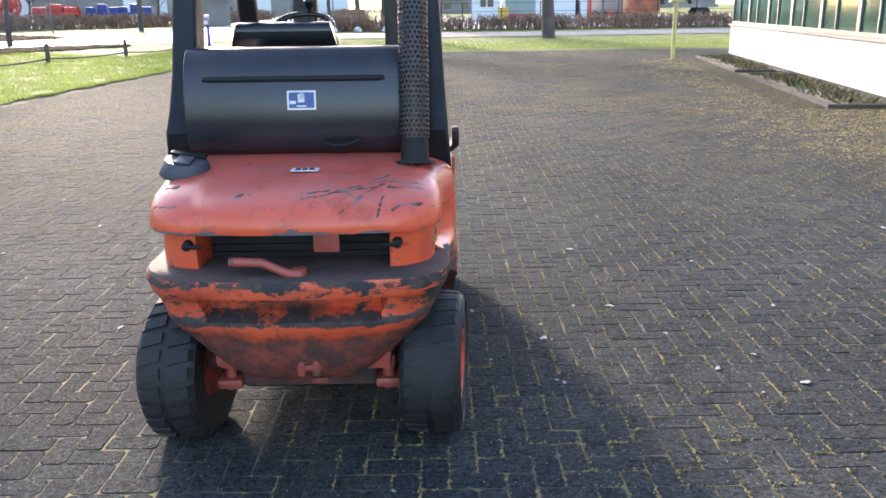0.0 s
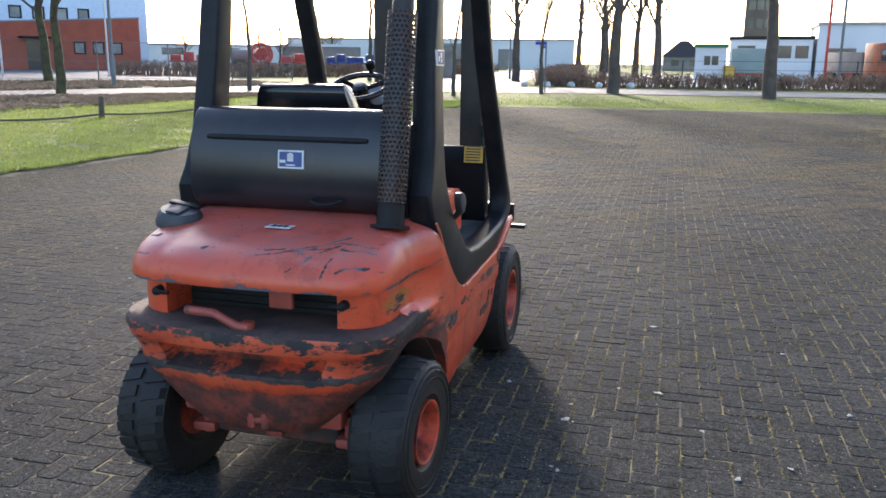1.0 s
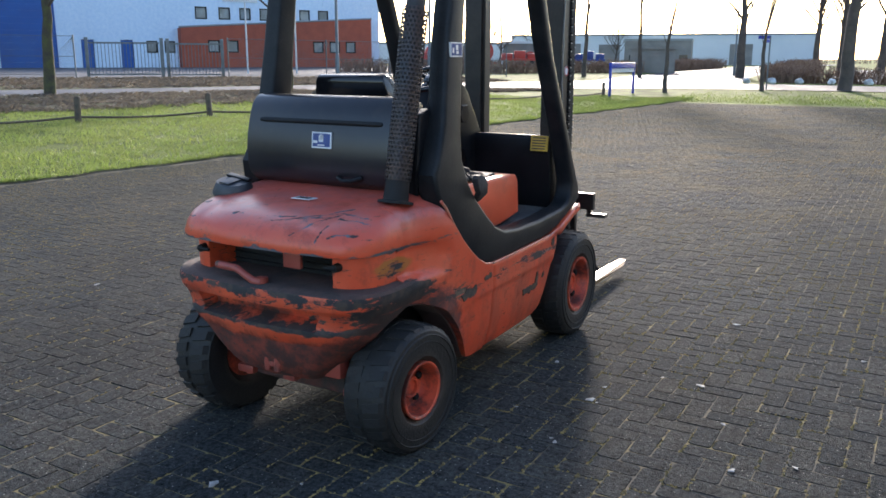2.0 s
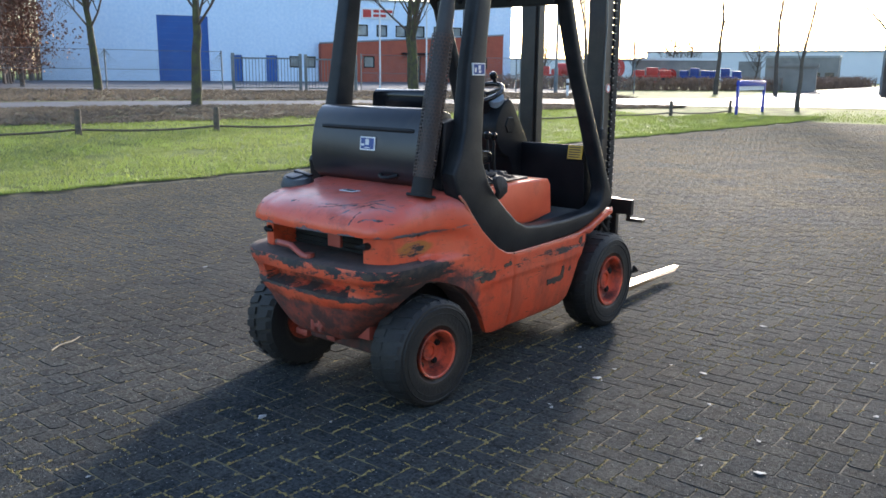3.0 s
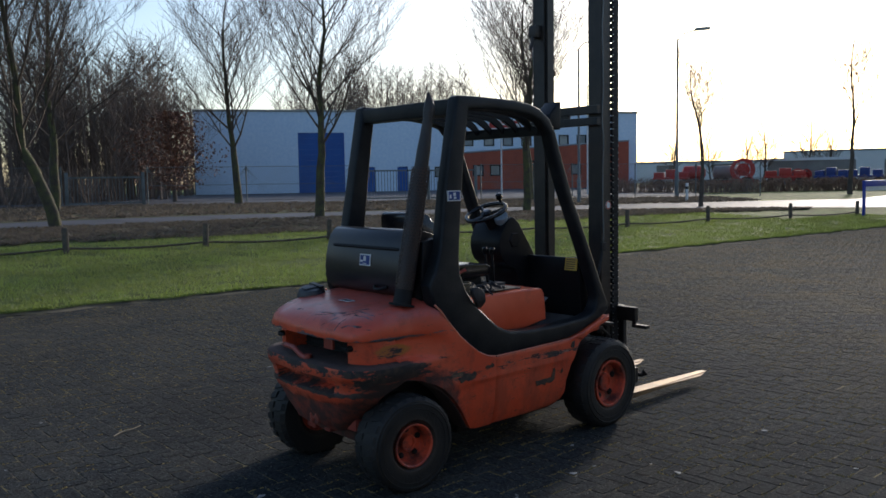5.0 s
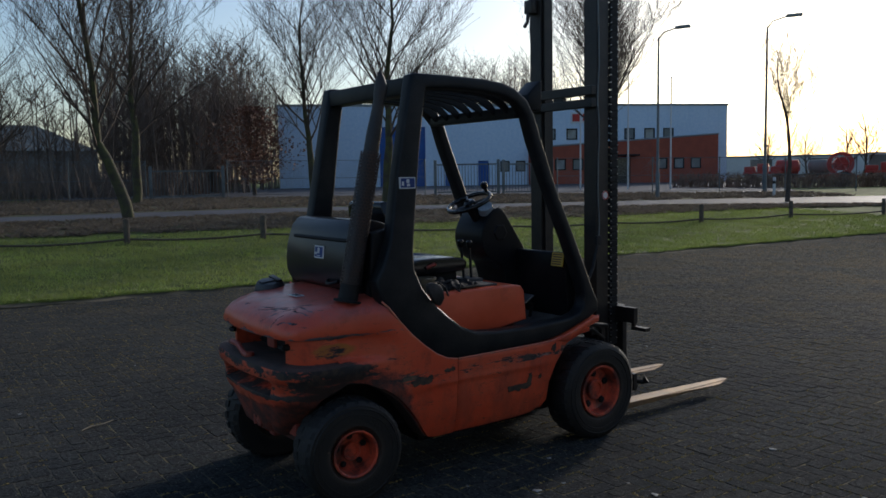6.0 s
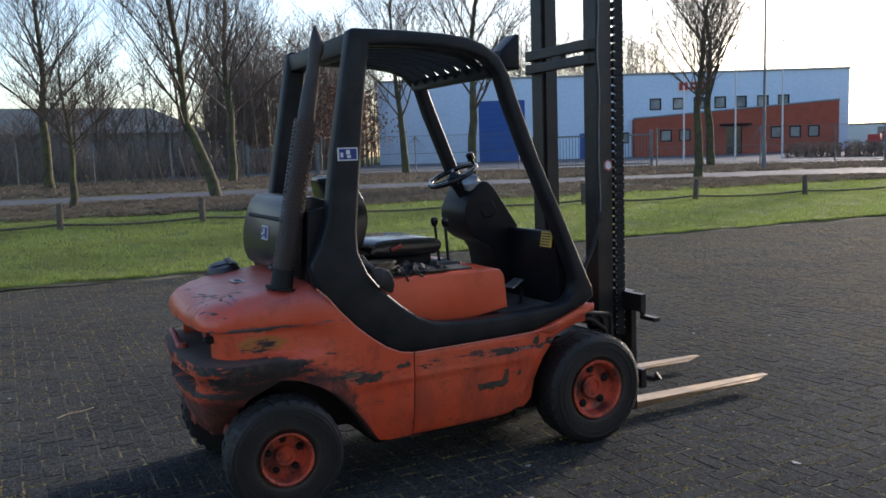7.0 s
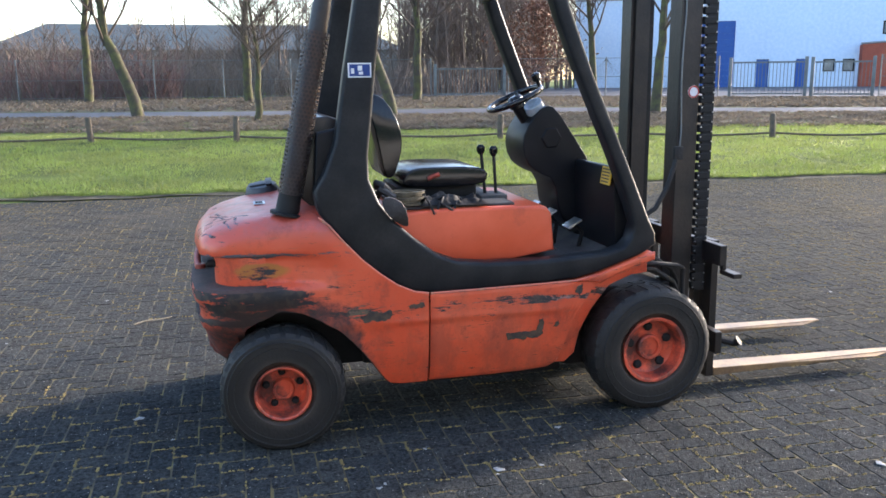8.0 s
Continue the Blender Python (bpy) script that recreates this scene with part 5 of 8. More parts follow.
# depot across the road: cabin, white office with a hall with red doors, tower
shed("site_cabin", 3.7, 67.2, 2.2, 2.4, 2.35, -3, "small white site cabin with a green roof edge", M_FARWHITE, M_GREENTRIM, openings=[("window", -0.45, -0.02, 1.1, 1.75, M_GLASS), ("window", 0.1, 0.55, 1.1, 1.75, M_GLASS)])
shed("depot_office", 9.0, 79.5, 6.4, 8, 3.1, -4, "white depot office with a dark flat roof", M_FARWHITE, M_DARK, openings=[("window", -2.6, -1.2, 2.0, 2.6, M_GLASS), ("window", 0.6, 1.6, 1.6, 2.6, M_GLASS), ("window", 1.9, 2.9, 1.6, 2.6, M_GLASS)])
shed("depot_hall", 15.8, 79, 6.6, 8, 4.2, -4, "white depot hall with red doors", M_FARWHITE, M_ALU, openings=[("door", -2.6, -1.9, 0.1, 1.5, M_MACHRED), ("door", -1.1, -0.4, 0.1, 1.5, M_MACHRED), ("window", -2.6, -0.4, 2.1, 2.4, M_GLASS)])
shed("depot_tower", 9.3, 94, 2.9, 3.0, 9.5, -4, "grey brown brick tower behind the depot", M_TOWER, M_TOWER, openings=[("window", -1.15 + 0.8 * k, -0.5 + 0.8 * k, z, z + 0.9, M_GLASS) for k in range(3) for z in (4.6, 6.4, 8.2)])


def reel(x, y, r, turn):
    h = holder("hose_reel", pose(x, y, ground_z(x, y), 0, 0, turn), "big red hose reel on a red frame", "machine", "red machines in the far yard")
    for s in (-1, 1):
        bm = bmesh.new()
        lathe(bm, [(s * 0.8 - 0.06, r * 0.8), (s * 0.8 - 0.06, r), (s * 0.8 + 0.06, r), (s * 0.8 + 0.06, r * 0.8)], 28, "x", (0, 0, r + 0.5), True)
        for k in range(6):
            a = math.pi * k / 3
            tube(bm, [(s * 0.8, 0, r + 0.5), (s * 0.8, math.cos(a) * r * 0.85, r + 0.5 + math.sin(a) * r * 0.85)], 0.06, 5)
        part("flange", bm, M_MACHRED, h)
    bm = bmesh.new()
    lathe(bm, [(-0.78, r * 0.55), (0.78, r * 0.55)], 20, "x", (0, 0, r + 0.5))
    part("drum", bm, M_MACHRED, h)
    bm = bmesh.new()
    for s in (-1, 1):
        box(bm, (s - 0.08, -r * 1.3, 0.35), (s + 0.08, r * 1.6, 0.55))
        tube(bm, [(s, -r, 0.45), (s, 0, r + 0.5), (s, r, 0.45)], 0.07, 5)
    part("frame", bm, M_MACHRED, h)
    for s in (-1, 1):
        bm = bmesh.new()
        lathe(bm, [(s * 1.2 - 0.12, 0.15), (s * 1.2 - 0.12, 0.42), (s * 1.2 + 0.12, 0.42), (s * 1.2 + 0.12, 0.15)], 16, "x", (0, -0.3, 0.42))
        part("wheel", bm, M_RUBBER, h)
    return h


R1 = reel(-34.8, 70.0, 1.0, 125)
for x, y, r, k in ((-33.4, 77.6, 120, 0.62), (-32.6, 78.4, 80, 0.6)):
    copy_thing(R1, pose(x, y, ground_z(x, y), 0, 0, r)).scale = (k,) * 3


def tanker(x, y, ln, turn, m, label):
    h = holder("tank_trailer", pose(x, y, ground_z(x, y), 0, 0, turn), label, "trailer", "trailers in the far yard")
    bm = bmesh.new()
    lathe(bm, [(-ln / 2, 0.3), (-ln / 2 + 0.2, 0.75), (-ln / 2 + 0.3, 0.8), (ln / 2 - 0.3, 0.8), (ln / 2 - 0.2, 0.75), (ln / 2, 0.3)], 20, "x", (0, 0, 1.6))
    part("tank", bm, m, h)
    bm = bmesh.new()
    box(bm, (-ln / 2, -0.6, 0.6), (ln / 2 + 1, 0.6, 0.78), 0.02)
    part("chassis", bm, M_DARK, h)
    for s in (-1, 1):
        for q in (-0.5, 0.6):
            bm = bmesh.new()
            lathe(bm, [(s * 0.8 - 0.14, 0.2), (s * 0.8 - 0.14, 0.5), (s * 0.8 + 0.14, 0.5), (s * 0.8 + 0.14, 0.2)], 16, "y", (q - 0.4, 0, 0.5))
            part("wheel", bm, M_RUBBER, h)
    return h


for x, y, r, m, lab in ((-37.4, 71.4, 30, M_GREYBOX, "grey tank trailer among red machines"), (-38.6, 68.2, 30, M_MACHRED, "red tank trailer in the far yard")):
    tanker(x, y, 2.6, r, m, lab).scale = (0.8,) * 3


def flatbed(x, y, ln, turn, m, label, load=True):
    h = holder("flatbed_trailer", pose(x, y, ground_z(x, y), 0, 0, turn), label, "trailer", "trailers in the far yard")
    bm = bmesh.new()
    box(bm, (-ln / 2, -1.2, 0.9), (ln / 2, 1.2, 1.15), 0.03)
    part("deck", bm, m, h)
    if load:
        for k in range(3):
            bm = bmesh.new()
            box(bm, (-ln / 2 + k * ln / 3 + 0.1, -1.1, 1.15), (-ln / 2 + (k + 1) * ln / 3 - 0.15, 1.1, 1.75 + 0.3 * (k % 2)), 0.06)
            part("load", bm, m, h)
    for s in (-1, 1):
        for q in (-ln / 3, ln / 3):
            bm = bmesh.new()
            lathe(bm, [(s - 0.15, 0.2), (s - 0.15, 0.48), (s + 0.15, 0.48), (s + 0.15, 0.2)], 16, "y", (q, 0, 0.48))
            part("wheel", bm, M_RUBBER, h)
    return h


for x, y, ln, r, m, lab in ((-29.2, 75.4, 3.6, 20, M_MACHBLUE, "blue trailer with a blue load"), (-26.8, 76.6, 3.8, 20, M_MACHBLUE, "blue loaded trailer behind the hedge"), (-32.6, 73.6, 4.6, 28, M_MACHRED, "red trailer with a red load"), (-40.3, 67.2, 4.2, 30, M_MACHRED, "red trailer with a red load")):
    flatbed(x, y, ln, r, m, lab).scale = (0.78,) * 3
flatbed(17.0, 63.0, 6.0, 0, M_GREYBOX, "trailer loaded with pale crates")


def container_trailer(x, y):
    h = holder("container_trailer", pose(x, y, ground_z(x, y), 0, 0, -3), "pale grey green container on a low red trailer", "trailer")
    bm = bmesh.new()
    box(bm, (-1.15, -1.0, 0.55), (1.15, 1.0, 2.3), 0.03)
    part("container", bm, M_PALEGREEN, h)
    for k in range(9):
        bm = bmesh.new()
        box(bm, (-1.1 + 0.26 * k, -1.03, 0.62), (-1.02 + 0.26 * k, -0.995, 2.24))
        part("rib", bm, M_PALEGREEN, h, smooth=False)
    bm = bmesh.new()
    box(bm, (-1.2, -1.0, 0.36), (1.2, 1.0, 0.545), 0.02)
    part("chassis", bm, M_MACHRED, h)
    for s in (-1, 1):
        for q in (-0.6, 0.6):
            bm = bmesh.new()
            lathe(bm, [(s * 0.85 - 0.1, 0.1), (s * 0.85 - 0.1, 0.3), (s * 0.85 + 0.1, 0.3), (s * 0.85 + 0.1, 0.1)], 14, "y", (q, 0, 0.3))
            part("wheel", bm, M_RUBBER, h)


container_trailer(6.3, 67.0)


def truck(x, y, turn, m, label):
    h = holder("truck", pose(x, y, ground_z(x, y), 0, 0, turn), label, "truck", "trucks at the depot")
    bm = bmesh.new()
    box(bm, (-1.25, -1.1, 0.7), (1.25, 1.1, 3.3), 0.18)
    part("cab", bm, m, h)
    bm = bmesh.new()
    box(bm, (-1.1, -1.13, 1.9), (1.1, -1.08, 2.8), 0.05)
    part("windscreen", bm, M_GLASS, h)
    bm = bmesh.new()
    box(bm, (-1.25, 1.3, 0.9), (1.25, 7.0, 2.6), 0.05)
    part("cargo_body", bm, M_GREYBOX, h)
    for s in (-1, 1):
        for q in (0, 4.5, 5.8):
            bm = bmesh.new()
            lathe(bm, [(s * 1.1 - 0.15, 0.2), (s * 1.1 - 0.15, 0.5), (s * 1.1 + 0.15, 0.5), (s * 1.1 + 0.15, 0.2)], 16, "x", (0, q, 0.5))
            part("wheel", bm, M_RUBBER, h)
    return h


truck(14.2, 60.6, 20, M_RUSTRED, "dull orange red truck standing at the depot").scale = (0.8,) * 3


def striped_pole(x, y, m, label):
    h = holder("gantry_pole", pose(x, y, ground_z(x, y)), label, "pole", "poles at the depot")
    bm = bmesh.new()
    tube(bm, [(0, 0, -0.2), (0, 0, 5.6)], 0.09, 8)
    part("pole", bm, m, h)
    bm = bmesh.new()
    box(bm, (-0.16, -0.16, -0.02), (0.16, 0.16, 0.12), 0.02)
    part("foot", bm, M_KERB, h)


striped_pole(10.8, 61.6, M_MACHRED, "red steel pole at the depot")
striped_pole(11.6, 61.2, M_GALV, "grey steel pole at the depot")


def boulder(spots):
    first = None
    rng = random.Random(8)
    for x, y in spots:
        m = pose(x, y, ground_z(x, y), 0, 0, rng.uniform(0, 360))
        if first is None:
            first = holder("white_boulder", m, "rough white stone on the grass beside the road", "boulder", "white boulders beside the road")
            bm = bmesh.new()
            bmesh.ops.create_icosphere(bm, subdivisions=2, radius=0.22)
            for v in bm.verts:
                v.co = Vector((v.co.x * 1.2, v.co.y * 0.9, v.co.z * 0.85 + 0.12)) * (1 + 0.25 * noise.noise(v.co * 6))
            part("stone", bm, M_CHIPS, first)
        else:
            copy_thing(first, m)


boulder([(-7.4, 49.6), (-6.1, 49.9), (-4.7, 50.0), (-3.1, 50.0), (-1.3, 50.1)])


def street_sign(x, y):
    h = holder("street_sign", pose(x, y, ground_z(x, y)), "thin steel post with two small blue street signs", "sign")
    bm = bmesh.new()
    tube(bm, [(0, 0, -0.1), (0, 0, 2.5)], 0.035, 8)
    part("post", bm, M_GALV, h)
    for z, t in ((2.38, 0.0), (2.2, 1.2)):
        bm = bmesh.new()
        box(bm, (-0.55, -0.012, z), (0.02, 0.012, z + 0.15), 0.004, Matrix.Rotation(t, 4, "Z"))
        part("plate", bm, M_SIGNBLUE, h)


street_sign(-5.3, 43.4)


def yellow_box():
    h = holder("yellow_bin", pose(4.95, 66.0, ground_z(4.95, 66.0)), "yellow bin beside the site cabin", "bin")
    bm = bmesh.new()
    box(bm, (-0.38, -0.35, 0), (0.38, 0.35, 0.95), 0.06)
    part("body", bm, M_STICK_YEL, h)
    bm = bmesh.new()
    box(bm, (-0.42, -0.39, 0.95), (0.42, 0.39, 1.05), 0.03)
    part("lid", bm, M_STICK_YEL, h)


yellow_box()


# ---- the white office beside the yard ----
def side_office():
    """Low white wall with a band of windows above; x runs along the front from far to near."""
    a, b = Vector((9.6, 28.2, 0)), Vector((4.4, -8.0, 0))
    u = (b - a).normalized()
    ln = (b - a).length
    m = Matrix(((u.x, -u.y, 0, a.x), (u.y, u.x, 0, a.y), (0, 0, 1, 0), (0, 0, 0, 1)))   # local y points into the building
    h = holder("side_office", m, "white plastered office with a long band of green windows", "building", kind="structure")
    bm = bmesh.new()
    box(bm, (0, 0, -0.2), (ln, 0.3, 1.0))
    box(bm, (0, 0, 2.6), (ln, 0.3, 3.4))
    box(bm, (0, 0.3, -0.2), (0.3, 9, 3.4))
    box(bm, (ln - 0.3, 0.3, -0.2), (ln, 9, 3.4))
    box(bm, (0.3, 8.7, -0.2), (ln - 0.3, 9, 3.4))
    part("wall", bm, M_PLASTER, h, "white plastered wall", False)
    bm = bmesh.new()
    box(bm, (0.02, -0.012, -0.05), (ln - 0.02, -0.002, 0.11))
    part("plinth", bm, M_KERB, h, "low grey plinth", False)
    bm = bmesh.new()
    box(bm, (-0.2, -0.2, 3.4), (ln + 0.2, 9.2, 3.65))
    part("roof", bm, M_ALU, h, "grey flat roof", False)
    bm = bmesh.new()
    box(bm, (-0.05, -0.06, 0.99), (ln, 0.02, 1.05), 0.008)
    part("sill", bm, M_GREYBOX, h, "grey brown window sill", False)
    n = 15
    for i in range(n):
        x0, x1 = ln * i / n, ln * (i + 1) / n
        bm = bmesh.new()
        for p, q in (((x0, 1.05), (x1, 1.13)), ((x0, 2.5), (x1, 2.6)), ((x0, 1.13), (x0 + 0.09, 2.5)), ((x1 - 0.09, 1.13), (x1, 2.5)), ((x0 + ln / n * 0.42, 1.13), (x0 + ln / n * 0.42 + 0.06, 2.5))):
            box(bm, (p[0], 0.03, p[1]), (q[0], 0.13, q[1]))
        w = part("window", bm, M_WINFRAME, h, "grey aluminium window", False)
        for p, q in ((x0 + 0.09, x0 + ln / n * 0.42), (x0 + ln / n * 0.42 + 0.06, x1 - 0.09)):
            bm = bmesh.new()
            box(bm, (p, 0.07, 1.13), (q, 0.09, 2.5))
            part("pane", bm, M_GREENGLASS, w, smooth=False)
    # planting strip before the wall, edged with concrete
    bm = bmesh.new()
    for x0, x1 in ((0.6, 7.0), (8.2, 14.8)):
        box(bm, (x0, -1.15, -0.05), (x1, -1.05, 0.07), 0.012)
        box(bm, (x1, -1.15, -0.05), (x1 + 0.1, -0.15, 0.07), 0.012)
        box(bm, (x0 - 0.1, -1.15, -0.05), (x0, -0.15, 0.07), 0.012)
    k = part("kerb", bm, M_KERB, h, "grey concrete edging", False)
    bm = bmesh.new()
    for x0, x1 in ((0.6, 7.0), (8.2, 14.8)):
        box(bm, (x0, -1.05, -0.05), (x1, -0.003, 0.03))
    part("soil_bed", bm, M_SOIL, h, smooth=False)

    def weed(rng):
        x = rng.choice((rng.uniform(0.7, 6.9), rng.uniform(8.3, 14.7)))
        p = m @ Vector((x, -0.15 - abs(rng.gauss(0, 0.35)) % 0.85, 0.03))
        return p.x, p.y, p.z
    scatter("weeds", 2600, weed, 0.16, M_WEED, "straggling dull green weeds before the white wall", "weeds", 0.6, 15, 0.15)
    strip("pale_path", [(m @ Vector((0, -1.75, 0)))[:2], (m @ Vector((14.9, -1.75, 0)))[:2]], [(m @ Vector((0, -1.15, 0)))[:2], (m @ Vector((14.9, -1.15, 0)))[:2]], M_SLAB, 0.004, "strip of mossy concrete slabs beside the bed", "pavement")


side_office()


def bollard():
    h = holder("yellow_pole", pose(7.5, 27.3, 0), "slim pale yellow pole with a flat cap", "pole")
    bm = bmesh.new()
    tube(bm, [(0, 0, -0.1), (0, 0, 1.78)], 0.07, 12)
    part("pole", bm, M_YELLOW, h)
    bm = bmesh.new()
    box(bm, (-0.2, -0.12, 1.74), (0.25, 0.12, 1.80), 0.01)
    part("cap", bm, M_YELLOW, h)


bollard()


def beech():
    rng = random.Random(77)
    bt, bc = bmesh.new(), bmesh.new()
    grow(bt, bc, rng, 6.0, 0.11, 1.2, 7, 0.6, (0, 0), 1)
    h = holder("beech", pose(-42.4, 20.2, ground_z(-42.4, 20.2)), "young beech still holding its brown leaves", "tree")
    part("trunk", bt, M_TWIG, h)
    part("crown", bc, M_TWIG, h, smooth=False)
    bm = bmesh.new()
    for _ in range(4200):
        a, z = rng.uniform(0, 6.283), 0.7 + 4.4 * rng.random() ** 0.9
        r = (3.1 - abs(z - 2.7) * 0.75) * math.sqrt(rng.random()) * (0.7 + 0.4 * math.sin(3 * a + z * 2) + 0.2 * math.sin(7 * a - z * 5))
        p = Vector((math.cos(a) * r, math.sin(a) * r, z))
        q = Vector((rng.uniform(-1, 1), rng.uniform(-1, 1), rng.uniform(-1, 1))) * 0.13
        s = Vector((rng.uniform(-1, 1), rng.uniform(-1, 1), rng.uniform(-1, 1))) * 0.09
        bm.faces.new([bm.verts.new(v) for v in (p, p + q, p + q + s, p + s)])
    tagged(part("leaves", bm, M_BEECH, h, "dry brown leaves", False), kind="stuff")


beech()


# ---- the forklift: x to its right, y ahead, from the ground below its rear axle ----
FX, FY = -0.55, 3.06
lift = holder("forklift", pose(FX, FY, 0), "worn red forklift with a black driver guard on the paving", "forklift")


def outline(w, yr, yf, rc, bow=0.03, cut=None, half=0.335, n=7):
    """A level outline of the rear end: from the front right corner round the rear to the front left. cut: where the middle of the rear is recessed."""
    pts = [(w, yf)]
    for k in range(n + 1):
        a = math.pi / 2 * k / n
        pts.append((w - rc + rc * math.cos(a), yr + rc - rc * math.sin(a)))
    mid = []
    for x in (half + 0.03, half, half * 0.5, 0.0):
        back = yr - bow * (1 - (x / max(w - rc, 0.34)) ** 2) if abs(x) < w - rc else yr
        mid.append((x if x < w - rc else w - rc, cut if cut is not None and x <= half else back))
    right = pts + mid
    return right + [(-x, y) for x, y in right[-2::-1]]


def loft(bm, levels, cap_top=True, cap_bottom=True):
    rows = []
    for z, o, *tilt in levels:
        t = tilt[0] if tilt else 0.0
        rows.append([bm.verts.new((x, y, z + t * y)) for x, y in o])
    for r, s in zip(rows, rows[1:]):
        for i in range(len(r) - 1):
            bm.faces.new((r[i], r[i + 1], s[i + 1], s[i]))
        bm.faces.new((r[-1], r[0], s[0], s[-1]))
    if cap_bottom:
        bm.faces.new(rows[0][::-1])
    if cap_top:
        bm.faces.new(rows[-1])


cw = holder("counterweight", Matrix(), "heavy red counterweight with scraped, sooty paint")
cw.parent = lift
# lower wedge between the rear wheels
bm = bmesh.new()
loft(bm, [(z, outline(w, yr, yf, rc, 0.02)) for z, w, yr, yf, rc in (
    (0.335, 0.235, -0.27, -0.10, 0.08), (0.37, 0.275, -0.30, -0.12, 0.10), (0.44, 0.36, -0.325, -0.15, 0.14), (0.525, 0.45, -0.345, -0.20, 0.18))])
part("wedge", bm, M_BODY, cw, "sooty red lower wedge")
# scraped bumper band with a shallow recess
bm = bmesh.new()
loft(bm, [(z, outline(w, yr, yf, rc, 0.025, cut, 0.31)) for z, w, yr, yf, rc, cut in (
    (0.525, 0.45, -0.345, -0.20, 0.18, None), (0.545, 0.472, -0.358, -0.165, 0.19, None), (0.565, 0.485, -0.365, -0.155, 0.19, None), (0.588, 0.497, -0.372, -0.12, 0.19, None), (0.600, 0.503, -0.370, -0.10, 0.19, None), (0.607, 0.507, -0.366, -0.08, 0.19, -0.325), (0.622, 0.514, -0.363, -0.05, 0.20, -0.285), (0.668, 0.538, -0.366, 0.03, 0.20, -0.300), (0.684, 0.546, -0.372, 0.05, 0.20, -0.340), (0.690, 0.548, -0.380, 0.06, 0.20, None),
    (0.705, 0.556, -0.386, 0.10, 0.21, None), (0.735, 0.566, -0.388, 0.10, 0.21, None), (0.757, 0.566, -0.383, 0.10, 0.21, None))])
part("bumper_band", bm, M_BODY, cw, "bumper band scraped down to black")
bm = bmesh.new()
loft(bm, [(z, outline(w, yr, 0.10, rc, 0.025, None, 0.31)) for z, w, yr, rc in ((0.757, 0.566, -0.383, 0.21), (0.769, 0.556, -0.37, 0.20), (0.774, 0.53, -0.33, 0.19))], True, False)
part("ledge", bm, M_SOOT, cw, "sooty ledge below the grille slot")
# the grille slot: cheeks at both sides, open in the middle
bm = bmesh.new()
loft(bm, [(z, outline(w, yr, 0.15, 0.16, 0.0, -0.12)) for z, w, yr in ((0.770, 0.507, -0.285), (0.80, 0.508, -0.285), (0.90, 0.508, -0.285), (0.935, 0.505, -0.285))])
part("grille_surround", bm, M_BODY, cw, "red surround of the dark grille slot")
bm = bmesh.new()
box(bm, (-0.335, -0.135, 0.775), (0.335, -0.122, 0.93))
for k in range(5):
    box(bm, (-0.33, -0.15, 0.79 + 0.03 * k), (0.33, -0.136, 0.796 + 0.03 * k))
part("grille", bm, M_DARK, cw, "dark grille deep in the slot", False)
bm = bmesh.new()
box(bm, (0.07, -0.27, 0.825), (0.165, -0.25, 0.912), 0.006)
part("tag_plate", bm, M_TAG, cw, "dull red plate in the slot")
for s in (-1, 1):
    bm = bmesh.new()
    tube(bm, [(s * 0.375, -0.27, 0.865), (s * 0.375, -0.315, 0.865)], [0.020, 0.017], 14)
    tube(bm, [(s * 0.385, -0.315, 0.865), (s * 0.325, -0.31, 0.862)], 0.008, 6)
    part("knob", bm, M_DARK, cw, "black rubber knob")
bm = bmesh.new()
tube(bm, [(-0.21, -0.375, 0.825), (-0.095, -0.378, 0.822), (-0.05, -0.378, 0.80), (-0.005, -0.375, 0.778), (0.035, -0.365, 0.774)], [0.017, 0.017, 0.016, 0.018, 0.024], 10)
tube(bm, [(0.03, -0.36, 0.795), (0.03, -0.36, 0.755)], 0.026, 12)
part("latch_handle", bm, M_TAG, cw, "cranked red latch handle")
# hood over the engine
bm = bmesh.new()
loft(bm, [(z, outline(w, yr, yf, rc, bow), tilt) for z, w, yr, yf, rc, bow, tilt in (
    (0.925, 0.49, -0.29, 0.30, 0.15, 0.01, 0), (0.912, 0.518, -0.335, 0.30, 0.17, 0.02, 0), (0.918, 0.53, -0.352, 0.30, 0.18, 0.025, 0), (0.94, 0.536, -0.356, 0.30, 0.19, 0.025, 0.0), (0.985, 0.533, -0.345, 0.29, 0.20, 0.022, 0.01), (1.03, 0.522, -0.315, 0.28, 0.20, 0.02, 0.04),
    (1.062, 0.50, -0.265, 0.27, 0.19, 0.015, 0.07), (1.082, 0.465, -0.20, 0.26, 0.16, 0.01, 0.1), (1.092, 0.40, -0.12, 0.25, 0.10, 0.0, 0.12))])
hood = part("engine_hood", bm, M_BODY, cw, "rounded red engine hood with scratches")
bm = bmesh.new()
box(bm, (-0.03, -0.085, 1.088), (0.075, -0.028, 1.0915))
st = part("sticker", bm, M_WHITE, cw, "small worn white sticker", False)
bm = bmesh.new()
for k in range(3):
    box(bm, (-0.012 + 0.025 * k, -0.075, 1.0917), (0.006 + 0.025 * k, -0.04, 1.093))
part("print_bar", bm, M_PRINT, st, smooth=False)


def side_w(y):
    return 0.555 + 0.038 * min(1.0, max(0.0, (y + 0.1) / 0.5))


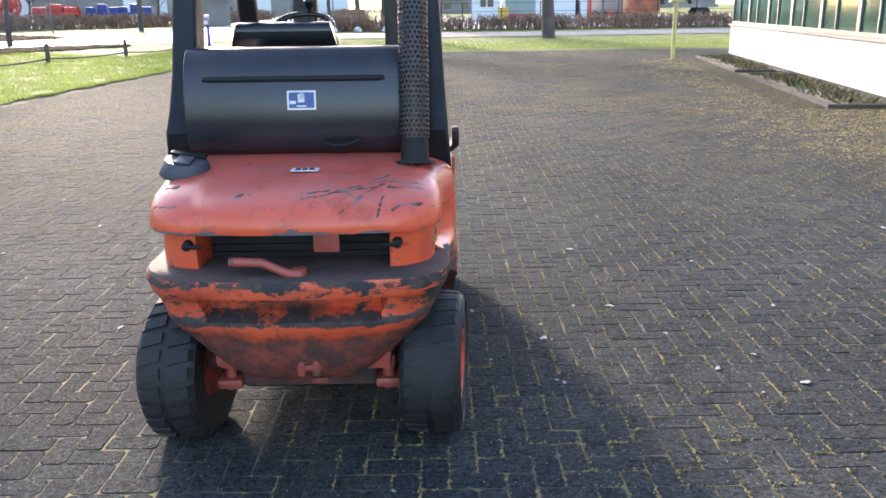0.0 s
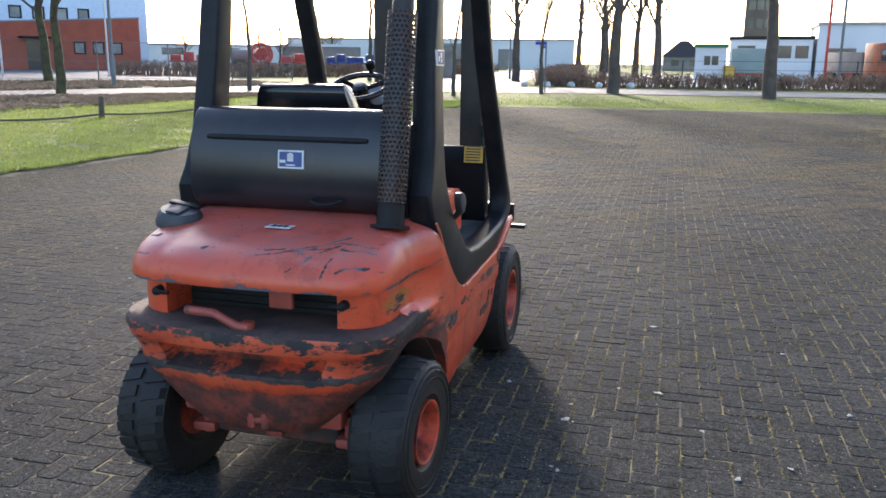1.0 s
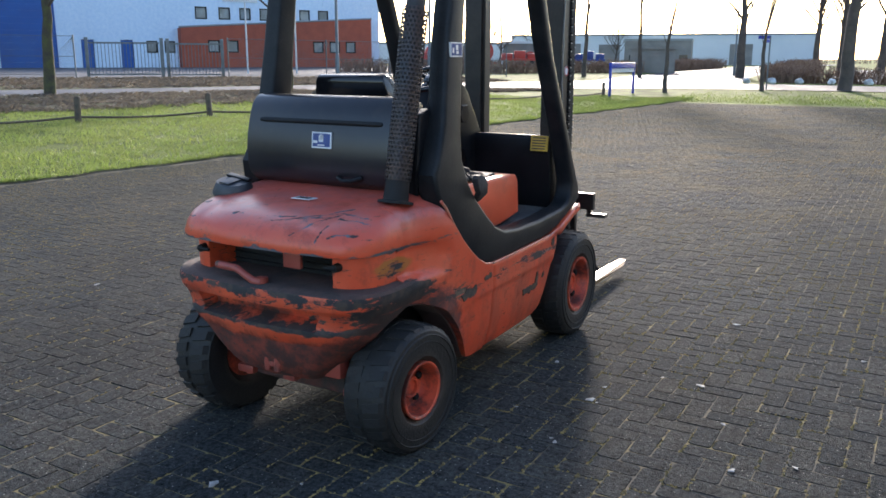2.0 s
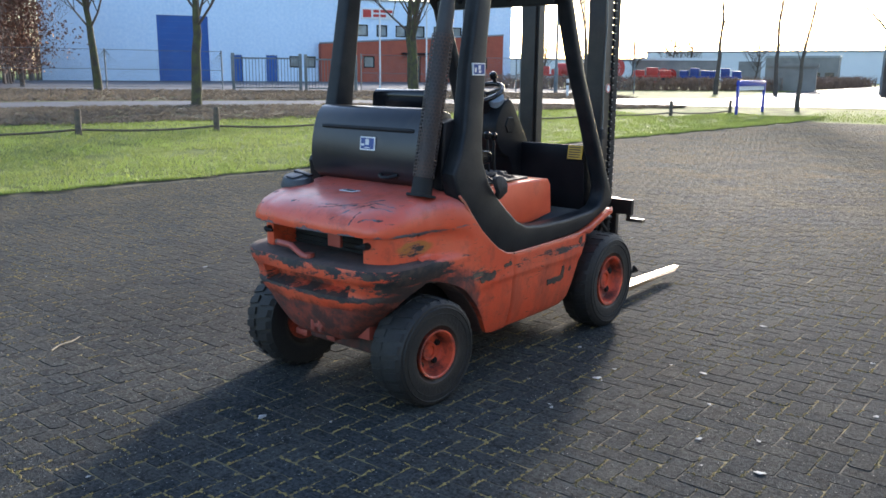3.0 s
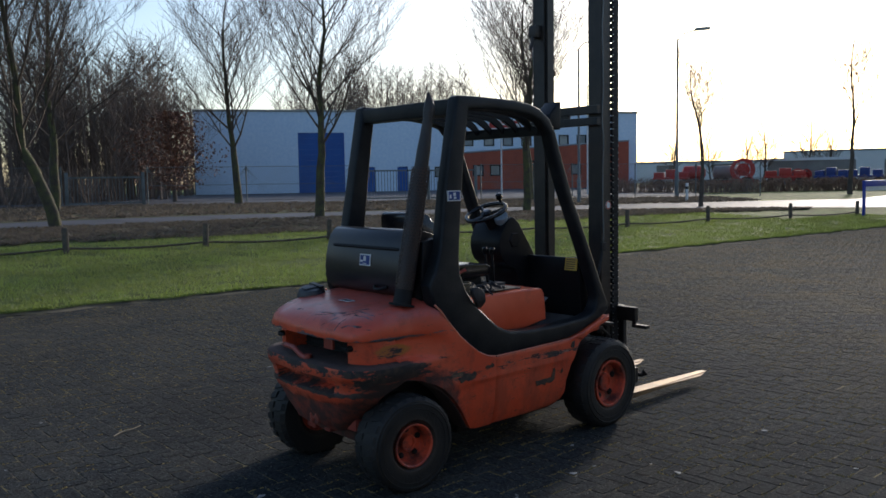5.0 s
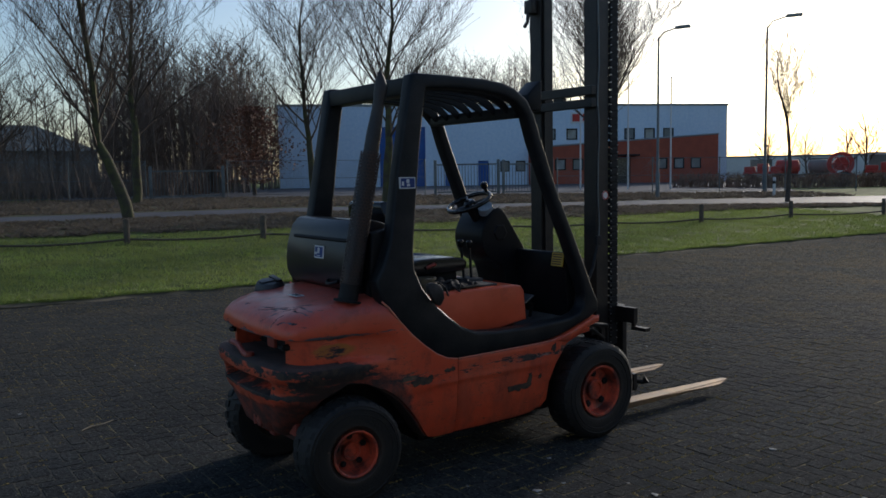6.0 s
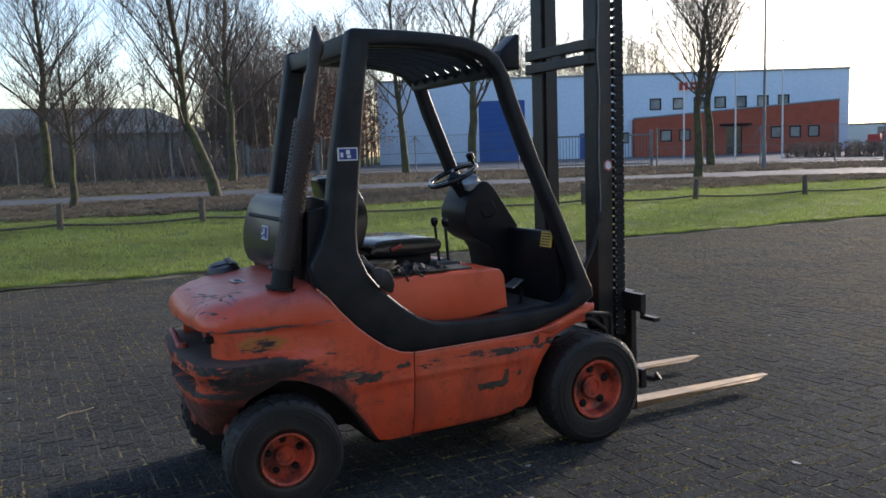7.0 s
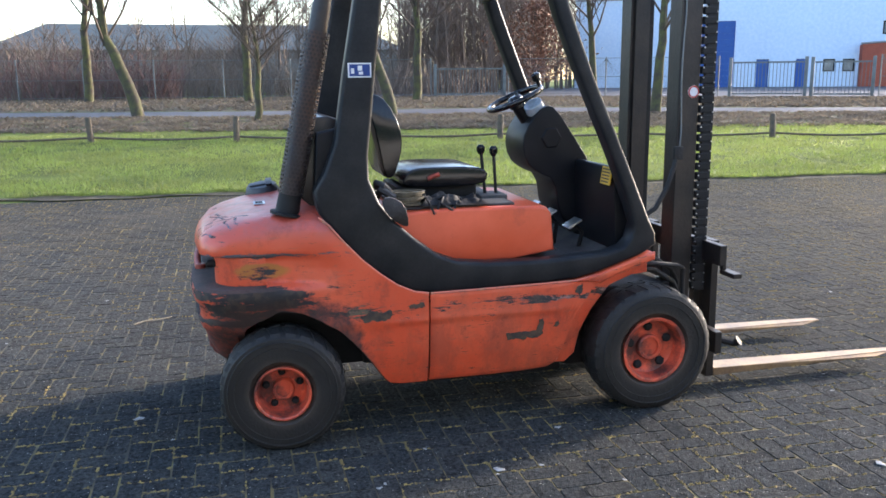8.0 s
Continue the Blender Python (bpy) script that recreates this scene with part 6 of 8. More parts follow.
ARCH = [(-0.055, 0.650), (0.01, 0.655), (0.10, 0.640), (0.19, 0.603), (0.27, 0.55), (0.34, 0.48), (0.41, 0.39), (0.47, 0.30), (0.50, 0.262), (0.56, 0.25), (0.688, 0.25)]
SHOULDER = [(-0.055, 1.083), (0.08, 1.092), (0.165, 1.10), (0.23, 1.05), (0.30, 0.965), (0.38, 0.878), (0.46, 0.81), (0.54, 0.752), (0.62, 0.715), (0.688, 0.70)]
REAR_WIDTH = [(0.60, 0.503), (0.622, 0.514), (0.668, 0.538), (0.705, 0.556), (0.735, 0.566), (0.757, 0.566), (0.769, 0.556), (0.776, 0.530), (0.79, 0.512), (0.895, 0.512), (0.908, 0.524), (0.918, 0.534), (0.94, 0.538), (0.985, 0.535), (1.03, 0.524), (1.062, 0.502), (1.082, 0.467), (1.10, 0.40)]
FRONT_WIDTH = [(0.25, 0.536), (0.30, 0.554), (0.38, 0.573), (0.46, 0.583), (0.552, 0.588), (0.572, 0.597), (0.60, 0.594), (0.90, 0.593), (0.98, 0.590), (1.03, 0.578), (1.065, 0.552), (1.09, 0.50), (1.11, 0.45)]
DOOR_FOOT = [(0.699, 0.25), (0.90, 0.248), (1.18, 0.252), (1.31, 0.262), (1.36, 0.29), (1.40, 0.42), (1.44, 0.52), (1.50, 0.62), (1.53, 0.68)]
at = lambda line, v: float(np.interp(v, [p[0] for p in line], [p[1] for p in line]))


def skin(rows, s):
    """A pressed panel from a grid of points, its rim turned inwards."""
    bm = bmesh.new()
    grid = [[bm.verts.new((s * x, y, z)) for x, y, z in row] for row in rows]
    for r, q in zip(grid, grid[1:]):
        for j in range(len(r) - 1):
            bm.faces.new((r[j], r[j + 1], q[j + 1], q[j]))
    out = bmesh.ops.extrude_edge_only(bm, edges=[e for e in bm.edges if len(e.link_faces) == 1])["geom"]
    for v in (g for g in out if isinstance(g, bmesh.types.BMVert)):
        v.co.x = s * (0.42 if v.co.y > -0.05 else abs(v.co.x) - 0.02)
    return bm


def door_skin(s):
    ys = [0.699 + 0.831 * i / 40 for i in range(41)]
    return skin([[(at(FRONT_WIDTH, z) - 0.003 - (0.006 if j in (0, 36) or i in (0, 40) else 0.0), y, z) for j, z in ((j, at(DOOR_FOOT, y) + (0.703 + 0.008 * (y - 0.7) - at(DOOR_FOOT, y)) * j / 36) for j in range(37))] for i, y in enumerate(ys)], s)


def flank(s):
    """The side behind the door: at its rear it takes up the hood's lip, the hollow cheek and the bumper, and smooths out ahead."""
    rows, ny, nz = [], 44, 40
    for i in range(ny + 1):
        y = -0.055 + 0.743 * i / ny
        lo, hi = at(ARCH, y), at(SHOULDER, y)
        row = []
        for j in range(nz + 1):
            z = lo + (hi - lo) * j / nz
            k = min(1.0, max(0.0, (y - 0.015) / (0.30 - 0.10 * abs(z - 0.85) / 0.25)))
            k = k * k * (3 - 2 * k)
            x = at(REAR_WIDTH, z) * (1 - k) + at(FRONT_WIDTH, z) * k - 0.004 + 0.007 * min(1.0, i / 3)
            row.append((x, y, z))
        rows.append(row)
    return skin(rows, s)


FENDER = [(1.44, 0.715), (1.535, 0.70), (1.56, 0.69), (1.64, 0.725), (1.74, 0.76), (1.86, 0.795), (1.86, 0.83), (1.80, 0.825), (1.68, 0.785), (1.56, 0.745)]
for s in (1, -1):
    side = "right" if s > 0 else "left"
    bend = lambda x, y, z, s=s: s * (x - 0.593 + side_w(y) - (0.012 if z < 0.56 else 0.0) - max(0, 0.42 - z) * 0.16) if x > 0.5 else s * x
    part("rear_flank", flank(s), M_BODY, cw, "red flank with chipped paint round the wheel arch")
    arch = ARCH[:9]
    bm = bmesh.new()
    prism(bm, [arch + [(y - 0.006 if y > 0.15 else y, z - 0.006) for y, z in reversed(arch)]], 0.405, 0.560, 0.0, bend)
    part("arch_liner", bm, M_SOOT, cw, "sooty inside of the wheel arch", False)
    d = part("side_door", door_skin(s), M_BODY, lift, "red side door with chipped and scraped paint")
    bm = bmesh.new()
    prism(bm, [FENDER], 0.33, 0.60, 0.012, lambda x, y, z, s=s: s * x)
    part("front_fender", bm, M_BODY, lift, "red front mudguard lip")
    bm = bmesh.new()
    prism(bm, [[(1.30, 0.27), (1.42, 0.265), (1.475, 0.31), (1.50, 0.42), (1.56, 0.53), (1.66, 0.655), (1.78, 0.70), (1.87, 0.71), (1.87, 0.80), (1.74, 0.76), (1.60, 0.72), (1.52, 0.70), (1.40, 0.70)]], 0.30, 0.50, 0.01, lambda x, y, z, s=s: s * x)
    part("inner_wing", bm, M_BODY, lift, "red inner wing behind the front wheel")
    bm = bmesh.new()
    tube(bm, [(s * 0.588, y, z + 0.001) for y, z in ((0.185, 1.088), (0.23, 1.049), (0.30, 0.964), (0.38, 0.877), (0.46, 0.809), (0.54, 0.751), (0.62, 0.714), (0.690, 0.702))], 0.0065, 6)
    part("flank_lip", bm, M_LIP, cw, "worn edge of the flank with a painted pale highlight")
    bm = bmesh.new()
    tube(bm, [(s * 0.588, y, z) for y, z in ((0.70, 0.702), (0.90, 0.704), (1.20, 0.708), (1.44, 0.714), (1.56, 0.738), (1.68, 0.778), (1.80, 0.818), (1.86, 0.832))], 0.006, 6)
    part("door_lip", bm, M_LIP, d, "worn edge above the door with a painted pale highlight")
    # worn patches down to the dark undercoat
    if s > 0:
        for nm, loop in (("scrape", [(1.08, 0.47), (1.13, 0.475), (1.2, 0.468), (1.235, 0.475), (1.25, 0.53), (1.27, 0.535), (1.275, 0.5), (1.265, 0.45), (1.22, 0.43), (1.19, 0.44), (1.17, 0.425), (1.14, 0.44), (1.09, 0.435)]), ("scrape", [(1.325, 0.49), (1.345, 0.515), (1.355, 0.5), (1.34, 0.48)]),
                         ("scrape", [(0.36, 0.615), (0.42, 0.64), (0.47, 0.625), (0.50, 0.64), (0.52, 0.615), (0.48, 0.585), (0.42, 0.592), (0.38, 0.585)]), ("scrape", [(0.585, 0.655), (0.66, 0.662), (0.67, 0.64), (0.59, 0.638)]), ("scrape", [(1.43, 0.66), (1.45, 0.69), (1.47, 0.70), (1.475, 0.67), (1.455, 0.645)])):
            bm = bmesh.new()
            jag, rj = [], random.Random(len(loop))
            for (p0, p1), (q0, q1) in zip(loop, loop[1:] + loop[:1]):
                cuts = max(2, int(math.hypot(q0 - p0, q1 - p1) / 0.009))
                jag += [(p0 + (q0 - p0) * c / cuts + rj.uniform(-0.0045, 0.0045), p1 + (q1 - p1) * c / cuts + rj.uniform(-0.0045, 0.0045)) for c in range(cuts)]
            prism(bm, [jag], -0.008, 0.0, 0.0, lambda x, y, z: x + at(FRONT_WIDTH, z) + (0.0012 if y > 0.7 else 0.0065))
            part(nm, bm, M_SCRAPE, d if loop[0][0] > 0.7 else cw, "patch worn to the dark undercoat", False)

# chassis between the flanks, floor plate and battery cover
bm = bmesh.new()
box(bm, (-0.38, 0.54, 0.18), (0.38, 1.45, 0.68), 0.02)
box(bm, (-0.36, 0.40, 0.30), (0.36, 0.54, 0.66), 0.02)
box(bm, (-0.33, -0.10, 0.30), (0.33, 0.42, 0.92), 0.02)
box(bm, (-0.37, 1.45, 0.19), (0.37, 2.06, 0.62), 0.05)
part("chassis", bm, M_DARK, lift, "dark oily chassis")
bm = bmesh.new()
prism(bm, [[(0.69, 0.79), (1.60, 0.79), (1.80, 0.83), (1.80, 0.80), (1.62, 0.69), (0.69, 0.69)]], -0.47, 0.47, 0.004)
part("floor_plate", bm, M_FLOOR, lift, "scuffed dark rubber floor mat")
bm = bmesh.new()
cover = smooth_loop([(0.50, 0.80), (0.52, 1.04), (0.66, 1.068), (0.95, 1.070), (1.28, 1.068), (1.375, 1.055), (1.388, 0.93), (1.40, 0.80)], 1)
prism(bm, [cover], -0.40, 0.40, 0.035)
part("battery_cover", bm, M_COVER, lift, "smooth red cover below the seat")
bm = bmesh.new()
box(bm, (-0.30, 0.60, 1.064), (0.34, 1.20, 1.082), 0.008)
part("cover_mat", bm, M_MAT, lift, "black rubber mat below the seat")

# driver guard: two closed side frames, cross members and bars
OUT = [(0.19, 1.10), (0.30, 0.965), (0.38, 0.878), (0.46, 0.81), (0.54, 0.752), (0.62, 0.715), (0.70, 0.702), (0.90, 0.702), (1.09, 0.708), (1.30, 0.712), (1.44, 0.722), (1.56, 0.748), (1.68, 0.787), (1.80, 0.828), (1.87, 0.87), (1.865, 0.93), (1.83, 1.0), (1.715, 1.28),
       (1.535, 1.70), (1.405, 2.02), (1.36, 2.14), (1.30, 2.235), (1.20, 2.30), (1.10, 2.33), (0.95, 2.345), (0.70, 2.352), (0.46, 2.352), (0.44, 2.34), (0.385, 2.05), (0.33, 1.75), (0.275, 1.42), (0.22, 1.28), (0.17, 1.20)]
INN = [(0.545, 2.27), (0.70, 2.275), (0.94, 2.27), (1.10, 2.25), (1.21, 2.215), (1.29, 2.13), (1.34, 1.98), (1.44, 1.74), (1.615, 1.34), (1.725, 1.06), (1.75, 0.98), (1.73, 0.905), (1.69, 0.865), (1.60, 0.842), (1.28, 0.825), (1.0, 0.828), (0.84, 0.845), (0.74, 0.885), (0.64, 0.96), (0.54, 1.05), (0.47, 1.14), (0.425, 1.25), (0.425, 1.36), (0.45, 1.55), (0.49, 1.90), (0.52, 2.12)]
guard = holder("driver_guard", Matrix(), "black overhead driver guard")
guard.parent = lift
for s in (1, -1):
    bm = bmesh.new()
    prism(bm, [OUT, INN], 0.475, 0.585, 0.02, lambda x, y, z, s=s: s * (x - 0.05 * min(1.0, max(0.0, (z - 0.95) / 0.75)) * (1 if x > 0.5 else 0.7)))
    part("side_frame", bm, M_FRAME, guard, "black side frame with a rounded lower sill")
bm = bmesh.new()
box(bm, (-0.46, 0.44, 2.235), (0.46, 0.545, 2.335), 0.015)
part("rear_crossbar", bm, M_FRAME, guard)
bm = bmesh.new()
box(bm, (-0.46, 1.245, 2.125), (0.46, 1.30, 2.195), 0.012)
part("front_crossbar", bm, M_FRAME, guard)
for k in range(7):
    x = -0.39 + 0.13 * k
    bm = bmesh.new()
    pts = [(0.53, 2.30), (0.80, 2.305), (1.0, 2.29), (1.12, 2.265), (1.21, 2.215), (1.27, 2.16)]
    rows = [[bm.verts.new((x + dx, y, z + dz)) for dx, dz in ((-0.011, -0.03), (0.011, -0.03), (0.011, 0.022), (-0.011, 0.022))] for y, z in pts]
    for r, q in zip(rows, rows[1:]):
        for i in range(4):
            bm.faces.new((r[i], r[(i + 1) % 4], q[(i + 1) % 4], q[i]))
    part("roof_bar", bm, M_FRAME, guard, smooth=False)
bm = bmesh.new()
prism(bm, [[(1.32, 2.20), (1.36, 2.17), (1.445, 2.17), (1.45, 2.36), (1.43, 2.36), (1.33, 2.27)]], 0.36, 0.50, 0.012)
part("work_lamp", bm, M_BLACK, guard, "black lamp housing at the guard's front corner")
# stickers on the pillars
bm = bmesh.new()
box(bm, (0.533, 0.345, 1.705), (0.5435, 0.449, 1.769))
ps = part("sticker", bm, M_WHITE, guard, "white and blue sticker on the pillar", False)
bm = bmesh.new()
box(bm, (0.5436, 0.351, 1.711), (0.5445, 0.443, 1.763))
part("blue_field", bm, M_STICK_BLUE, ps, smooth=False)
bm = bmesh.new()
box(bm, (0.5446, 0.388, 1.735), (0.5453, 0.408, 1.757))
box(bm, (0.5446, 0.392, 1.718), (0.5453, 0.412, 1.731))
box(bm, (0.5446, 0.358, 1.722), (0.5453, 0.372, 1.745))
part("print_bar", bm, M_WHITE, ps, smooth=False)
bm = bmesh.new()
prism(bm, [[(1.388, 2.03), (1.408, 2.03), (1.435, 1.885), (1.415, 1.885)]], -0.478, -0.474)
part("sticker", bm, M_WHITE, guard, "narrow white label on the front pillar", False)

# rear hood of black plastic behind the seat
bm = bmesh.new()
prof = [(0.17, 1.115), (0.13, 1.15), (0.112, 1.20), (0.108, 1.27), (0.118, 1.35), (0.130, 1.395), (0.137, 1.42), (0.145, 1.445), (0.160, 1.48), (0.19, 1.515), (0.21, 1.527), (0.26, 1.53), (0.36, 1.50), (0.40, 1.40), (0.42, 1.10)]
prism(bm, [prof], -0.465, 0.385, 0.022)
rp = part("rear_panel", bm, M_PANEL, lift, "black moulded plastic hood behind the seat")
bm = bmesh.new()
tube(bm, [(-0.395, 0.145, 1.412), (-0.385, 0.138, 1.412), (-0.36, 0.135, 1.412), (0.29, 0.135, 1.412), (0.315, 0.138, 1.412), (0.325, 0.145, 1.412)], [0.004, 0.010, 0.012, 0.012, 0.010, 0.004], 8)
part("rib", bm, M_DARK, rp)
bm = bmesh.new()
prism(bm, [[(0.19, 1.10), (0.18, 1.16), (0.20, 1.46), (0.30, 1.48), (0.42, 1.10)]], 0.39, 0.47, 0.012)
part("side_panel", bm, M_BLACK, rp)
bm = bmesh.new()
tube(bm, [(0.08, 0.118, 1.165), (0.12, 0.095, 1.155), (0.17, 0.095, 1.157), (0.215, 0.118, 1.172)], 0.011, 8)
part("pull_handle", bm, M_BLACK, rp)
tilt = Matrix.Translation((-0.003, 0.113, 1.332)) @ Matrix.Rotation(radians(-6), 4, "X")
bm = bmesh.new()
box(bm, (-0.056, -0.004, -0.037), (0.056, 0.002, 0.037), m=tilt)
sk = part("sticker", bm, M_WHITE, rp, "blue sticker with a white border and a white figure", False)
bm = bmesh.new()
box(bm, (-0.049, -0.0055, -0.030), (0.049, -0.0042, 0.030), m=tilt)
part("blue_field", bm, M_STICK_BLUE, sk, smooth=False)
bm = bmesh.new()
for q in ((-0.014, -0.008, 0.012, 0.022), (-0.046, -0.014, -0.022, -0.002), (-0.02, -0.025, 0.02, -0.02), (-0.008, 0.0, 0.008, 0.026)):
    box(bm, (q[0], -0.007, q[1]), (q[2], -0.0056, q[3]), m=tilt)
part("print_bar", bm, M_WHITE, sk, smooth=False)

# fuel cap
bm = bmesh.new()
capm = Matrix.Translation((-0.44, -0.02, 1.072)) @ Matrix.Rotation(radians(8), 4, "Y") @ Matrix.Rotation(radians(8), 4, "X")
t = bmesh.new()
lathe(t, [(0.0, 0.098), (0.010, 0.099), (0.052, 0.082), (0.058, 0.077), (0.060, 0.0005)], 14, "z")
pour(bm, t, capm)
cap = part("fuel_cap", bm, M_CAP, lift, "black plastic tank cap on the hood")
bm = bmesh.new()
box(bm, (-0.068, 0.026, 0.0595), (0.068, 0.060, 0.072), 0.004, capm)
part("grip", bm, M_BLACK, cap)
bm = bmesh.new()
box(bm, (-0.030, -0.062, 0.0595), (0.030, 0.024, 0.067), 0.003, capm)
part("latch", bm, M_CAP, cap)


# exhaust with its perforated sleeve
ex = holder("exhaust", Matrix.Translation((0.435, 0.055, 1.085)) @ Matrix.Rotation(radians(-11.8), 4, "X"), "upright exhaust in a perforated guard")
ex.parent = lift
bm = bmesh.new()
lathe(bm, [(0.0, 0.078), (0.012, 0.078), (0.014, 0.056), (0.10, 0.052)], 28, "z")
part("foot", bm, M_DARK, ex, "dark flanged exhaust foot")
bm = bmesh.new()
COLS, ROWS_H, R0, Z_A, Z_B = 20, 40, 0.058, 0.10, 0.84
ang = lambda c: 2 * math.pi * c / COLS
for j in range(ROWS_H):
    for i in range(COLS):
        off = 0.5 * (j % 2)
        zc, dz = Z_A + (j + 0.5) * (Z_B - Z_A) / ROWS_H, (Z_B - Z_A) / ROWS_H / 2
        ring, hole = [], []
        for u, v in ((-1, -1), (0, -1), (1, -1), (1, 0), (1, 1), (0, 1), (-1, 1), (-1, 0)):
            a = ang(i + off + u * 0.5)
            ring.append(bm.verts.new((R0 * math.cos(a), R0 * math.sin(a), zc + v * dz)))
            k = 0.62 if u and v else 0.8
            a = ang(i + off + u * 0.5 * k * 0.8)
            hole.append(bm.verts.new((R0 * math.cos(a), R0 * math.sin(a), zc + v * dz * k * 0.8)))
        for q in range(8):
            bm.faces.new((ring[q], ring[(q + 1) % 8], hole[(q + 1) % 8], hole[q]))
part("sleeve", bm, M_RUST, ex, "rust-stained perforated steel sleeve")
bm = bmesh.new()
tube(bm, [(0, 0, 0.08), (0, 0, 0.84), (0, 0, 0.95), (0, 0, 1.06), (0, 0, 1.14), (0, 0.0, 1.17), (0, 0.0, 1.21), (0, -0.01, 1.25), (0, -0.025, 1.305)], [0.043, 0.043, 0.042, 0.034, 0.032, 0.036, 0.038, 0.028, 0.006], 18)
part("pipe", bm, M_MAST, ex, "dark tail pipe with a slanted tip")


# wheels
@functools.lru_cache(None)
def tyre_rubber(rim_r):
    """Black rubber with a ring of brown dust round the rim."""
    m = mat("dusty_tyre_rubber", (0.0065, 0.0065, 0.007), 0.62, two=(0.014, 0.0135, 0.013), scale=9, bump=0.4, bump_scale=70)
    n, l = m.node_tree.nodes, m.node_tree.links
    b = n["Principled BSDF"]
    old = b.inputs["Base Color"].links[0].from_socket
    at = n.new("ShaderNodeTexCoord").outputs["Object"]
    flat = n.new("ShaderNodeVectorMath")
    flat.operation = "MULTIPLY"
    flat.inputs[1].default_value = (0, 1, 1)
    l.new(at, flat.inputs[0])
    far = n.new("ShaderNodeVectorMath")
    far.operation = "LENGTH"
    l.new(flat.outputs[0], far.inputs[0])
    near = n.new("ShaderNodeMapRange")
    near.inputs["From Min"].default_value, near.inputs["From Max"].default_value = rim_r + 0.055, rim_r + 0.005
    l.new(far.outputs["Value"], near.inputs["Value"])
    dust = n.new("ShaderNodeTexNoise")
    dust.inputs["Scale"].default_value, dust.inputs["Detail"].default_value = 14.0, 6.0
    l.new(at, dust.inputs["Vector"])
    f = n.new("ShaderNodeMath")
    f.operation = "MULTIPLY"
    l.new(near.outputs[0], f.inputs[0])
    l.new(dust.outputs["Fac"], f.inputs[1])
    x = n.new("ShaderNodeMix")
    x.data_type = "RGBA"
    l.new(f.outputs[0], x.inputs[0])
    l.new(old, x.inputs[6])
    x.inputs[7].default_value = (0.11, 0.075, 0.055, 1)
    l.new(x.outputs[2], b.inputs["Base Color"])
    return m


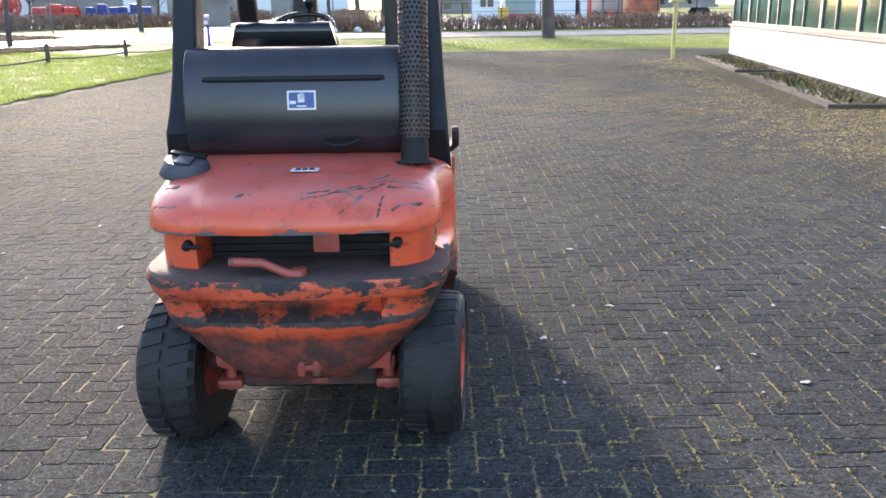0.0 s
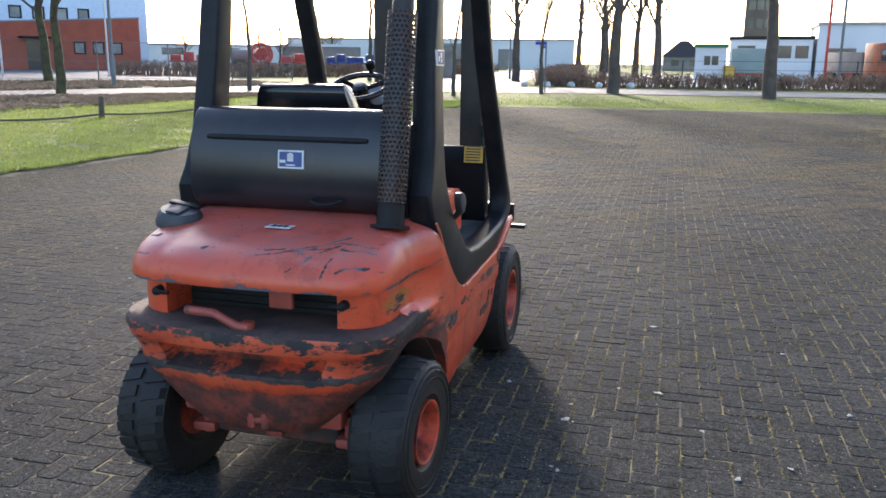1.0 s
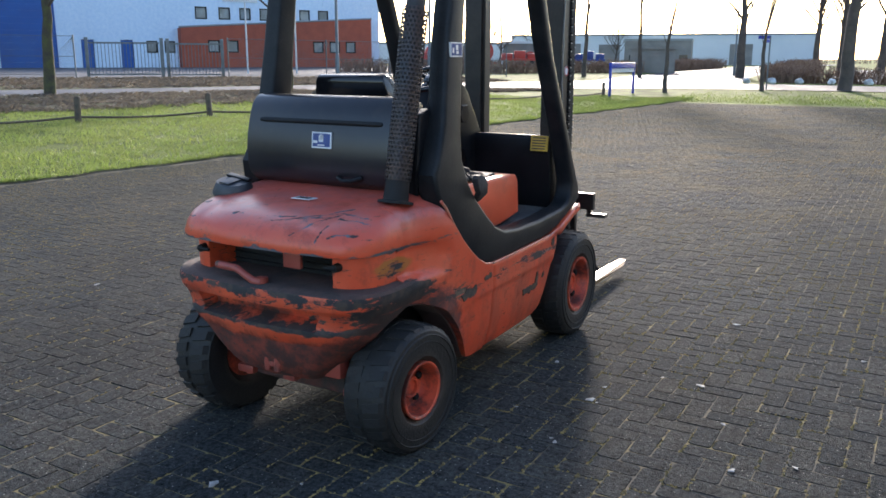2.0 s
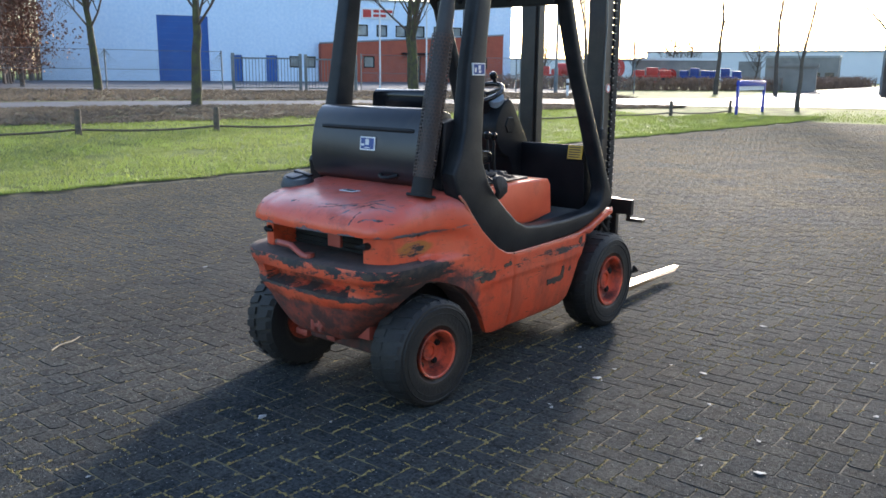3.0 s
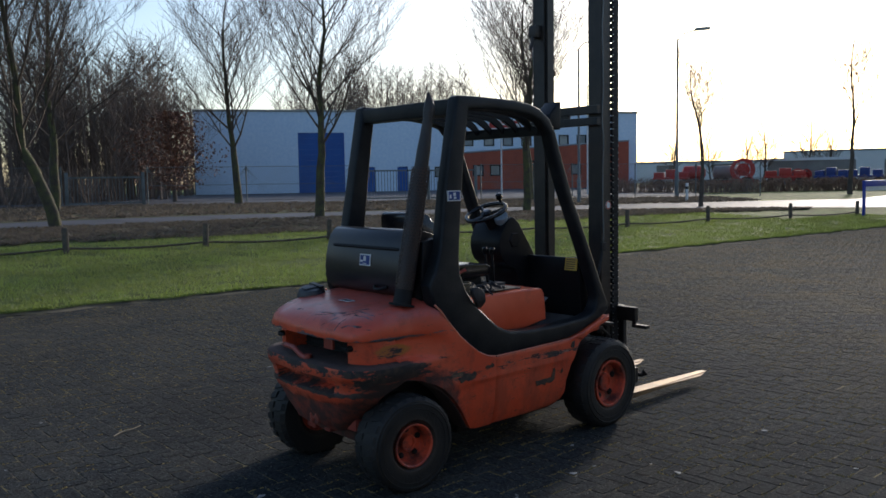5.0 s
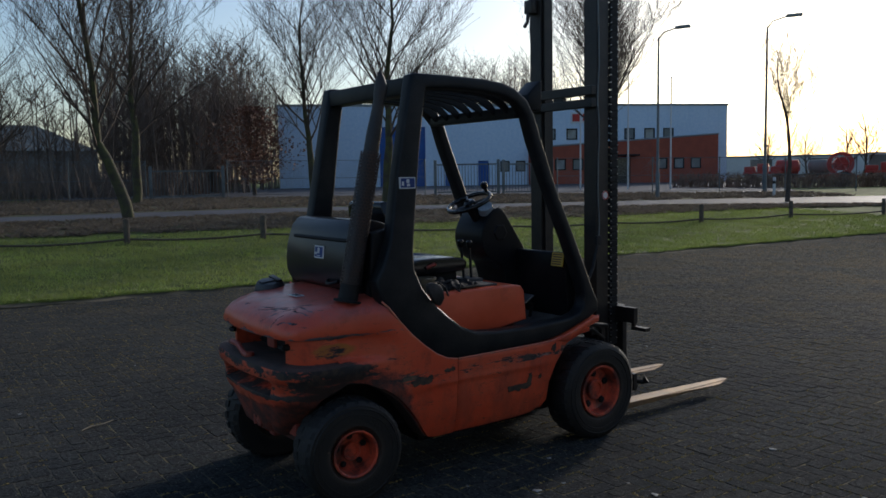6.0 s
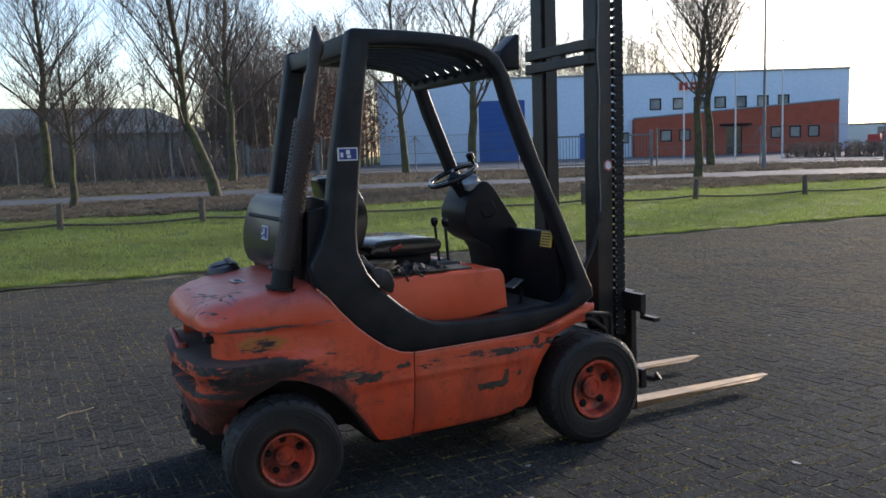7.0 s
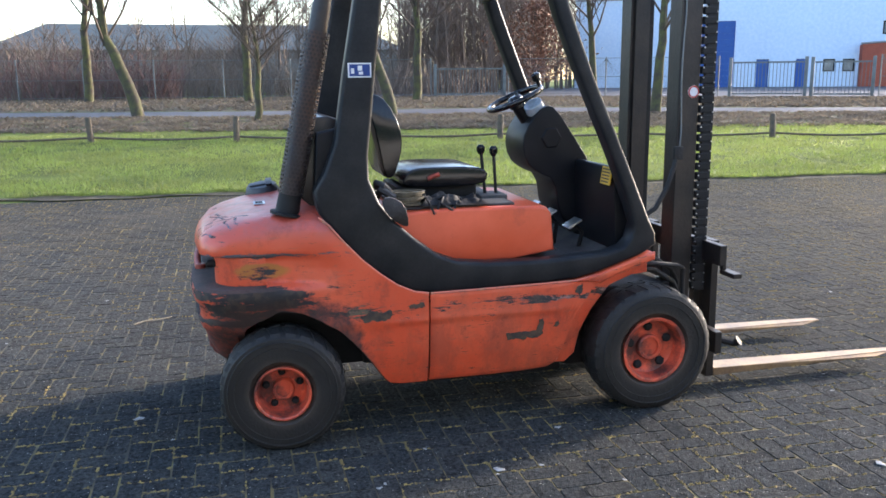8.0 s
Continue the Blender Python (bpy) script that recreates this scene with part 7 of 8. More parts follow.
def wheel(name, x, y, r, width, rim_r, s, bolts, steer=0.0, lugs=26, tread=1.0, dish=0.36):
    w = holder(name, pose(x, y, r - 0.012, 0, 0, steer), "thick black treaded tyre on a red rim")
    w.parent = lift
    h = width / 2
    bm = bmesh.new()
    prof = [(-h * 0.72, rim_r + 0.004), (-h * 0.95, rim_r + 0.03), (-h, r * 0.80), (-h * 0.96, r * 0.91), (-h * 0.80, r * 0.965), (-h * 0.4, r * 0.985), (0, r * 0.988), (h * 0.4, r * 0.985), (h * 0.80, r * 0.965), (h * 0.96, r * 0.91), (h, r * 0.80), (h * 0.95, rim_r + 0.03), (h * 0.72, rim_r + 0.004)]
    lathe(bm, prof, 56, "x", closed=True)
    tyre = part("tyre", bm, tyre_rubber(rim_r), w, "dusty black tyre with block tread")
    for q in (-1, 1):
        t = bmesh.new()
        vs = []
        for xx, zz in ((0.12, r * 0.975), (0.80, r * 0.958), (0.935, r * 0.915), (0.94, r * 0.89), (0.85, r * 0.86), (0.12, r * 0.90)):
            top = (0.012 if zz > r * 0.93 else (0.004 if xx > 0.95 else 0.0)) * tread - (1 - tread) * 0.004
            for wdt in (-1, 1):
                vs.append(t.verts.new((q * h * xx, wdt * r * math.pi / lugs * 0.60 - 0.03 * (1 - xx) * q, zz + top)))
        for i in range(6):
            j = (i + 1) % 6
            t.faces.new((vs[2 * i], vs[2 * i + 1], vs[2 * j + 1], vs[2 * j]))
        t.faces.new([vs[2 * i] for i in range(6)])
        t.faces.new([vs[2 * i + 1] for i in range(6)][::-1])
        first = part("tread_block", t, M_RUBBER, w, smooth=False)
        for k in range(lugs):
            b = first if k == 0 else new("tread_block", first.data)
            b.parent = w
            b.matrix_basis = Matrix.Rotation(2 * math.pi * (k + 0.25 * q) / lugs, 4, "X")
    bm = bmesh.new()
    for rr, xx in ((r * 0.74, 0.985), (r * 0.84, 1.0)):
        lathe(bm, [(s * h * xx - 0.003, rr), (s * h * xx + s * 0.004, rr + 0.004), (s * h * xx - 0.003, rr + 0.008)], 56, "x", closed=True)
    part("sidewall_ring", bm, M_RUBBER, tyre)
    bm = bmesh.new()
    o = s * h
    lathe(bm, [(o * 0.90, rim_r * 1.03), (o * 0.96, rim_r * 1.05), (o * 0.97, rim_r * 1.0), (o * 0.93, rim_r * 0.94), (o * (dish + 0.26), rim_r * 0.885), (o * (dish + 0.04), rim_r * 0.85), (o * (dish - 0.01), rim_r * 0.80), (o * dish, rim_r * 0.52), (o * dish, rim_r * 0.0005), (-o * 0.7, rim_r * 0.0005), (-o * 0.7, rim_r * 1.03)], 44, "x", closed=True)
    rim = part("rim", bm, M_RIM, w, "red steel rim with worn paint")
    bm = bmesh.new()
    lathe(bm, [(o * (dish - 0.02), rim_r * 0.42), (o * (dish + 0.20), rim_r * 0.41), (o * (dish + 0.25), rim_r * 0.37), (o * (dish + 0.24), rim_r * 0.29), (o * (dish + 0.13), rim_r * 0.27), (o * (dish + 0.13), rim_r * 0.0005)], 30, "x")
    part("hub", bm, M_RIM, rim)
    for k in range(bolts):
        a = 2 * math.pi * (k + 0.3) / bolts
        bm = bmesh.new()
        tube(bm, [(o * (dish - 0.04), math.cos(a) * rim_r * 0.66, math.sin(a) * rim_r * 0.66), (o * (dish + 0.09), math.cos(a) * rim_r * 0.66, math.sin(a) * rim_r * 0.66), (o * (dish + 0.15), math.cos(a) * rim_r * 0.66, math.sin(a) * rim_r * 0.66)], [rim_r * 0.15, rim_r * 0.145, rim_r * 0.09], 7)
        part("wheel_nut", bm, M_DARK, rim)


for s in (1, -1):
    wheel("rear_wheel", s * 0.50, 0.0, 0.292, 0.235, 0.125, s, 5, -5.0, 26, 0.62 if s > 0 else 1.0, 0.22)
    wheel("front_wheel", s * 0.495, 1.875, 0.332, 0.225, 0.165, s, 5, 0.0, 30, 0.62, 0.30)
ax = holder("rear_axle", Matrix(), "sooty red steering axle between the rear wheels")
ax.parent = lift
bm = bmesh.new()
tube(bm, [(-0.42, 0, 0.30), (0.42, 0, 0.30)], 0.045, 12)
prism(bm, [[(-0.11, 0.23), (-0.11, 0.34), (-0.05, 0.385), (0.10, 0.385), (0.12, 0.25), (0.06, 0.205), (-0.07, 0.205)]], -0.27, 0.27, 0.02)
part("beam", bm, M_AXLE, ax)
for s in (1, -1):
    bm = bmesh.new()
    box(bm, (s * 0.255, -0.145, 0.315), (s * 0.345, 0.06, 0.365), 0.012)
    box(bm, (s * 0.265, -0.135, 0.222), (s * 0.365, 0.06, 0.262), 0.012)
    tube(bm, [(s * 0.315, -0.09, 0.21), (s * 0.315, -0.09, 0.385)], 0.024, 12)
    part("knuckle", bm, M_TAG, ax, "dull red steering knuckle")
for x0, x1, z0, z1 in ((0.20, 0.335, 0.345, 0.445), (-0.335, -0.22, 0.36, 0.43)):
    bm = bmesh.new()
    box(bm, (x0, -0.235, z0), (x1, -0.16, z1), 0.02)
    part("bracket", bm, M_TAG, ax, "dull red bracket under the counterweight")
bm = bmesh.new()
box(bm, (-0.01, -0.335, 0.385), (0.085, -0.25, 0.415), 0.012)
tube(bm, [(0.01, -0.325, 0.37), (0.01, -0.325, 0.43)], 0.016, 12)
tube(bm, [(0.065, -0.325, 0.37), (0.065, -0.325, 0.43)], 0.016, 12)
box(bm, (0.03, -0.26, 0.30), (0.10, -0.15, 0.36), 0.012)
part("tow_pin", bm, M_TAG, lift, "small red tow bracket")

# seat
seat = holder("seat", Matrix.Translation((-0.13, 0, 0)), "black vinyl driver's seat")
seat.parent = lift
bm = bmesh.new()
prism(bm, [smooth_loop([(0.66, 1.17), (0.70, 1.235), (0.78, 1.25), (1.06, 1.245), (1.13, 1.22), (1.12, 1.16), (1.05, 1.145), (0.70, 1.145)], 1)], -0.245, 0.245, 0.03)
part("cushion", bm, M_VINYL, seat, "shiny black seat cushion")
bm = bmesh.new()
prism(bm, [smooth_loop([(0.58, 1.20), (0.545, 1.40), (0.50, 1.57), (0.50, 1.61), (0.545, 1.625), (0.60, 1.59), (0.665, 1.46), (0.675, 1.36), (0.645, 1.25), (0.62, 1.20)], 1)], -0.235, 0.235, 0.03, lambda x, y, z: x * (1 - 0.16 * max(0.0, (z - 1.42) / 0.2) ** 2))
part("backrest", bm, M_VINYL, seat, "rounded black backrest")
bm = bmesh.new()
box(bm, (-0.2, 0.64, 1.08), (0.2, 1.08, 1.15), 0.02)
part("base", bm, M_DARK, seat)
bm = bmesh.new()
tube(bm, [(0.25, 0.80, 1.19), (0.265, 0.86, 1.215)], 0.012, 8)
part("belt_buckle", bm, M_RIM, seat, "red belt buckle")
def cloth(x0, x1, y0, y1, z, rise, seed, n=22):
    """A rumpled sheet lying on the cover."""
    bm = bmesh.new()
    rows = []
    for i in range(n + 1):
        row = []
        for j in range(n + 1):
            u, v = i / n, j / n
            edge = 0.02 * noise.noise(Vector((u * 4, v * 4, seed)))
            x, y = x0 + (x1 - x0) * u + edge, y0 + (y1 - y0) * v + edge
            k = noise.noise(Vector((u * 5, v * 4, seed))) + 0.5 * noise.noise(Vector((u * 11, v * 9, seed + 3)))
            row.append(bm.verts.new((x, y, z + rise * (0.45 + 0.7 * k) * min(1, 6 * u, 6 * (1 - u), 6 * v, 6 * (1 - v)))))
        rows.append(row)
    for r, q in zip(rows, rows[1:]):
        for j in range(n):
            bm.faces.new((r[j], r[j + 1], q[j + 1], q[j]))
    bmesh.ops.solidify(bm, geom=bm.faces[:], thickness=0.004)
    return bm


part("rag", cloth(0.16, 0.37, 0.70, 0.93, 1.088, 0.055, 2.0), M_MAT, lift, "crumpled dark rag beside the seat")
part("rag", cloth(0.20, 0.38, 0.88, 1.06, 1.086, 0.035, 7.0), M_FLAP, lift, "crumpled grey rag beside the seat")
bm = bmesh.new()
for k in range(5):
    lathe(bm, [(1.088 + 0.014 * k, 0.062 - 0.004 * (k % 2)), (1.100 + 0.014 * k, 0.062 - 0.004 * (k % 2)), (1.100 + 0.014 * k, 0.054), (1.088 + 0.014 * k, 0.054)], 26, "z", (0.29 + 0.004 * (k % 3), 0.635 + 0.005 * ((k + 1) % 2), 0), True)
    lathe(bm, [(1.09 + 0.013 * k, 0.046), (1.098 + 0.013 * k, 0.046), (1.098 + 0.013 * k, 0.030), (1.09 + 0.013 * k, 0.030)], 20, "z", (0.29, 0.635, 0), True)
for v in bm.verts:
    v.co.x, v.co.y = 0.29 + (v.co.x - 0.29) * 1.15, 0.645 + (v.co.y - 0.635) * 1.45
part("strap_coil", bm, M_STRAP, lift, "coiled olive webbing strap beside the seat")
bm = bmesh.new()
tube(bm, [(0.30, 0.56, 1.16), (0.33, 0.53, 1.19), (0.30, 0.50, 1.20), (0.20, 0.52, 1.17)], 0.018, 8)
tube(bm, [(0.26, 0.50, 1.12), (0.33, 0.52, 1.17), (0.36, 0.58, 1.13)], 0.02, 8)
part("belt_roll", bm, M_MAT, lift, "dark belt webbing bundled behind the strap")
for k in range(2):
    bm = bmesh.new()
    yk = 0.715 + 0.085 * k
    tube(bm, [(0.30, yk, 1.10), (0.36, yk + 0.02, 1.125), (0.40, yk + 0.03 - 0.03 * k, 1.10), (0.405, yk + 0.05, 1.05 + 0.02 * k), (0.385, yk + 0.07, 1.06), (0.35, yk + 0.09, 1.10)], 0.006, 6)
    part("cable_loop", bm, M_RUBBER, lift, "loose black cable")

# front cowl, dashboard, wheel, levers, pedals
bm = bmesh.new()
prism(bm, [smooth_loop([(1.715, 0.80), (1.698, 0.98), (1.69, 1.22), (1.70, 1.25), (1.73, 1.25), (1.80, 1.0), (1.82, 0.86), (1.80, 0.80)], 1)], -0.47, 0.455, 0.015)
cowl = part("front_cowl", bm, M_BLACK, lift, "black front cowl before the driver")
bm = bmesh.new()
tl = Matrix.Translation((0.395, 1.674, 1.20)) @ Matrix.Rotation(radians(-10), 4, "X")
box(bm, (-0.055, -0.004, -0.04), (0.055, 0.002, 0.05), m=tl)
yp = part("sticker", bm, M_STICK_YEL, cowl, "yellow warning sticker with dark print", False)
bm = bmesh.new()
for k in range(5):
    box(bm, (-0.045, -0.0055, -0.03 + 0.016 * k), (0.04, -0.0042, -0.023 + 0.016 * k), m=tl)
part("print_bar", bm, M_PRINT, yp, smooth=False)
bm = bmesh.new()
prism(bm, [smooth_loop([(1.40, 1.24), (1.375, 1.36), (1.42, 1.46), (1.50, 1.55), (1.57, 1.54), (1.68, 1.38), (1.79, 1.22), (1.76, 0.95), (1.66, 0.86), (1.60, 0.95), (1.57, 1.14), (1.47, 1.18)], 1)], -0.37, -0.05, 0.04)
dash = part("dashboard", bm, M_BLACK, lift, "black dashboard pod round the steering column")
bm = bmesh.new()
lathe(bm, [(-0.052, 0.064), (-0.042, 0.054), (-0.042, 0.0005)], 6, "x", (0, 1.545, 1.372))
part("hatch", bm, M_BLACK, dash, "six-sided hatch", False)
bm = bmesh.new()
gm = Matrix.Translation((-0.11, 1.462, 1.545)) @ Matrix.Rotation(radians(34), 4, "X") @ Matrix.Rotation(radians(18), 4, "Y")
t = bmesh.new()
lathe(t, [(-0.03, 0.056), (0.016, 0.054), (0.020, 0.046), (0.018, 0.042), (0.018, 0.0005)], 24, "z")
pour(bm, t, gm)
part("gauge", bm, M_GAUGE, dash, "round gauge, its glass face pale with a painted reflection")
sw = holder("steering_wheel", Matrix.Translation((-0.18, 1.375, 1.585)) @ Matrix.Rotation(radians(24), 4, "X"), "black steering wheel with a spinner knob")
sw.parent = lift
bm = bmesh.new()
lathe(bm, [(0.016 * math.sin(a), 0.155 + 0.016 * math.cos(a)) for a in (2 * math.pi * k / 10 for k in range(10))], 40, "z", closed=True)
part("wheel_rim", bm, M_VINYL, sw)
bm = bmesh.new()
for k in range(3):
    a = 2 * math.pi * k / 3 + 0.5
    tube(bm, [(0, 0, -0.02), (math.cos(a) * 0.15, math.sin(a) * 0.15, 0)], 0.013, 8)
lathe(bm, [(-0.05, 0.045), (0.0, 0.045), (0.015, 0.03), (0.018, 0.0005)], 20, "z")
part("spokes", bm, M_VINYL, sw)
bm = bmesh.new()
tube(bm, [(0.02, 0.155, 0), (0.02, 0.155, 0.035), (0.02, 0.155, 0.04), (0.02, 0.155, 0.075), (0.02, 0.155, 0.085)], [0.012, 0.012, 0.024, 0.026, 0.012], 14)
part("spinner_knob", bm, M_VINYL, sw)
bm = bmesh.new()
tube(bm, [(0, 0, -0.03), (0, 0.06, -0.30)], [0.04, 0.05], 14)
part("column", bm, M_BLACK, sw)
lv = holder("lever_block", Matrix.Translation((0.09, 0, 0)), "two hydraulic levers with round black knobs")
lv.parent = lift
bm = bmesh.new()
box(bm, (-0.08, 1.07, 1.06), (0.08, 1.22, 1.10), 0.012)
part("gaiter", bm, M_MAT, lv)
for y0, y1, z in ((1.12, 1.095, 1.335), (1.18, 1.165, 1.325)):
    bm = bmesh.new()
    tube(bm, [(0, y0, 1.09), (0, y1, z)], 0.009, 8)
    q = part("lever", bm, M_DARK, lv)
    bm = bmesh.new()
    tube(bm, [(0, y1, z - 0.03), (0, y1, z - 0.01), (0, y1, z + 0.01), (0, y1, z + 0.022)], [0.012, 0.022, 0.022, 0.012], 14)
    part("knob", bm, M_VINYL, q)
for x, y, z in ((0.02, 1.50, 0.960), (0.16, 1.59, 0.925), (-0.26, 1.515, 0.965)):
    bm = bmesh.new()
    t = Matrix.Translation((x, y, z)) @ Matrix.Rotation(radians(30), 4, "X")
    box(bm, (-0.05, -0.045, -0.006), (0.05, 0.045, 0.006), 0.004, t)
    p = part("pedal", bm, M_CHROME, lift, "worn bright steel pedal")
    bm = bmesh.new()
    tube(bm, [(x, y + 0.01, z - 0.004), (x, y + 0.06, z - 0.05), (x, y + 0.04, 0.79)], 0.012, 6)
    part("pedal_arm", bm, M_DARK, p)
bm = bmesh.new()
for k in range(6):
    box(bm, (0.05, 1.39 + 0.02 * k, 0.7905), (0.20, 1.398 + 0.02 * k, 0.796))
part("tread_strips", bm, M_CHROME, lift, "bright tread strips on the floor", False)
bm = bmesh.new()
prism(bm, [smooth_loop([(0.475, 1.165), (0.52, 1.172), (0.575, 1.14), (0.60, 1.05), (0.605, 1.02), (0.57, 1.03), (0.515, 1.07), (0.48, 1.12)], 1)], 0.385, 0.417, 0.010, lambda x, y, z: x + 0.135 + 0.065 * min(1.0, max(0.0, (z - 1.02) / 0.06)))
part("hip_flap", bm, M_FLAP, guard, "scuffed grey vinyl flap beside the seat")

# mast
mast = holder("mast", Matrix(), "tall black lifting mast with chains")
mast.parent = lift
for s in (1, -1):
    bm = bmesh.new()
    channel(bm, [(s * x, y) for x, y in ((0.225, 2.09), (0.340, 2.09), (0.345, 2.095), (0.345, 2.205), (0.340, 2.21), (0.225, 2.21), (0.225, 2.19), (0.327, 2.19), (0.327, 2.11), (0.225, 2.11))], 0.12, 3.45)
    part("outer_upright", bm, M_MAST, mast, "black outer mast channel", False)
    bm = bmesh.new()
    channel(bm, [(s * x, y) for x, y in ((0.205, 2.113), (0.32, 2.113), (0.32, 2.126), (0.218, 2.126), (0.218, 2.174), (0.32, 2.174), (0.32, 2.187), (0.205, 2.187))], 0.16, 3.50)
    part("inner_upright", bm, M_MAST, mast, "black inner mast channel", False)
    bm = bmesh.new()
    tube(bm, [(s * 0.272, 2.15, 0.2), (s * 0.272, 2.15, 1.9)], 0.022, 14)
    tube(bm, [(s * 0.272, 2.15, 1.9), (s * 0.272, 2.15, 3.4)], 0.016, 12)
    part("lift_cylinder", bm, M_MAST, mast, "black lift cylinder")
    cm = bmesh.new()
    box(cm, (s * 0.333, 2.234, 0.55), (s * 0.355, 2.292, 3.45))
    for k in range(58):
        z = 0.56 + k * 0.05
        box(cm, (s * 0.331, 2.2125, z), (s * 0.357, 2.286, z + 0.040), 0.006)
    tagged(part("chain", cm, M_DARK, mast, "dark lifting chain with open links", False), kind="stuff")
    # bright steel pins added to stand for glints along the chain's edges
    bm = bmesh.new()
    for k in range(56):
        for y, dz in ((2.222, 0.0), (2.286, 0.026)):
            tube(bm, [(s * 0.350, y, 0.57 + k * 0.051 + dz), (s * 0.3605, y, 0.57 + k * 0.051 + dz)], 0.0042, 5)
    tagged(part("chain_pins", bm, M_CHROME, mast, "bright pin heads added for the glints along the chain", False), kind="stuff")
    bm = bmesh.new()
    tube(bm, [(s * (0.350 + 0.003 * math.sin(k * 2.1)), 2.105 + 0.006 * math.sin(k * 1.3), 1.30 + 0.12 * k) for k in range(18)], 0.0045, 6)
    part("cable", bm, M_GALV, mast, "thin pale grey cable clipped along the mast")
for z, y0, y1 in ((2.23, 2.07, 2.09), (3.30, 2.07, 2.09), (0.55, 2.07, 2.09)):
    bm = bmesh.new()
    box(bm, (-0.345, y0 - 0.03, z), (0.345, y1 - 0.001, z + 0.06), 0.006)
    box(bm, (-0.345, y0 - 0.03, z + 0.085), (0.345, y1 - 0.001, z + 0.15), 0.006)
    box(bm, (-0.05, y0 - 0.02, z + 0.05), (0.05, y1 - 0.002, z + 0.10), 0.003)
    part("cross_tie", bm, M_MAST, mast, "steel cross tie of the mast", False)
bm = bmesh.new()
tube(bm, [(0.3455, 2.175, 1.62), (0.348, 2.175, 1.62)], 0.032, 20)
rs = part("round_sticker", bm, M_WHITE, mast, "round white and red warning sticker")
bm = bmesh.new()
lathe(bm, [(0.3481, 0.024), (0.3492, 0.024), (0.3492, 0.031), (0.3481, 0.031)], 20, "x", (0, 2.175, 1.62), True)
part("red_ring", bm, M_MACHRED, rs)
bm = bmesh.new()
box(bm, (-0.33, 2.02, 2.96), (-0.25, 2.089, 3.06), 0.01)
tube(bm, [(-0.29, 2.03, 2.97), (-0.29, 2.02, 2.90), (-0.29, 1.99, 2.86)], 0.014, 8)
part("mast_hook", bm, M_MAST, mast, "dark hook bracket high on the mast")
for k, (x, z0, z1) in enumerate(((0.50, 0.76, 0.70), (0.47, 0.72, 0.55), (0.44, 0.78, 0.62))):
    bm = bmesh.new()
    tube(bm, [(x - 0.03, 1.82, z0), (x, 1.93, z0 - 0.01), (x - 0.02, 2.05, (z0 + z1) / 2), (x - 0.08, 2.12, z1), (x - 0.1, 2.14, 0.45)], 0.013, 8)
    part("hydraulic_hose", bm, M_RUBBER, mast, "bent black hydraulic hose")

bm = bmesh.new()
tube(bm, [(0.352, 2.10, 1.34), (0.362, 2.075, 1.24), (0.37, 2.03, 1.12), (0.38, 1.965, 1.02), (0.385, 1.90, 0.985), (0.38, 1.85, 0.93)], 0.013, 8)
box(bm, (0.345, 2.07, 1.27), (0.372, 2.12, 1.34), 0.008)
part("hydraulic_hose", bm, M_RUBBER, mast, "black hose looping back from the mast")

# carriage and forks
car = holder("fork_carriage", Matrix(), "black fork carriage")
car.parent = lift
for z0, z1 in ((0.72, 0.83), (0.24, 0.36)):
    bm = bmesh.new()
    box(bm, (-0.53, 2.27, z0), (0.53, 2.31, z1), 0.006)
    part("carriage_bar", bm, M_MAST, car, smooth=False)
for s in (1, -1):
    bm = bmesh.new()
    box(bm, (s * 0.26, 2.26, 0.3), (s * 0.30, 2.30, 0.78), 0.004)
    part("carriage_plate", bm, M_MAST, car, smooth=False)
    bm = bmesh.new()
    box(bm, (s * 0.47, 2.31, 0.665), (s * 0.60, 2.36, 0.69), 0.004)
    box(bm, (s * 0.47, 2.31, 0.69), (s * 0.50, 2.33, 0.78), 0.004)
    part("step_bracket", bm, M_MAST, car, smooth=False)
    bm = bmesh.new()
    prism(bm, [[(2.358, 0.062), (2.358, 0.112), (2.372, 0.105), (2.70, 0.100), (3.56, 0.090), (3.59, 0.088), (3.59, 0.082), (3.44, 0.070), (2.70, 0.066), (2.36, 0.060)]], 0.27, 0.39, 0.004,
          lambda x, y, z, s=s: s * (x if y < 3.42 else 0.33 + (x - 0.33) * (1 - 0.62 * (y - 3.42) / 0.17)))
    fk = part("fork", bm, M_FORK, car, "bare worn steel fork", False)
    bm = bmesh.new()
    prism(bm, [[(2.312, 0.06), (2.312, 0.83), (2.352, 0.83), (2.3575, 0.12), (2.3575, 0.058)]], 0.27, 0.39, 0.004, lambda x, y, z, s=s: s * x)
    part("shank", bm, M_MAST, fk, "dark upright shank of the fork", False)
bm = bmesh.new()
tube(bm, [(0.44, 2.31, 0.30), (0.50, 2.40, 0.28), (0.52, 2.42, 0.30)], [0.018, 0.018, 0.03], 8)
part("fork_pin", bm, M_DARK, car, "dark locking pin")


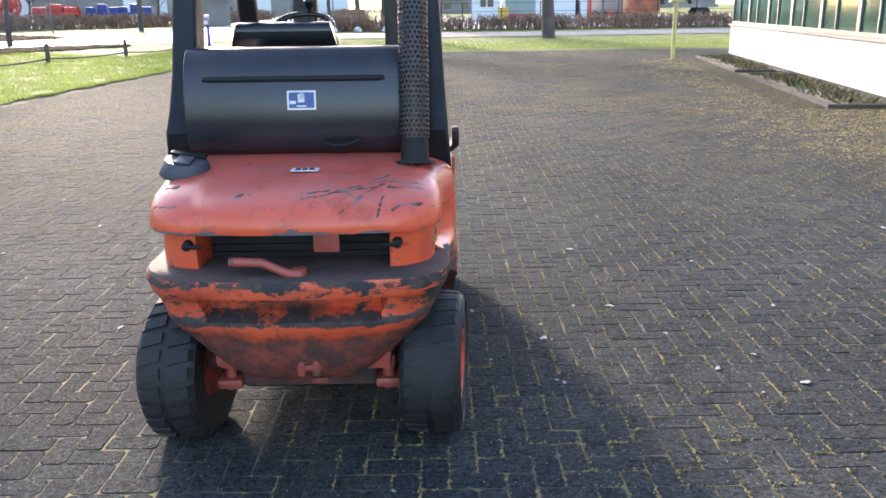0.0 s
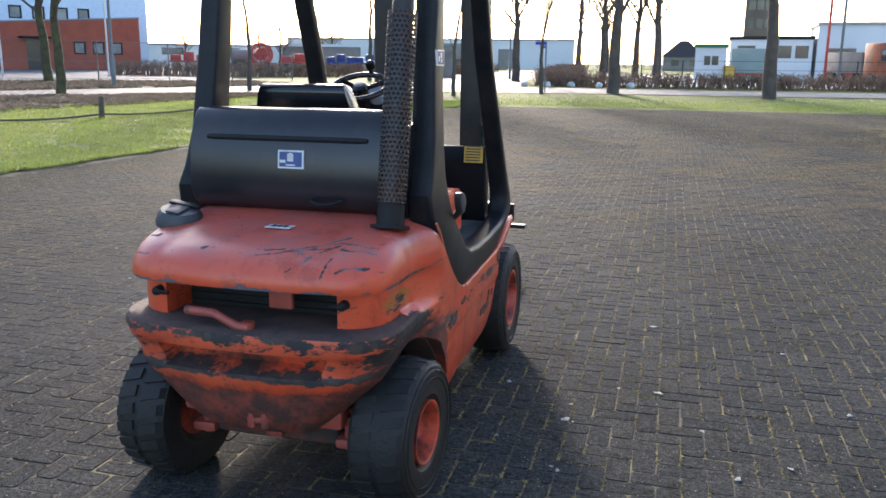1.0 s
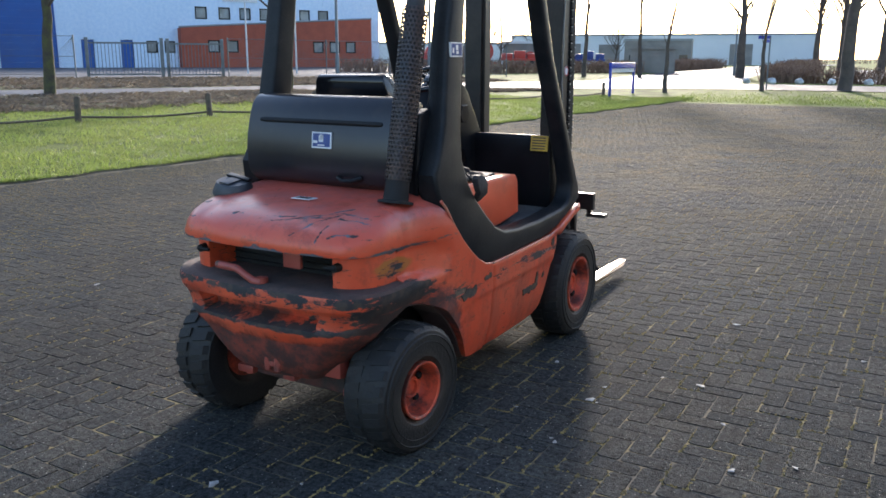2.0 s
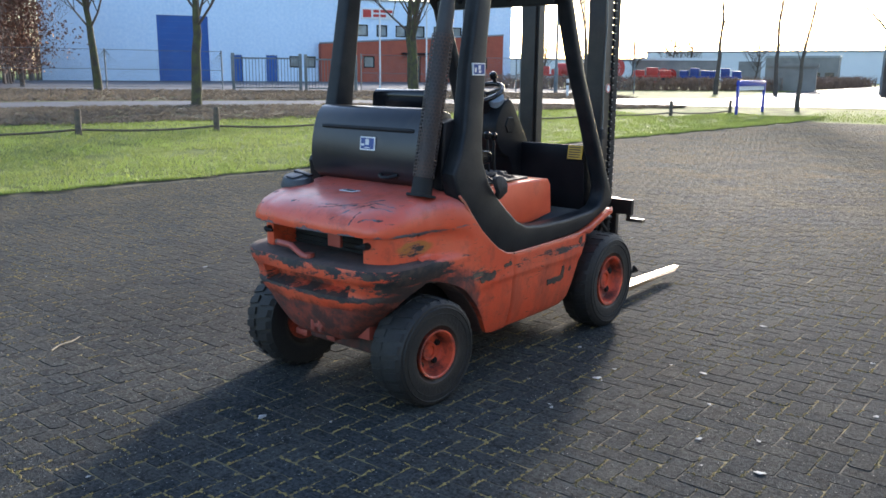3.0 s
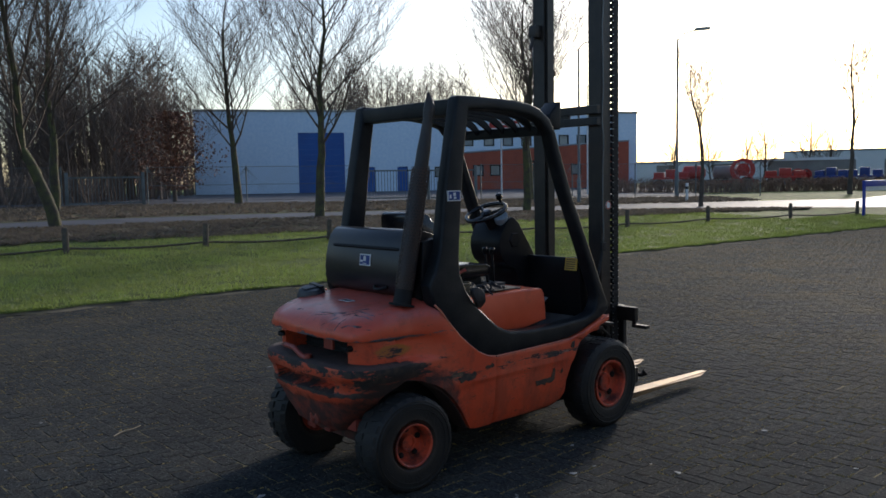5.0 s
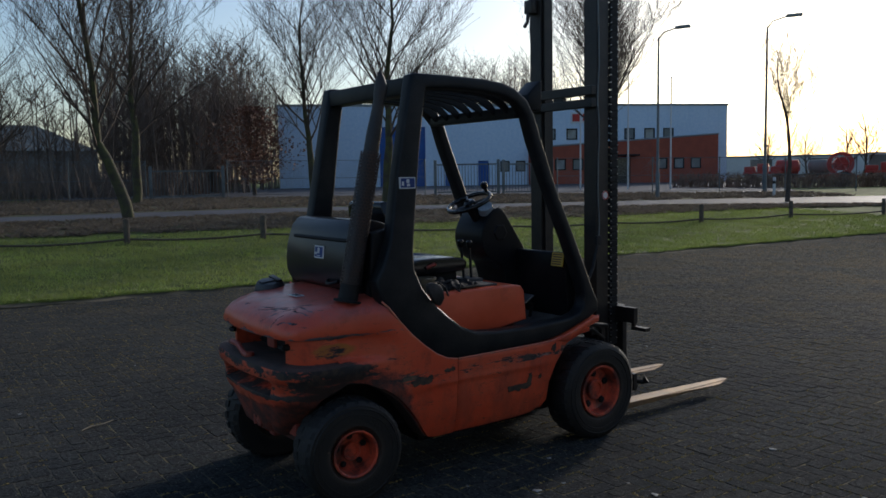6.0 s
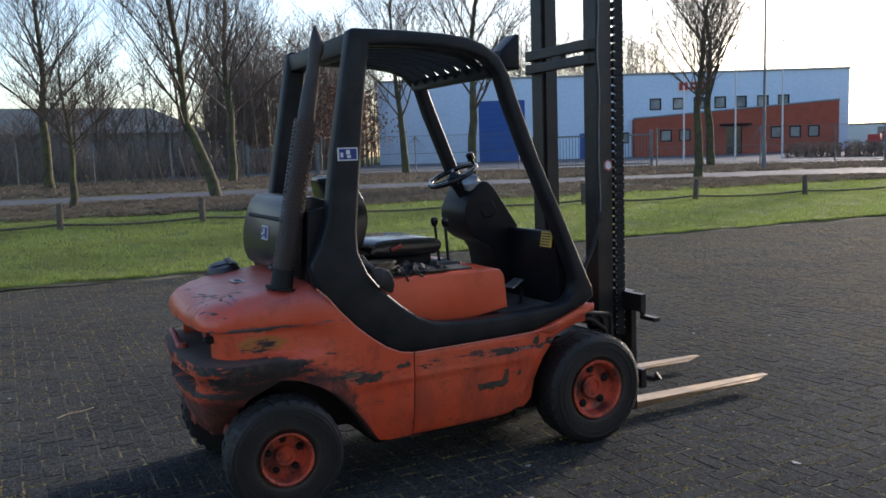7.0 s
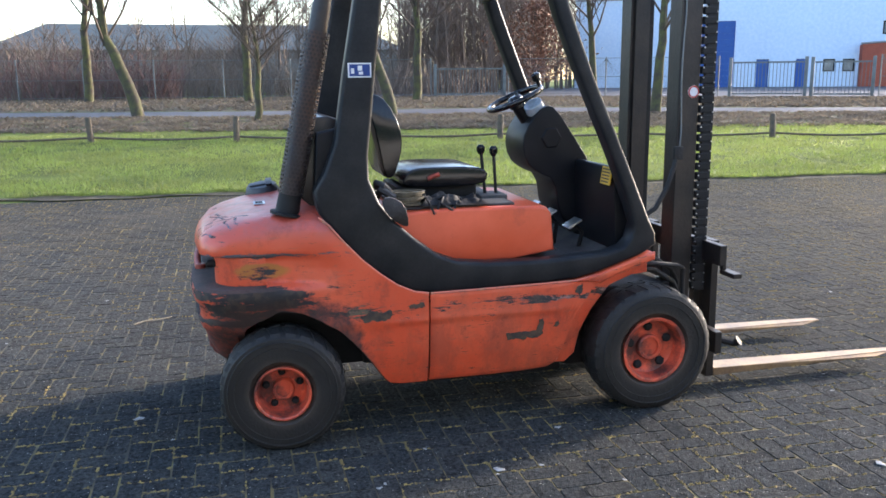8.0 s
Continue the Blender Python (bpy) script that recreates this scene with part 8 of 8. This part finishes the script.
# ---- paving stones ----
def paving():
    """Grey concrete stones in a square herringbone. The 300 beside the truck are single objects, the others one field."""
    L, W, GAP = 0.212, 0.106, 0.004
    rng = np.random.default_rng(5)
    verts, faces, singles = [], [], []
    q, ye = 0.0026, 34.1
    moss_v, moss_f = [], []
    for j in range(int(-4.5 / W), int(ye / W)):
        y = j * W
        for i in range(int(yard_edge(y) / W), int((7.2 + 0.14 * y) / W)):
            x = i * W
            d = (i - j) % 4
            if d not in (0, 3) or x < yard_edge(y) + 0.02:
                continue
            lx, ly = (L, W) if d == 0 else (W, L)
            # moss in the joints, in patches, mostly in those that run away from the truck
            strip_in = 7.83 - (28.2 - y) * 0.1436
            for along, px, py, ln in ((True, x, y, ly), (False, x, y, lx)):
                patch = 0.9 * noise.noise(Vector((px * 0.3, py * 0.3, 3.0))) + 0.45 * noise.noise(Vector((px * 1.7, py * 1.7, 9.0))) + (0.30 if along else -0.14) + 0.07 * min(2.5, max(0.0, px * 0.4))
                if px < yard_edge(py) + 1.3 or (py < 26 and px > strip_in - 0.9):
                    patch += 0.6
                if rng.random() < 0.26 + 0.95 * patch:
                    lumps = rng.integers(5, 13) if py < 9 else (4 if py < 16 else 1)
                    for _ in range(lumps):
                        k = len(moss_v)
                        c = rng.uniform(0.05, 0.95) * ln
                        big = 1.0 if py < 9 else 1.25
                        u, v = rng.uniform(0.004, 0.013) * big * (2.6 if py > 16 else 1.0), rng.uniform(0.003, 0.0085) * big
                        z = rng.uniform(0.002, 0.0085)
                        cx, cy = (px + rng.normal(0, 0.004), py + c) if along else (px + c, py + rng.normal(0, 0.004))
                        ax, ay = (v, u) if along else (u, v)
                        for t in range(5):
                            ang = 1.2566 * t + rng.uniform(-0.4, 0.4)
                            moss_v.append((cx + ax * math.cos(ang), cy + ay * math.sin(ang), -0.0008))
                        moss_v.append((cx + rng.normal(0, 0.001), cy + rng.normal(0, 0.003), z))
                        moss_f.extend((k + t, k + (t + 1) % 5, k + 5) for t in range(5))
            bank = strip_in - x - 0.1 - 0.9 * noise.noise(Vector((x * 0.5, y * 0.5, 17.0)))
            if 9 < y < 27.5 and rng.random() < 0.85 - 0.5 * bank:
                for _ in range(rng.integers(5, 12)):
                    k, u = len(moss_v), rng.uniform(0.008, 0.022)
                    cx, cy = x + rng.uniform(0, lx), y + rng.uniform(0, ly)
                    moss_v.extend((cx + u * math.cos(1.2566 * t + rng.uniform(-0.4, 0.4)), cy + 1.4 * u * math.sin(1.2566 * t), -0.0008) for t in range(5))
                    moss_v.append((cx, cy, rng.uniform(0.004, 0.010)))
                    moss_f.extend((k + t, k + (t + 1) % 5, k + 5) for t in range(5))
            dz, sx, sy, hx, hy = np.clip(rng.normal(0, 0.0009), -0.0007, 0.0022), rng.normal(0, 0.0055), rng.normal(0, 0.0055), rng.normal(0, 0.0014), rng.normal(0, 0.0014)
            if 0.15 < x < 1.95 and 3.0 < y < 5.0 and len(singles) < 300:
                singles.append((x + lx / 2 + hx, y + ly / 2 + hy, dz, sx, sy, d))
                continue
            k = len(verts)
            a, b, c, e = x + GAP / 2 + hx, x + lx - GAP / 2 + hx, y + GAP / 2 + hy, y + ly - GAP / 2 + hy
            lv = lambda u, v, z: (u, v, z + dz + (u - (a + b) / 2) * sx + (v - (c + e) / 2) * sy)
            g = rng.uniform(-0.0030, 0.0030, 16)
            f = rng.uniform(0.008, 0.018)
            turn = rng.normal(0, 0.010)
            mx, my = (a + b) / 2, (c + e) / 2
            ring = ((a + f, c), (b - f, c), (b, c + f), (b, e - f), (b - f, e), (a + f, e), (a, e - f), (a, c + f))
            ring = [(u - (v - my) * turn, v + (u - mx) * turn) for u, v in ring]
            verts.extend(lv(u, v, -0.008) for u, v in ring)
            verts.extend(lv(u + (q if u < mx else -q) + g[2 * t], v + (q if v < my else -q) + g[2 * t + 1], 0.0) for t, (u, v) in enumerate(ring))
            faces.extend((k + t, k + (t + 1) % 8, k + 8 + (t + 1) % 8, k + 8 + t) for t in range(8))
            verts.append(lv(mx + g[0] * 6, my + g[1] * 6, 0.0004))
            faces.extend((k + 8 + t, k + 8 + (t + 1) % 8, k + 16) for t in range(8))
    me = bpy.data.meshes.new("paving_stones")
    me.from_pydata(verts, [], faces)
    me.materials.append(M_STONE)
    field = new("paving_stones", me)
    field.parent = yard
    me = bpy.data.meshes.new("joint_moss")
    me.from_pydata(moss_v, [], moss_f)
    me.materials.append(M_MOSS)
    tagged(new("joint_moss", me), "yellow moss growing in the joints of the paving", "moss", kind="stuff")
    tagged(field, "grey paving stones in a herringbone bond", kind="stuff")
    me = bpy.data.meshes.new("paving_stone")
    a, b = L / 2 - GAP / 2, W / 2 - GAP / 2
    f = 0.012
    ring = [(-a + f, -b), (a - f, -b), (a, -b + f), (a, b - f), (a - f, b), (-a + f, b), (-a, b - f), (-a, -b + f)]
    me.from_pydata([(u, v, -0.008) for u, v in ring] + [(u + (q if u < 0 else -q) + 0.0016 * math.sin(7 * t), v + (q if v < 0 else -q) + 0.0016 * math.cos(5 * t), 0.0) for t, (u, v) in enumerate(ring)] + [(0.004, -0.003, 0.0004)], [],
                   [(t, (t + 1) % 8, 8 + (t + 1) % 8, 8 + t) for t in range(8)] + [(8 + t, 8 + (t + 1) % 8, 16) for t in range(8)])
    me.materials.append(M_STONE_OB)
    for x, y, dz, sx, sy, d in singles:
        o = new("paving_stone", me)
        o.parent = yard
        o.matrix_world = pose(x, y, dz, math.degrees(sy), math.degrees(-sx), 90 if d == 3 else 0)
    # paving behind the stones
    bm = bmesh.new()
    lo, hi = -40, -4.5
    bm.faces.new([bm.verts.new(p) for p in ((yard_edge(lo), lo, -0.0005), (14, lo, -0.0005), (14, hi, -0.0005), (yard_edge(hi), hi, -0.0005))])
    tagged(obj("far_paving", bm, M_FARPAVE), "grey paving at the near end of the yard", "pavement", kind="structure")


paving()


def pebbles():
    """Pale flakes of shell and grit lying on the stones."""
    rng = random.Random(21)
    spots = [(1.52, 3.70), (1.41, 3.28), (0.55, 3.93), (0.54, 3.41), (1.16, 3.99), (1.29, 3.54), (1.67, 5.27), (-0.2, 2.53), (0.95, 4.42), (0.51, 3.95), (0.51, 3.44), (0.22, 3.68), (0.15, 4.37), (0.74, 4.44)]
    spots += [(rng.uniform(-4.5, 3.4), rng.uniform(0.6, 8.0)) for _ in range(46)]
    first = None
    for x, y in spots:
        if -1.2 < x < 0.1 and 2.6 < y < 5.4:
            continue
        m = pose(x, y, 0.0035, rng.uniform(-6, 6), rng.uniform(-6, 6), rng.uniform(0, 360))
        if first is None:
            first = holder("pale_pebble", m, "small pale flake of stone lying on the paving", "pebble", "pale pebbles on the paving")
            bm = bmesh.new()
            lathe(bm, [(0.0, 0.011), (0.0015, 0.012), (0.003, 0.007), (0.0032, 0.0005)], 8, "z")
            for v in bm.verts:
                a = math.atan2(v.co.y, v.co.x)
                v.co.x *= 1.2 + 0.3 * math.sin(2 * a + 1)
                v.co.y *= 0.8 + 0.25 * math.sin(3 * a)
            part("flake", bm, M_PEBBLE, first)
        else:
            copy_thing(first, m).scale = (rng.choice((0.6, 0.7, 0.9, 1.2, 1.7)),) * 3


pebbles()


def twig():
    h = holder("fallen_twig", pose(-2.30, 2.14, 0.008, 0, 0, 115), "thin pale dry twig lying on the paving", "twig")
    bm = bmesh.new()
    tube(bm, [(0, 0, 0), (0.09, 0.012, 0.006), (0.19, -0.006, 0.004), (0.28, 0.012, 0.002)], [0.005, 0.0055, 0.0045, 0.003], 6)
    tube(bm, [(0.12, 0.005, 0.006), (0.16, -0.03, 0.010)], [0.003, 0.002], 5)
    part("stem", bm, M_PALE_TWIG, h)


twig()
